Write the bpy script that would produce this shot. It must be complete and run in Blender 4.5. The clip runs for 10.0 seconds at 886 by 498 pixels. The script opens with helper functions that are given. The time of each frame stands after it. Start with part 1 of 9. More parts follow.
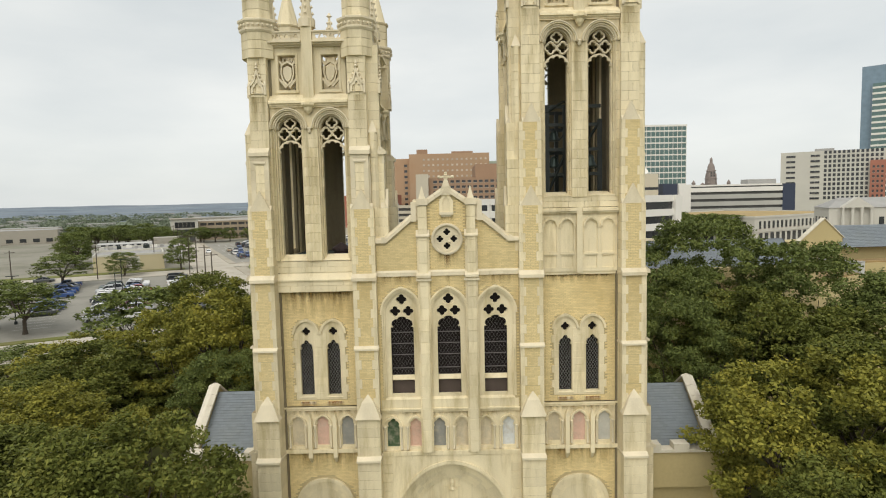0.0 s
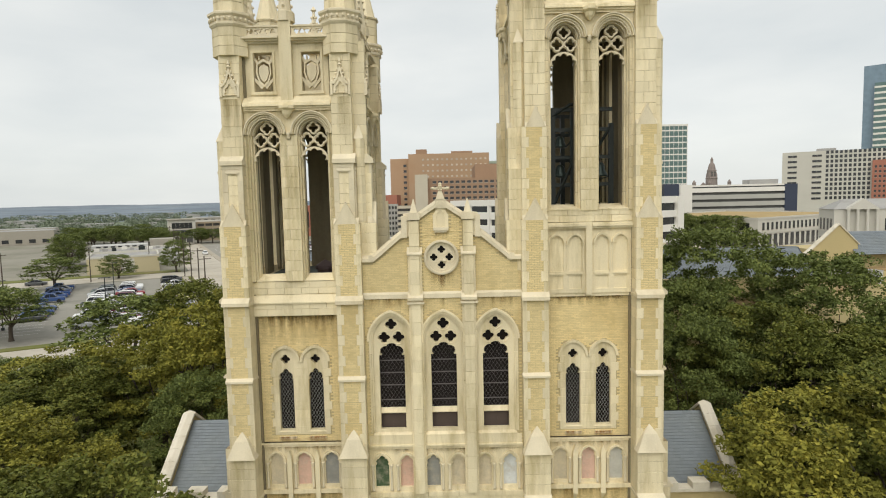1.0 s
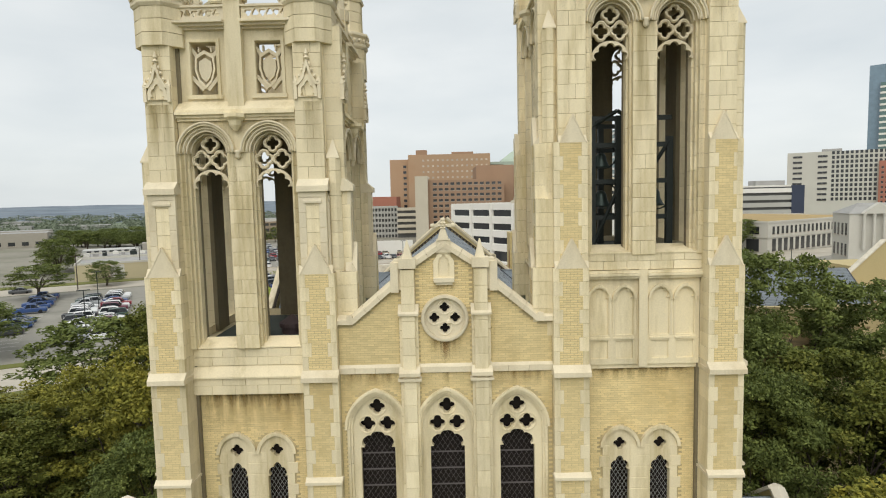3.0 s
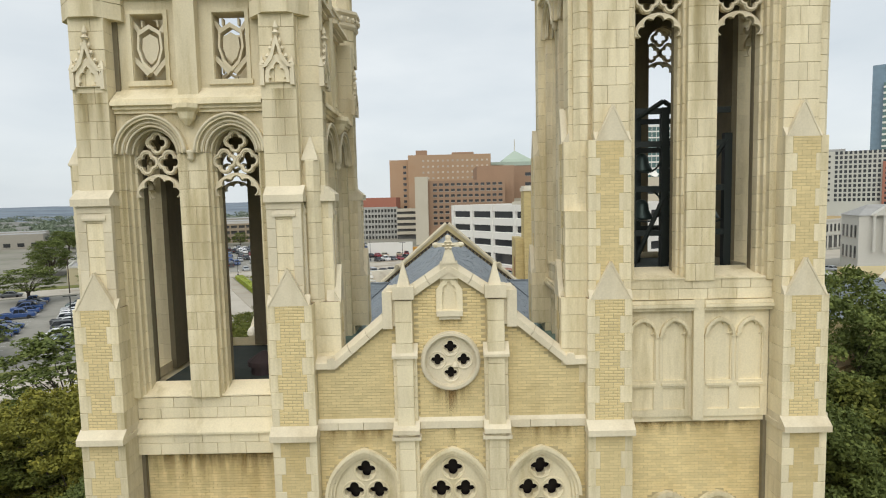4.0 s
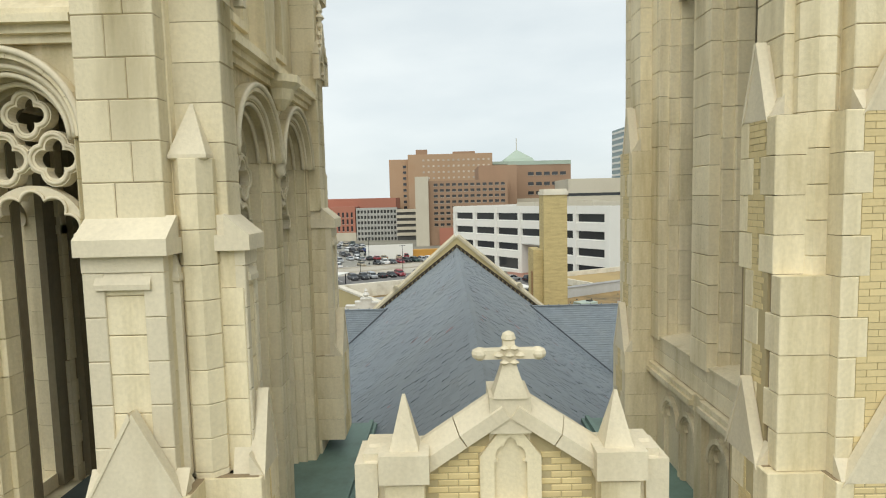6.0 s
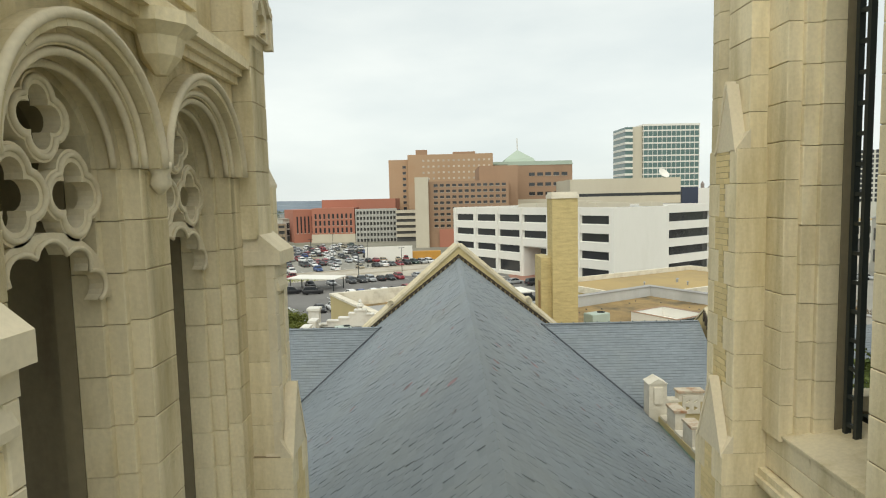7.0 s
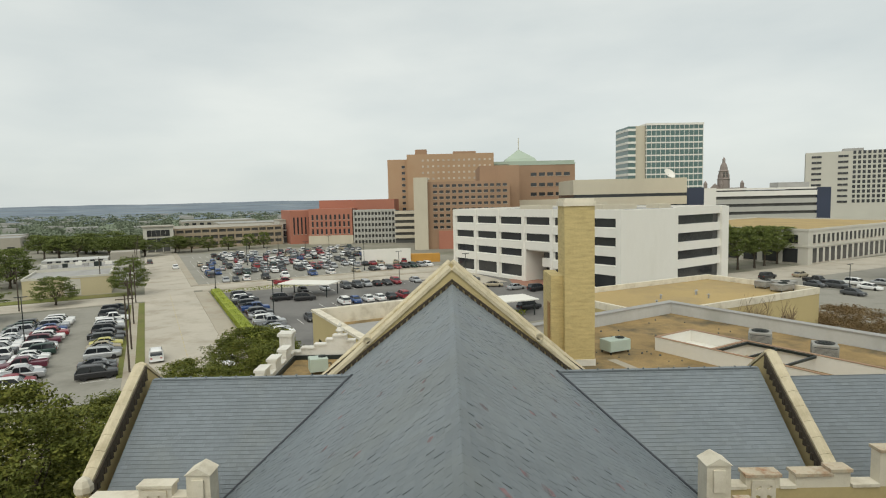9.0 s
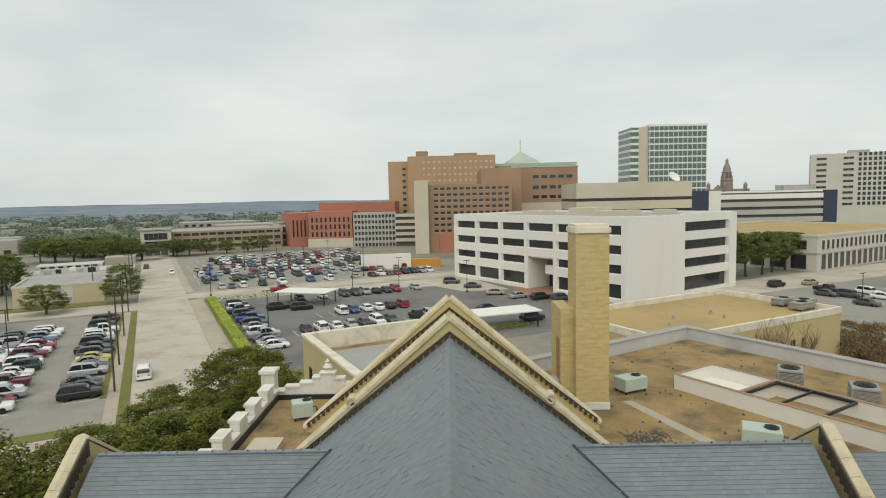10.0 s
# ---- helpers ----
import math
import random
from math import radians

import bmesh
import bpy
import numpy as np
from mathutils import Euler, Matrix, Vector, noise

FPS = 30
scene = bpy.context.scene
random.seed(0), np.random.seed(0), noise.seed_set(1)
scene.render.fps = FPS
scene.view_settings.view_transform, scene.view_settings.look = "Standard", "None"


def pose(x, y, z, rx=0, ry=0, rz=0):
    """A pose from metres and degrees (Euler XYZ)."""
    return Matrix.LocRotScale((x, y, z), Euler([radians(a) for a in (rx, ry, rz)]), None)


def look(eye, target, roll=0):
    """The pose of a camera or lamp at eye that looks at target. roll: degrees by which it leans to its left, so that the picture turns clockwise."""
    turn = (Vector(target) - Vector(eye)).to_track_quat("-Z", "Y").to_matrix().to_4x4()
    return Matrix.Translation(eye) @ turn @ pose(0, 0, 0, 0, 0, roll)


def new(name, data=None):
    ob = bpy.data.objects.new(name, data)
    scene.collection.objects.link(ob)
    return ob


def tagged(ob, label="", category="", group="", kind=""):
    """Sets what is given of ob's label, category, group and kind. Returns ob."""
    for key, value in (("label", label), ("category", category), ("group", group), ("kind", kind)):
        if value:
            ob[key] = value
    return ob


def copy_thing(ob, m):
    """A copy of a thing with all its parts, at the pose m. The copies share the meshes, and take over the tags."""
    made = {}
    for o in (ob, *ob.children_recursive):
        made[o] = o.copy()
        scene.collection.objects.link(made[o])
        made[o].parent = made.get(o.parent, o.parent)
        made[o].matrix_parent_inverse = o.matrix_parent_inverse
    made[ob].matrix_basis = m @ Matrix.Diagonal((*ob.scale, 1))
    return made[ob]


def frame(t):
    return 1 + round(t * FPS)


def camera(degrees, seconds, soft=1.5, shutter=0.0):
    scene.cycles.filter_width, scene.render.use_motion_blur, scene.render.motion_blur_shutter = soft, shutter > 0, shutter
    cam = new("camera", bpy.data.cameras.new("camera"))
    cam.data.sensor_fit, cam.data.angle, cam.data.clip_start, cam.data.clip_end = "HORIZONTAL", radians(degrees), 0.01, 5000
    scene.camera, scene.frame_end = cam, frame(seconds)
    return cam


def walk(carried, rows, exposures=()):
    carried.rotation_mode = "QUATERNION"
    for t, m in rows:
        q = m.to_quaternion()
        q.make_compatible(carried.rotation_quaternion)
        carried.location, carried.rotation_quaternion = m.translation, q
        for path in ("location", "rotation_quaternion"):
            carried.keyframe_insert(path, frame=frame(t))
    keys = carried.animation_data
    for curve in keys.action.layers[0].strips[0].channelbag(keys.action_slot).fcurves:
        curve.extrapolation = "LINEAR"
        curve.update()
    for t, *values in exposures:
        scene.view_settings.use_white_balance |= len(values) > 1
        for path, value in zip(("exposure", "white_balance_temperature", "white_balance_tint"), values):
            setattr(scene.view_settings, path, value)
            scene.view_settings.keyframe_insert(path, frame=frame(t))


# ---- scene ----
# seconds, x, y, z, yaw, pitch, roll
cam = camera(73.9, 10.0, soft=1.1)
ROWS = [
    (0.0, 0.019, 0.000, 19.000, 0.440, -4.783, -1.307),
    (0.5, 0.109, 1.295, 19.215, 0.450, -4.863, -1.318),
    (1.0, 0.236, 2.626, 19.551, 0.426, -4.845, -1.306),
    (1.5, 0.348, 4.024, 19.886, 0.427, -4.875, -1.305),
    (2.0, 0.316, 5.474, 20.179, 0.446, -4.878, -1.316),
    (2.5, 0.207, 6.989, 20.482, 0.455, -4.887, -1.323),
    (4.0, -0.014, 12.035, 20.984, 0.446, -4.843, -1.303),
    (4.5, -0.150, 13.846, 21.099, 0.456, -4.842, -1.291),
    (5.0, -0.334, 15.766, 21.249, 0.459, -4.878, -1.349),
    (5.5, -0.488, 17.706, 21.380, 0.432, -4.905, -1.355),
    (7.0, -0.603, 23.207, 21.718, 0.434, -4.865, -1.340),
    (7.5, -0.536, 24.882, 21.945, 0.410, -4.890, -1.329),
    (8.0, -0.486, 26.479, 22.074, 0.383, -4.894, -1.276),
    (8.5, -0.341, 28.097, 22.111, 0.442, -4.882, -1.290),
    (9.0, -0.137, 29.758, 22.198, 0.496, -4.899, -1.310),
    (9.5, 0.026, 31.535, 22.656, 0.588, -4.894, -1.296),
    (10.0, 0.065, 33.490, 23.639, 0.631, -4.912, -1.283),
]
walk(cam, [(t, pose(x, y, z, 90 + pitch, 0, yaw) @ pose(0, 0, 0, 0, 0, roll)) for t, x, y, z, yaw, pitch, roll in ROWS],
     [(0.0, -0.13, 6600, 10), (2.5, -0.12, 6500, 10), (4.5, -0.17, 6200, 10), (5.5, -0.1, 6200, 8), (7.0, 0.0, 6550, 5), (8.0, -0.12, 6500, 4), (9.0, -0.27, 6550, 6), (10.0, -0.28, 6550, 6)])

# ---- light: a bright overcast sky with a weak veiled sun behind the camera ----
scene.view_settings.exposure = 0.0
world = bpy.data.worlds.new("overcast_sky")
scene.world = world
world.use_nodes = True
wn, wl = world.node_tree.nodes, world.node_tree.links
wn.clear()
w_out = wn.new("ShaderNodeOutputWorld")
w_bg = wn.new("ShaderNodeBackground")
w_sky = wn.new("ShaderNodeTexSky")
w_sky.sky_type = "NISHITA"
w_sky.sun_disc = False
w_sky.sun_elevation, w_sky.sun_rotation = radians(48), radians(200)
w_co = wn.new("ShaderNodeTexCoord")
w_map = wn.new("ShaderNodeMapping")
w_map.inputs["Scale"].default_value = (1.0, 1.0, 3.2)
w_noise = wn.new("ShaderNodeTexNoise")
w_noise.inputs["Scale"].default_value, w_noise.inputs["Detail"].default_value = 2.0, 6.0
w_ramp = wn.new("ShaderNodeValToRGB")
w_ramp.color_ramp.elements[0].position, w_ramp.color_ramp.elements[0].color = 0.3, (0.68, 0.725, 0.735, 1)
w_ramp.color_ramp.elements[1].position, w_ramp.color_ramp.elements[1].color = 0.7, (0.905, 0.922, 0.895, 1)
w_dim = wn.new("ShaderNodeVectorMath")
w_dim.operation = "SCALE"
w_dim.inputs["Scale"].default_value = 0.1
w_mix = wn.new("ShaderNodeMix")
w_mix.data_type = "RGBA"
w_mix.inputs["Factor"].default_value = 0.9
wl.new(w_co.outputs["Generated"], w_map.inputs["Vector"])
wl.new(w_map.outputs["Vector"], w_noise.inputs["Vector"])
wl.new(w_noise.outputs["Fac"], w_ramp.inputs["Fac"])
wl.new(w_sky.outputs["Color"], w_dim.inputs[0])
wl.new(w_dim.outputs["Vector"], w_mix.inputs["A"])
wl.new(w_ramp.outputs["Color"], w_mix.inputs["B"])
wl.new(w_mix.outputs["Result"], w_bg.inputs["Color"])
w_bg.inputs["Strength"].default_value = 1.14
wl.new(w_bg.outputs["Background"], w_out.inputs["Surface"])
sun = new("sun", bpy.data.lights.new("sun", "SUN"))
sun.data.energy, sun.data.angle, sun.data.color = 2.2, radians(65), (1.0, 0.95, 0.86)
sun.matrix_world = look((-7, -40, 46), (0, 0, 0))

# ---- materials ----
def mat(name, col, rough=0.85, var=0.18, scale=0.7, fine=18.0, bump=0.15, island=0.0, obj=0.0, metal=0.0,
        stain=None, stain_scale=0.35, stain_amount=0.5, streak=1.0, spec=0.4):
    m = bpy.data.materials.new(name)
    m.use_nodes = True
    n, l = m.node_tree.nodes, m.node_tree.links
    p = n["Principled BSDF"]
    p.inputs["Roughness"].default_value, p.inputs["Metallic"].default_value = rough, metal
    p.inputs["Specular IOR Level"].default_value = spec
    co = n.new("ShaderNodeTexCoord")
    mp = n.new("ShaderNodeMapping")
    mp.inputs["Scale"].default_value = (1, 1, 1 / streak)
    l.new(co.outputs["Object"], mp.inputs["Vector"])
    big, small = n.new("ShaderNodeTexNoise"), n.new("ShaderNodeTexNoise")
    big.inputs["Scale"].default_value, big.inputs["Detail"].default_value = scale, 6
    small.inputs["Scale"].default_value, small.inputs["Detail"].default_value = fine, 4
    l.new(mp.outputs["Vector"], big.inputs["Vector"])
    l.new(co.outputs["Object"], small.inputs["Vector"])
    add = n.new("ShaderNodeMath")
    add.operation = "MULTIPLY_ADD"
    l.new(big.outputs["Fac"], add.inputs[0])
    add.inputs[1].default_value = 2 * var
    add.inputs[2].default_value = 1 - var - var * 0.5
    add2 = n.new("ShaderNodeMath")
    add2.operation = "MULTIPLY_ADD"
    l.new(small.outputs["Fac"], add2.inputs[0])
    add2.inputs[1].default_value = var
    l.new(add.outputs[0], add2.inputs[2])
    value = add2.outputs[0]
    for amount, kind, sock in ((island, "ShaderNodeNewGeometry", "Random Per Island"), (obj, "ShaderNodeObjectInfo", "Random")):
        if amount:
            g = n.new(kind)
            mm = n.new("ShaderNodeMath")
            mm.operation = "MULTIPLY_ADD"
            l.new(g.outputs[sock], mm.inputs[0])
            mm.inputs[1].default_value = amount
            mm.inputs[2].default_value = 1 - amount / 2
            mu = n.new("ShaderNodeMath")
            mu.operation = "MULTIPLY"
            l.new(mm.outputs[0], mu.inputs[0])
            l.new(value, mu.inputs[1])
            value = mu.outputs[0]
    colour = n.new("ShaderNodeRGB")
    colour.outputs[0].default_value = (*col, 1)
    csock = colour.outputs[0]
    if stain:
        st = n.new("ShaderNodeTexNoise")
        st.inputs["Scale"].default_value, st.inputs["Detail"].default_value, st.inputs["Roughness"].default_value = stain_scale, 8, 0.65
        l.new(mp.outputs["Vector"], st.inputs["Vector"])
        rp = n.new("ShaderNodeMapRange")
        rp.inputs["From Min"].default_value, rp.inputs["From Max"].default_value = 0.48, 0.72
        rp.inputs["To Max"].default_value = stain_amount
        l.new(st.outputs["Fac"], rp.inputs["Value"])
        mx = n.new("ShaderNodeMix")
        mx.data_type = "RGBA"
        l.new(rp.outputs["Result"], mx.inputs["Factor"])
        l.new(csock, mx.inputs["A"])
        mx.inputs["B"].default_value = (*stain, 1)
        csock = mx.outputs["Result"]
    sc = n.new("ShaderNodeVectorMath")
    sc.operation = "SCALE"
    l.new(csock, sc.inputs[0])
    l.new(value, sc.inputs["Scale"])
    l.new(sc.outputs["Vector"], p.inputs["Base Color"])
    if bump:
        bp = n.new("ShaderNodeBump")
        bp.inputs["Strength"].default_value, bp.inputs["Distance"].default_value = bump, 0.01
        l.new(small.outputs["Fac"], bp.inputs["Height"])
        l.new(bp.outputs["Normal"], p.inputs["Normal"])
    return m


def glass_mat(name, col, rough=0.08, metal=0.0):
    m = mat(name, col, rough, var=0.25, scale=0.3, fine=2.0, bump=0.03, spec=0.7, obj=0.35, metal=metal)
    return m


M_STONE = mat("cast_stone", (0.72, 0.632, 0.435), 0.85, 0.26, 0.9, 26, 0.4, island=0.13, obj=0.13, stain=(0.38, 0.30, 0.13), stain_scale=1.5, stain_amount=0.75, streak=6)
M_TRIM = mat("pale_cast_stone", (0.675, 0.60, 0.44), 0.85, 0.24, 1.2, 25, 0.35, island=0.12, stain=(0.42, 0.335, 0.19), stain_scale=0.8, stain_amount=0.5, streak=3)
M_MORTAR = mat("dark_joint_mortar", (0.29, 0.225, 0.135), 0.95, 0.35, 1.2, 30, 0.2)
M_BRICK = mat("buff_brick", (0.69, 0.56, 0.295), 0.88, 0.14, 0.8, 30, 0.3, island=0.16, obj=0.16, stain=(0.50, 0.365, 0.15), stain_scale=0.45, stain_amount=0.7, streak=2)
M_BRICKJOINT = mat("buff_mortar", (0.46, 0.38, 0.215), 0.95, 0.15, 1, 30, 0.2)
M_SLATE = mat("grey_blue_slate", (0.178, 0.203, 0.222), 0.5, 0.16, 0.4, 14, 0.25, island=0.14, obj=0.14, stain=(0.20, 0.215, 0.20), stain_scale=0.3, stain_amount=0.5)
M_SLATEUNDER = mat("slate_underlay", (0.05, 0.055, 0.065), 0.8, 0.15, 1, 20, 0.2)
M_COPING = mat("limestone_coping", (0.66, 0.61, 0.50), 0.85, 0.15, 0.8, 25, 0.25, island=0.1, stain=(0.36, 0.30, 0.20), stain_scale=1.0, stain_amount=0.6)
M_WINDOW = mat("dark_leaded_glass", (0.014, 0.011, 0.011), 0.2, 0.3, 1.5, 8.0, 0.05, spec=0.22)
M_CAME = mat("pale_oxidised_lead", (0.27, 0.27, 0.26), 0.6, 0.2, 3, 30, 0.1)
M_LEAD = mat("lead_came", (0.13, 0.115, 0.115), 0.5, 0.1, 3, 30, 0.1)
M_STEEL = mat("dark_green_black_steel", (0.018, 0.024, 0.022), 0.5, 0.2, 3, 30, 0.1)
M_BRONZE = mat("dark_bronze", (0.035, 0.05, 0.045), 0.4, 0.2, 3, 30, 0.1, metal=0.6)
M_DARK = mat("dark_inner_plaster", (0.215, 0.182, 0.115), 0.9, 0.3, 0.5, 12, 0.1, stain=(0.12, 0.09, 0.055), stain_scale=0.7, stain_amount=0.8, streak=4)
# Near-black brown for the toothed courses below the copings
M_DENTIL = mat("near_black_brown_stone", (0.06, 0.047, 0.033), 0.9, 0.3, 2, 15, 0.2)
M_COPPER = mat("green_copper_flashing", (0.145, 0.22, 0.185), 0.55, 0.2, 1, 12, 0.1, stain=(0.05, 0.05, 0.04), stain_scale=1.2)
M_RUST = mat("rust_streaked_coping", (0.50, 0.43, 0.32), 0.8, 0.25, 2, 15, 0.25, stain=(0.30, 0.125, 0.045), stain_scale=2.2, stain_amount=0.95)
M_WHITE = mat("white_painted_concrete", (0.72, 0.70, 0.645), 0.8, 0.08, 0.15, 4, 0.05, stain=(0.55, 0.53, 0.47), stain_scale=0.15, stain_amount=0.35, streak=3)
M_OFFICEGLASS = glass_mat("dark_tinted_glazing", (0.03, 0.032, 0.035), 0.12)
M_LOT = mat("bleached_asphalt", (0.275, 0.262, 0.225), 0.9, 0.18, 0.08, 1.4, 0.1, stain=(0.15, 0.145, 0.12), stain_scale=0.16, stain_amount=0.7)
M_ASPHALT = mat("worn_asphalt", (0.172, 0.165, 0.155), 0.9, 0.2, 0.06, 1.2, 0.1, stain=(0.085, 0.083, 0.08), stain_scale=0.08, stain_amount=0.7)
M_CONCRETE = mat("pale_concrete_road", (0.455, 0.415, 0.345), 0.9, 0.16, 0.08, 1.4, 0.1, stain=(0.29, 0.245, 0.185), stain_scale=0.14, stain_amount=0.85)
M_PAVE = mat("concrete_pavement", (0.385, 0.345, 0.275), 0.9, 0.16, 0.1, 1.5, 0.1, stain=(0.26, 0.20, 0.14), stain_scale=0.2, stain_amount=0.7)
M_GRASS = mat("winter_grass", (0.14, 0.15, 0.035), 0.95, 0.3, 0.12, 2.5, 0.3, stain=(0.19, 0.15, 0.07), stain_scale=0.1, stain_amount=0.7)
M_LINE = mat("white_road_paint", (0.62, 0.61, 0.58), 0.8, 0.15, 0.5, 4, 0.05)
M_ROOFGRAVEL = mat("brown_gravel_roof", (0.29, 0.20, 0.088), 0.95, 0.6, 0.5, 9, 0.4, stain=(0.075, 0.07, 0.05), stain_scale=0.34, stain_amount=1.0)
M_TAN = mat("tan_brick_wall", (0.49, 0.40, 0.205), 0.88, 0.18, 0.3, 8, 0.15, stain=(0.38, 0.30, 0.16), stain_scale=0.3, stain_amount=0.5, streak=3)
M_LAND = mat("distant_plain", (0.13, 0.165, 0.10), 0.95, 0.45, 0.010, 0.10, 0.0, stain=(0.27, 0.25, 0.20), stain_scale=0.014, stain_amount=0.7)
M_TOWN = mat("patchy_town_ground", (0.25, 0.235, 0.19), 0.95, 0.35, 0.03, 0.4, 0.0, stain=(0.10, 0.11, 0.055), stain_scale=0.035, stain_amount=0.9)
M_PLAZA = mat("red_brick_paving", (0.32, 0.17, 0.12), 0.9, 0.2, 0.3, 3, 0.1)
M_YELLOW = mat("faded_yellow_paint", (0.45, 0.385, 0.25), 0.8, 0.2, 1, 5, 0.05)
M_GREYROOF = mat("grey_roof_felt", (0.34, 0.335, 0.32), 0.9, 0.2, 0.15, 3, 0.1, stain=(0.22, 0.21, 0.19), stain_scale=0.2)
M_CREAM = mat("cream_concrete", (0.52, 0.475, 0.375), 0.88, 0.10, 0.08, 2, 0.05, stain=(0.42, 0.37, 0.28), stain_scale=0.1, stain_amount=0.5, streak=3)
M_STONEPALE = mat("pale_stone_cladding", (0.52, 0.50, 0.44), 0.85, 0.10, 0.1, 2, 0.05)
M_ORANGEBRICK = mat("orange_brown_brick", (0.41, 0.28, 0.175), 0.9, 0.12, 0.05, 1.5, 0.05, stain=(0.31, 0.18, 0.095), stain_scale=0.05)
M_BROWNBRICK = mat("dark_brown_brick", (0.325, 0.212, 0.137), 0.9, 0.12, 0.05, 1.5, 0.05, stain=(0.20, 0.125, 0.08), stain_scale=0.06)
M_REDBRICK = mat("red_brick", (0.37, 0.155, 0.105), 0.9, 0.12, 0.06, 1.5, 0.05)
M_REDSTONE = mat("weathered_red_granite", (0.265, 0.22, 0.20), 0.9, 0.15, 0.05, 1, 0.05)
M_GREENROOF = mat("verdigris_copper", (0.37, 0.44, 0.36), 0.7, 0.12, 0.1, 2, 0.05)
M_CONC2 = mat("grey_concrete", (0.40, 0.395, 0.36), 0.9, 0.12, 0.1, 2, 0.05)
M_NAVY = mat("navy_cladding", (0.035, 0.045, 0.075), 0.5, 0.15, 0.1, 2, 0.0)
# Dark grey painted as shade inside openings; also real debris and coils
M_DARKIN = mat("dark_drab_and_painted_shade", (0.10, 0.10, 0.095), 0.9, 0.3, 0.2, 3, 0.0)
M_GREENGLASS = glass_mat("green_tinted_glazing", (0.09, 0.155, 0.145), 0.15)
M_BLUEGLASS = glass_mat("blue_tinted_glazing", (0.16, 0.23, 0.29), 0.2)
M_PALEWIN = mat("pale_window_blinds", (0.50, 0.44, 0.36), 0.6, 0.15, 0.5, 3, 0.0, obj=0.4)
M_SILL = mat("pale_window_sill", (0.45, 0.40, 0.33), 0.85, 0.1, 0.5, 5, 0.0)
M_TANROOF = mat("tan_roof_membrane", (0.39, 0.285, 0.125), 0.95, 0.2, 0.1, 3, 0.1, stain=(0.26, 0.20, 0.12), stain_scale=0.12, stain_amount=0.7)
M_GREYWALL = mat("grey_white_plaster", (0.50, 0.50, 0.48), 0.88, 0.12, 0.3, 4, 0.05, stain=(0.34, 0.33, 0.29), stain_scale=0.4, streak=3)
M_TAN2 = mat("tan_painted_block", (0.48, 0.42, 0.27), 0.88, 0.12, 0.15, 3, 0.05)
M_DOOR = mat("brown_wooden_door", (0.30, 0.17, 0.06), 0.7, 0.2, 2, 20, 0.1)
M_ORANGE = mat("orange_painted_steel", (0.50, 0.26, 0.05), 0.6, 0.15, 0.5, 4, 0.05)
# Woods colour with the distance haze mixed in as blue-grey
M_FARRIDGE = mat("haze_painted_woods", (0.185, 0.22, 0.26), 1.0, 0.55, 0.006, 0.03, 0.0, spec=0.0, stain=(0.30, 0.32, 0.32), stain_scale=0.0055, stain_amount=0.9)
M_ACGREEN = mat("pale_green_enamel", (0.42, 0.49, 0.43), 0.6, 0.12, 1, 10, 0.05)
M_DARKCOWL = mat("dark_maroon_metal", (0.06, 0.04, 0.04), 0.6, 0.2, 1, 10, 0.05)
M_REDMARK = mat("faded_red_spray_paint", (0.36, 0.22, 0.235), 0.7, 0.4, 8, 40, 0.1, stain=(0.2, 0.21, 0.225), stain_scale=9, stain_amount=0.95)


def stain_mat(name, col, strength, scale):
    """A water stain: strongest at its head, running down in streaks and thinning out."""
    m = bpy.data.materials.new(name)
    m.use_nodes = True
    n, l = m.node_tree.nodes, m.node_tree.links
    p = n["Principled BSDF"]
    p.inputs["Base Color"].default_value, p.inputs["Roughness"].default_value = (*col, 1), 0.9
    co, mp, ns, sep = n.new("ShaderNodeTexCoord"), n.new("ShaderNodeMapping"), n.new("ShaderNodeTexNoise"), n.new("ShaderNodeSeparateXYZ")
    mp.inputs["Scale"].default_value = (scale, scale, scale * 0.12)
    ns.inputs["Scale"].default_value, ns.inputs["Detail"].default_value = 1.0, 6
    l.new(co.outputs["Object"], mp.inputs["Vector"])
    l.new(mp.outputs["Vector"], ns.inputs["Vector"])
    l.new(co.outputs["Generated"], sep.inputs["Vector"])

    def calc(op, a, b):
        q = n.new("ShaderNodeMath")
        q.operation, q.use_clamp = op, op != "ADD"
        for i, v in ((0, a), (1, b)):
            if isinstance(v, float):
                q.inputs[i].default_value = v
            else:
                l.new(v, q.inputs[i])
        return q.outputs[0]
    fall = calc("POWER", sep.outputs["Z"], 1.6)
    side = calc("MULTIPLY", calc("SUBTRACT", 1.0, sep.outputs["X"]), sep.outputs["X"])
    side = calc("MULTIPLY", side, 7.0)
    tex = calc("MULTIPLY", calc("SUBTRACT", ns.outputs["Fac"], 0.34), 3.2)
    l.new(calc("MULTIPLY", calc("MULTIPLY", calc("MULTIPLY", fall, side), tex), strength), p.inputs["Alpha"])
    return m


M_GABLECOPE = mat("weathered_buff_coping", (0.56, 0.49, 0.345), 0.88, 0.2, 0.9, 22, 0.3, island=0.14, stain=(0.30, 0.25, 0.15), stain_scale=1.2, stain_amount=0.7)
M_LIMEWASH = mat("limewashed_stone", (0.66, 0.64, 0.585), 0.88, 0.18, 0.6, 12, 0.15, stain=(0.44, 0.40, 0.33), stain_scale=0.9, stain_amount=0.6)
M_WOODBASE = mat("dark_brown_panel", (0.075, 0.055, 0.045), 0.7, 0.2, 2, 18, 0.1)
M_ROOFDECK = mat("dark_green_roofing", (0.05, 0.062, 0.052), 0.8, 0.3, 0.8, 12, 0.2, stain=(0.10, 0.10, 0.08), stain_scale=1.2)
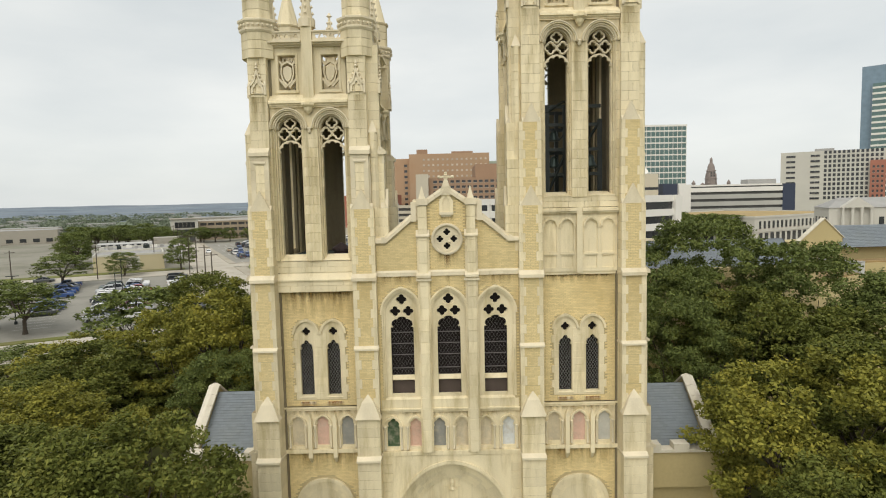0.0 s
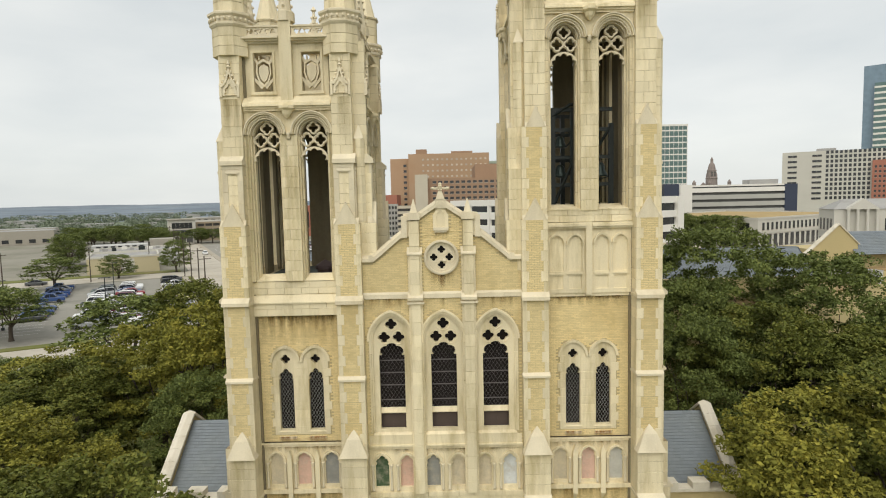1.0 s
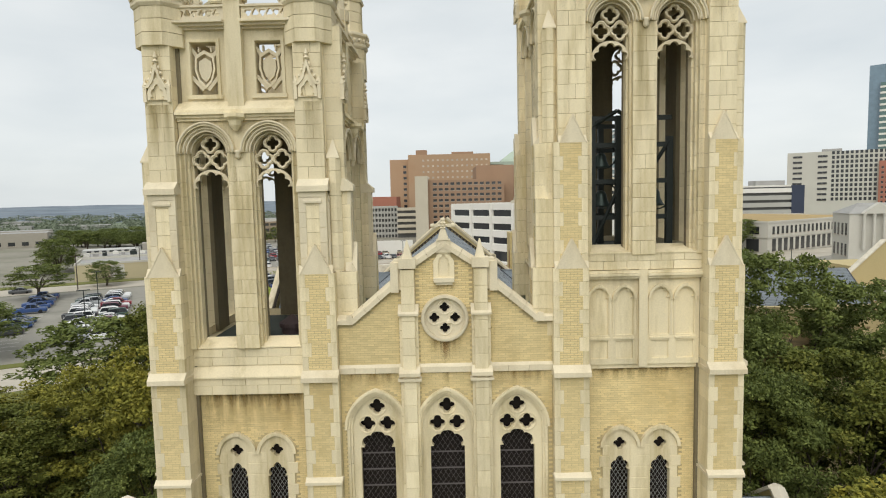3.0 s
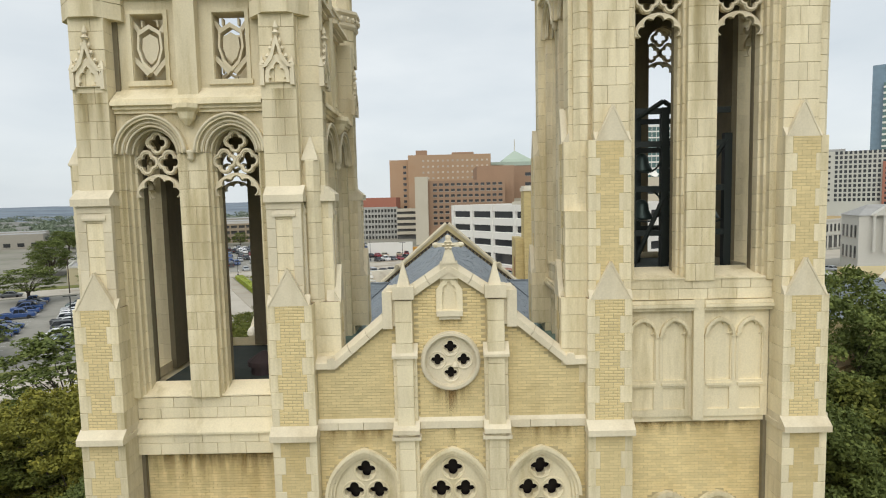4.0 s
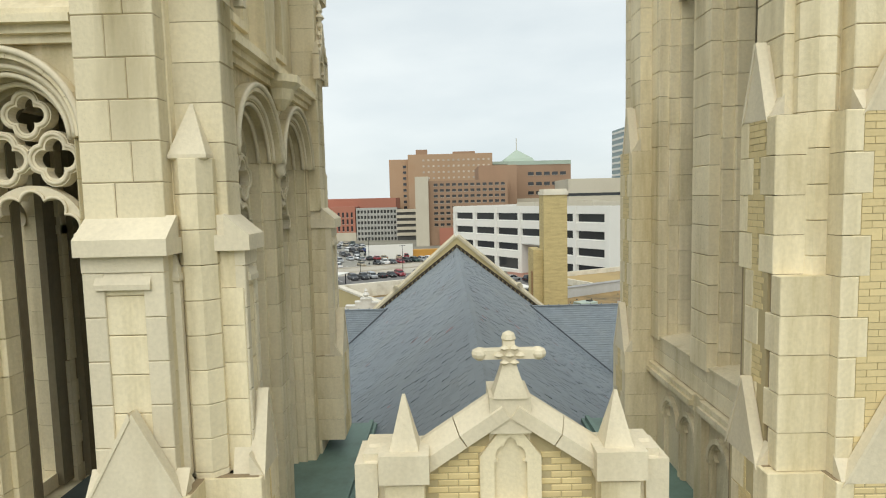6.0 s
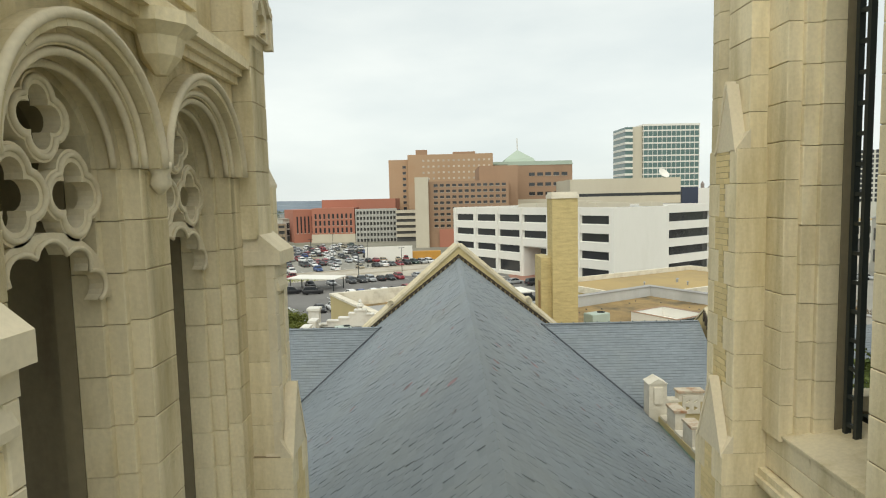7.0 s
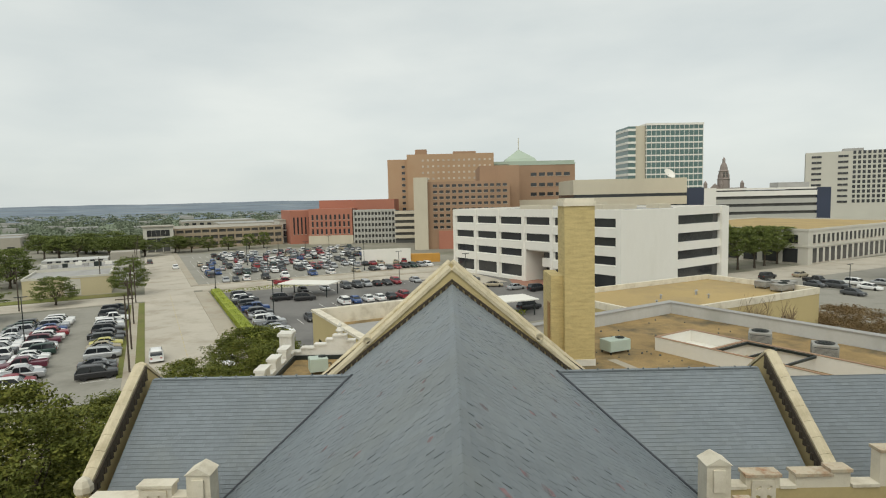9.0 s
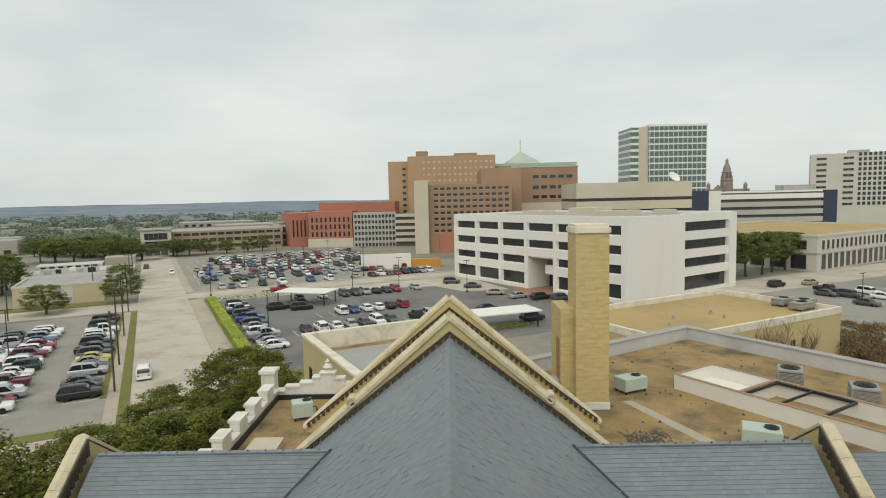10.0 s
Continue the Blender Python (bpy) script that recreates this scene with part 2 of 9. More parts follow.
M_STAIN = stain_mat("brown_water_stain", (0.13, 0.075, 0.025), 1.0, 7.0)
M_STAINPALE = stain_mat("ochre_water_stain", (0.36, 0.25, 0.09), 0.75, 5.0)
M_RUSTSTAIN = stain_mat("rust_stain", (0.30, 0.15, 0.04), 1.3, 4.0)
M_GRIME = stain_mat("yellow_grime", (0.30, 0.235, 0.085), 0.7, 3.0)
M_CHIMNEY = mat("mottled_yellow_brick", (0.49, 0.395, 0.19), 0.9, 0.28, 1.2, 9, 0.25, stain=(0.37, 0.29, 0.13), stain_scale=1.4, stain_amount=0.8, streak=0.22)
M_ACGREY = mat("grey_enamelled_sheet", (0.29, 0.285, 0.26), 0.5, 0.15, 1.0, 12, 0.0, stain=(0.17, 0.12, 0.08), stain_scale=1.2, stain_amount=0.7)
M_DECK = mat("tan_deck_concrete", (0.33, 0.27, 0.19), 0.9, 0.15, 0.05, 1.2, 0.0, stain=(0.22, 0.17, 0.12), stain_scale=0.08)
M_FARWALL = mat("drab_far_masonry", (0.34, 0.315, 0.265), 0.9, 0.2, 0.05, 1.0, 0.0, stain=(0.24, 0.22, 0.18), stain_scale=0.05)

# sprayed paint: specks with bare slate between
_n, _l = M_REDMARK.node_tree.nodes, M_REDMARK.node_tree.links
_t, _r = _n.new("ShaderNodeTexNoise"), _n.new("ShaderNodeMapRange")
_t.inputs["Scale"].default_value, _t.inputs["Detail"].default_value = 11.0, 5
_r.inputs["From Min"].default_value, _r.inputs["From Max"].default_value, _r.inputs["To Max"].default_value = 0.40, 0.62, 0.8
_l.new(_t.outputs["Fac"], _r.inputs["Value"])
_l.new(_r.outputs["Result"], _n["Principled BSDF"].inputs["Alpha"])

# ---- mesh tools ----
from mathutils.geometry import tessellate_polygon


class Buf:
    """Gathers vertices and faces in one place, in the frame m."""

    def __init__(self, m=None):
        self.v, self.f, self.m = [], [], m or Matrix()

    def add(self, verts, faces):
        k = len(self.v)
        self.v += [tuple(self.m @ Vector(p)) for p in verts]
        self.f += [tuple(k + i for i in face) for face in faces]

    def box(self, x0, x1, y0, y1, z0, z1):
        self.add([(x0, y0, z0), (x1, y0, z0), (x1, y1, z0), (x0, y1, z0), (x0, y0, z1), (x1, y0, z1), (x1, y1, z1), (x0, y1, z1)],
                 [(0, 3, 2, 1), (4, 5, 6, 7), (0, 1, 5, 4), (1, 2, 6, 5), (2, 3, 7, 6), (3, 0, 4, 7)])

    def block(self, u0, u1, w0, w1, z0, z1):
        """A box in face coordinates: u along the wall, w out of it."""
        self.box(u0, u1, -w1, -w0, z0, z1)

    def chamfered(self, u0, u1, w0, w1, z0, z1, c=0.008):
        """A block whose outer face has a small chamfer all round."""
        c = min(c, (u1 - u0) / 4, (z1 - z0) / 4)
        self.add([(u0, -w0, z0), (u1, -w0, z0), (u1, -w0, z1), (u0, -w0, z1), (u0, -w1 + c, z0), (u1, -w1 + c, z0), (u1, -w1 + c, z1), (u0, -w1 + c, z1),
                  (u0 + c, -w1, z0 + c), (u1 - c, -w1, z0 + c), (u1 - c, -w1, z1 - c), (u0 + c, -w1, z1 - c)],
                 [(8, 9, 10, 11), (4, 5, 9, 8), (5, 6, 10, 9), (6, 7, 11, 10), (7, 4, 8, 11), (0, 1, 5, 4), (1, 2, 6, 5), (2, 3, 7, 6), (3, 0, 4, 7), (0, 3, 2, 1)])

    def loft(self, rings, closed=True, caps=True):
        """Skins between rings of equal length."""
        n, verts, faces = len(rings[0]), [p for r in rings for p in r], []
        for i in range(len(rings) - 1):
            for j in range(n if closed else n - 1):
                a, b = i * n + j, i * n + (j + 1) % n
                faces.append((a, b, b + n, a + n))
        if caps:
            faces += [tuple(range(n))[::-1], tuple(range(len(verts) - n, len(verts)))]
        self.add(verts, faces)

    def plate(self, outer, holes, w0, w1):
        """A slab with holes, its outline in (u, z), from depth w0 out to w1."""
        loops = [outer] + list(holes)
        pts = [p for lp in loops for p in lp]
        tris = tessellate_polygon([[Vector((u, z, 0)) for u, z in lp] for lp in loops])
        n = len(pts)
        verts = [(u, -w1, z) for u, z in pts] + [(u, -w0, z) for u, z in pts]
        faces = []
        for a, b, c in tris:
            (ax, az), (bx, bz), (cx, cz) = pts[a], pts[b], pts[c]
            if (bx - ax) * (cz - az) - (bz - az) * (cx - ax) < 0:
                b, c = c, b
            faces += [(a, b, c), (n + a, n + c, n + b)]
        k = 0
        for lp in loops:
            for i in range(len(lp)):
                a, b = k + i, k + (i + 1) % len(lp)
                faces.append((a, n + a, n + b, b))
            k += len(lp)
        self.add(verts, faces)

    def tube(self, path, r, sides=6, close=False):
        """A round bar along a path of points."""
        pts = [Vector(p) for p in path]
        rings = []
        for i, p in enumerate(pts):
            a = pts[(i - 1) % len(pts)] if close or i else p
            b = pts[(i + 1) % len(pts)] if close or i < len(pts) - 1 else p
            d = (b - a).normalized()
            side = d.cross(Vector((0, 1, 0)) if abs(d.y) < 0.9 else Vector((1, 0, 0))).normalized()
            up = side.cross(d)
            rings.append([tuple(p + r * (math.cos(2 * math.pi * k / sides) * side + math.sin(2 * math.pi * k / sides) * up)) for k in range(sides)])
        if close:
            rings.append(rings[0])
        self.loft(rings, caps=not close)

    def poly(self, cx, cy, profile, sides=8, turn=None):
        """A turned or many-sided solid: profile is (radius, z) upwards."""
        turn = math.pi / sides if turn is None else turn
        self.loft([[(cx + r * math.cos(turn + 2 * math.pi * k / sides), cy + r * math.sin(turn + 2 * math.pi * k / sides), z) for k in range(sides)] for r, z in profile])

    def gable(self, u0, u1, w0, w1, z0, peak):
        """A triangular prism on edge, pointed at the top."""
        self.plate([(u0, z0), (u1, z0), ((u0 + u1) / 2, peak)], [], w0, w1)

    def wedge(self, u0, u1, w0, w1, z0, z1, lip=0.0):
        """A weathering: full depth at z0, sloping back to w0 at z1."""
        self.add([(u0, -w1, z0 - lip), (u1, -w1, z0 - lip), (u1, -w0, z0 - lip), (u0, -w0, z0 - lip), (u0, -w1, z0), (u1, -w1, z0), (u1, -w0, z1), (u0, -w0, z1)],
                 [(0, 3, 2, 1), (4, 5, 6, 7), (0, 1, 5, 4), (1, 2, 6, 5), (2, 3, 7, 6), (3, 0, 4, 7)])


def part(name, buf, material, parent=None, label="", smooth=False):
    """One mesh object made from a Buf or a mesh, under a parent."""
    if isinstance(buf, Buf):
        me = bpy.data.meshes.new(name)
        me.from_pydata(buf.v, [], buf.f)
        if smooth:
            me.polygons.foreach_set("use_smooth", [True] * len(me.polygons))
        me.update()
        me.materials.append(material)
    else:
        me = buf
    ob = new(name, me)
    if parent is not None:
        ob.parent = parent
    if label:
        tagged(ob, label)
    return ob


def thing(name, label, category, group="", kind="", at=None):
    ob = new(name)
    if at is not None:
        ob.matrix_basis = at
    return tagged(ob, label, category, group, kind)


def arch(cu, hw, z0, zs, rise, steps=10):
    """A pointed arch's outline from its left foot, round the top, to its right foot."""
    c = (rise * rise - hw * hw) / (2 * hw)
    r, pts = hw + c, [(cu - hw, z0)]
    a1 = math.atan2(rise, c)
    for i in range(steps + 1):
        a = a1 * i / steps
        pts.append((cu + c - r * math.cos(a), zs + r * math.sin(a)))
    right = [(2 * cu - u, z) for u, z in pts[:-1]]
    return pts + right[::-1]


def foil(cu, cz, n, d, r, turn=0.0, steps=40):
    """An n-lobed opening: lobes of radius r, d from the centre."""
    out = []
    for i in range(steps):
        a = 2 * math.pi * i / steps
        best = 0.02
        for k in range(n):
            b = turn + 2 * math.pi * k / n
            along, off = d * math.cos(a - b), d * math.sin(a - b)
            if abs(off) < r and along + math.sqrt(r * r - off * off) > best:
                best = along + math.sqrt(r * r - off * off)
        out.append((cu + best * math.cos(a), cz + best * math.sin(a)))
    return out


def cusped(cu, hw, z0, zs, rise, cusps=5, depth=0.3, steps=30):
    """A lancet outline whose head is scalloped into cusps."""
    base = arch(cu, hw, z0, zs, rise, steps // 2)
    head = base[1:-1]
    n, out = len(head), [base[0], (cu - hw, zs - 0.002)]
    for i, (u, z) in enumerate(head):
        s = i / (n - 1)
        k = 1 - depth * (1 - abs(math.sin(math.pi * cusps * s)) ** 0.6)
        out.append((cu + (u - cu) * k, zs + (z - zs) * (0.25 + 0.75 * k) if z > zs else z))
    return out + [(cu + hw, zs - 0.002), base[-1]]


def ring_path(cu, cz, r, w, steps=20):
    return [(cu + r * math.cos(2 * math.pi * i / steps), -w, cz + r * math.sin(2 * math.pi * i / steps)) for i in range(steps)]


rng = random.Random(7)
COURSE = 0.0677


def brickwork(buf, u0, u1, z0, z1, w, inside=None, keep=None, length=0.203):
    """Running-bond bricks, each a block of its own, on the face w; inside(u, z) leaves some out; keep collects instead of joining."""
    rows = int(round((z1 - z0) / COURSE))
    for r in range(rows):
        z = z0 + r * COURSE
        u = u0 - (length / 2 if r % 2 else 0)
        while u < u1 - 0.02:
            a, b = max(u, u0), min(u + length, u1)
            if b - a > 0.04 and (inside is None or inside((a + b) / 2, z + COURSE / 2)):
                spec = (a + 0.004, b - 0.004, w - 0.02, w + rng.uniform(-0.001, 0.0015), z + 0.004, z + COURSE - 0.004)
                if keep is not None and keep(spec):
                    pass
                else:
                    buf.block(*spec)
            u += length


def ashlar(buf, u0, u1, w0, w1, z0, z1, h=0.4062, split=0.75, gap=0.0035, keep=None, alternate=False):
    """Coursed stones from w0 out to w1, every joint open."""
    n = max(1, int(round((z1 - z0) / h)))
    h = (z1 - z0) / n
    for i in range(n):
        z, cuts = z0 + i * h, [u0]
        if u1 - u0 > split and not (alternate and i % 2):
            k = max(2, int(round((u1 - u0) / 0.62)))
            step = (u1 - u0) / k
            cuts += [u0 + step * (j + (0.2 * (i % 4 - 1.5) if alternate else 0.27 if i % 2 else -0.2)) for j in range(1, k)]
        cuts.append(u1)
        for a, b in zip(cuts, cuts[1:]):
            g0, g1 = (gap if a > u0 else 0), (gap if b < u1 else 0)
            spec = (a + g0, b - g1, w0, w1 + rng.uniform(-0.002, 0.002), z + gap, z + h - gap)
            if keep is None or not keep(spec):
                buf.chamfered(*spec)

# ---- the church ----
TX, TY = 5.75, 27.9          # tower centres
B0, B1 = 1.68, 2.68          # a buttress's edges, from the tower's middle
DEEP = 0.75                  # how much further back than forward a tower reaches
STONES = []                  # (parent, spec, frame) of stones and bricks that become parts of their own


def turned(k):
    return Matrix.Rotation(k * math.pi / 2, 4, "Z")


def head_outline(hw, rise, zs, top, c=0.90, edge=B0):
    """The wall over a pair of openings, cut out by their arches."""
    left = arch(-c, hw, zs, zs, rise)[1:-1]
    right = arch(c, hw, zs, zs, rise)[1:-1]
    return [(-edge, zs)] + left + right + [(edge, zs), (edge, top), (-edge, top)]


def voussoirs(buf, cu, hw0, rise0, hw1, rise1, zs, w0, w1, n=9, gap=0.006):
    """An arch band of separate wedge stones."""
    steps = 3 * ((n + 1) // 2)
    a, b = arch(cu, hw0, zs, zs, rise0, steps)[1:-1], arch(cu, hw1, zs, zs, rise1, steps)[1:-1]
    m = len(a) - 1
    for i in range(n):
        i0, i1 = i * m // n, (i + 1) * m // n
        ring = b[i0:i1 + 1] + a[i0:i1 + 1][::-1]
        mu, mz = sum(p[0] for p in ring) / len(ring), sum(p[1] for p in ring) / len(ring)
        buf.plate([(mu + (u - mu) * (1 - gap * 2), mz + (z - mz) * (1 - gap * 2)) for u, z in ring], [], w0, w1)


def tracery_plate(buf, rings, cu, hw, zs, rise, low, w0, w1, g=1.0):
    """Pierced stone in an arched head: three quatrefoil rings over a cusped arc, open between."""
    top, foils = zs + rise, []
    for qu, qz, k in ((cu, top - 0.30 * g, g), (cu - 0.262 * g, top - 0.75 * g, 1.1 * g), (cu + 0.262 * g, top - 0.75 * g, 1.1 * g)):
        one = Buf(buf.m)
        one.plate(foil(qu, qz, 4, 0.118 * k, 0.145 * k, 0.0, 40), [foil(qu, qz, 4, 0.105 * k, 0.083 * k, 0.0, 40)], w0, w1)
        foils.append(one)
        rings.tube([(u, -w1 - 0.004, z) for u, z in foil(qu, qz, 4, 0.112 * k, 0.118 * k, 0.0, 40)], 0.022, 6, True)
    inner, outer = [], []
    for i in range(41):
        a = math.pi * i / 40
        k = 0.78 + 0.17 * abs(math.sin(5 * a)) ** 0.7
        inner.append((cu + (hw - 0.02) * k * math.cos(a), low + 0.5 * k * math.sin(a)))
        outer.append((cu + hw * math.cos(a), low + 0.53 * math.sin(a)))
    buf.plate(outer + inner[::-1], [], w0, w1)
    rings.tube([(u, -w1 - 0.008, z) for u, z in inner], 0.02, 5)
    return foils


def buttress(tw, bufs, m, s, segs, keep_stone, keep_brick, b0):
    """One stepped buttress, s = -1 or 1; segs: (z0, z1, depth, kind)."""
    stone, core, brick, brick_core = bufs
    for b in bufs:
        b.m = m
    for k_seg, (z0, z1, w, kind) in enumerate(segs):
        # the stages draw in from the tower's corner as they rise
        in_, out_ = (0.0, B1) if z0 < 18.6 else (0.05, 2.50) if kind == "panel" else (0.05, 2.55) if kind == "band" else (0.0, 2.63) if z0 < 22.1 and kind != "stone" else (0.02, 2.48)
        u0, u1 = (b0 + in_, out_) if s > 0 else (-out_, -b0 - in_)
        if kind not in ("gablet", "band"):
            core.block(u0 + 0.008, u1 - 0.008, 1.74, w - (0.04 if kind in ("panel", "brick") else 0.008), z0, z1)
        if kind == "stone":
            ashlar(stone, u0, u1, 1.72, w, z0, z1, split=0.7 if w < 2.9 else 1.2, keep=keep_stone)
        elif kind == "brick":
            brick_core.block(u0 + 0.1, u1 - 0.1, 1.9, w - 0.0085, z0, z1)
            n = max(1, int(round((z1 - z0) / 0.4062)))
            h = (z1 - z0) / n
            for i in range(n):
                q = 0.27 if i % 2 else 0.17
                za, zb = z0 + i * h, z0 + (i + 1) * h
                for a, b in ((u0, u0 + q), (u1 - q, u1)):
                    spec = (a, b, 1.72, w, za + 0.0035, zb - 0.0035)
                    if not keep_stone(spec):
                        stone.chamfered(*spec)
                brickwork(brick, u0 + q, u1 - q, za, zb, w - 0.003, None, keep_brick)
        elif kind == "band":
            trim = Buf(m)
            trim.block(u0 - 0.03, u1 + 0.03, 1.72, w, z0, z0 + (z1 - z0) * 0.45)
            up_w = segs[k_seg + 1][2]
            trim.wedge(u0 - 0.03, u1 + 0.03, up_w - 0.02, w, z0 + (z1 - z0) * 0.45, z1 + 0.02)
            trim.block(u0 + 0.004, u1 - 0.004, 1.72, up_w - 0.03, z0, z1 + 0.01)
            part("weathering", trim, M_TRIM, tw)
        elif kind == "gablet":
            trim = Buf(m)
            cu, up_w = (u0 + u1) / 2, segs[k_seg + 1][2]
            gw = (u1 - u0) / 2 - 0.03
            trim.gable(cu - gw, cu + gw, up_w - 0.2, w, z0 - 0.02, z1)
            trim.wedge(u0 - 0.004, u1 + 0.004, up_w - 0.02, w, z0, z0 + 0.22)
            for side in (-1, 1):
                trim.loft([[(cu + side * (gw + 0.03), -(w + 0.012), z0 - 0.05), (cu + side * (gw - 0.02), -(w + 0.012), z0), (cu + side * (gw - 0.02), -(w - 0.1), z0), (cu + side * (gw + 0.03), -(w - 0.1), z0 - 0.05)],
                           [(cu + side * 0.015, -(w + 0.012), z1 + 0.025), (cu, -(w + 0.012), z1 - 0.04), (cu, -(w - 0.1), z1 - 0.04), (cu + side * 0.015, -(w - 0.1), z1 + 0.025)]])
            part("gablet", trim, M_TRIM, tw)["kind"] = "stuff"
        elif kind == "panel":
            trim = Buf(m)
            ashlar(stone, u0, u1, 1.72, w - 0.022, z0, z1, split=1.4, keep=keep_stone)
            q = (u1 - u0) * 0.26
            for a, b in ((u0 - 0.004, u0 + q), (u1 - q, u1 + 0.004)):
                ashlar(trim, a, b, w - 0.1, w, z0, z1 - 0.16, keep=None)
            trim.block(u0 - 0.006, u1 + 0.006, w - 0.1, w + 0.004, z1 - 0.155, z1 - 0.003)
            trim.wedge(u0 + q * 0.6, u1 - q * 0.6, w - 0.02, w + 0.035, z1 - 0.27, z1 - 0.16, 0.05)
            part("panel_moulding", trim, M_TRIM, tw)


def box_piece(cache, dims, material, name):
    """A chamfered block of that size about its own middle, made once for each size."""
    key = (name, *[round(d, 2) for d in dims])
    if key not in cache:
        du, dw, dz = dims
        b = Buf()
        b.chamfered(-du / 2, du / 2, -dw / 2, dw / 2, -dz / 2, dz / 2, 0.008)
        me = bpy.data.meshes.new(name)
        me.from_pydata(b.v, [], b.f)
        me.materials.append(material)
        cache[key] = me
    return cache[key]


PIECES = {}


def lay_pieces(parent, name, specs, material):
    """Stones or bricks as objects of their own."""
    for m, (u0, u1, w0, w1, z0, z1) in specs:
        ob = new(name, box_piece(PIECES, (u1 - u0, w1 - w0, z1 - z0), material, name))
        ob.parent = parent
        ob.matrix_basis = m @ Matrix.Translation(((u0 + u1) / 2, -(w0 + w1) / 2, (z0 + z1) / 2))


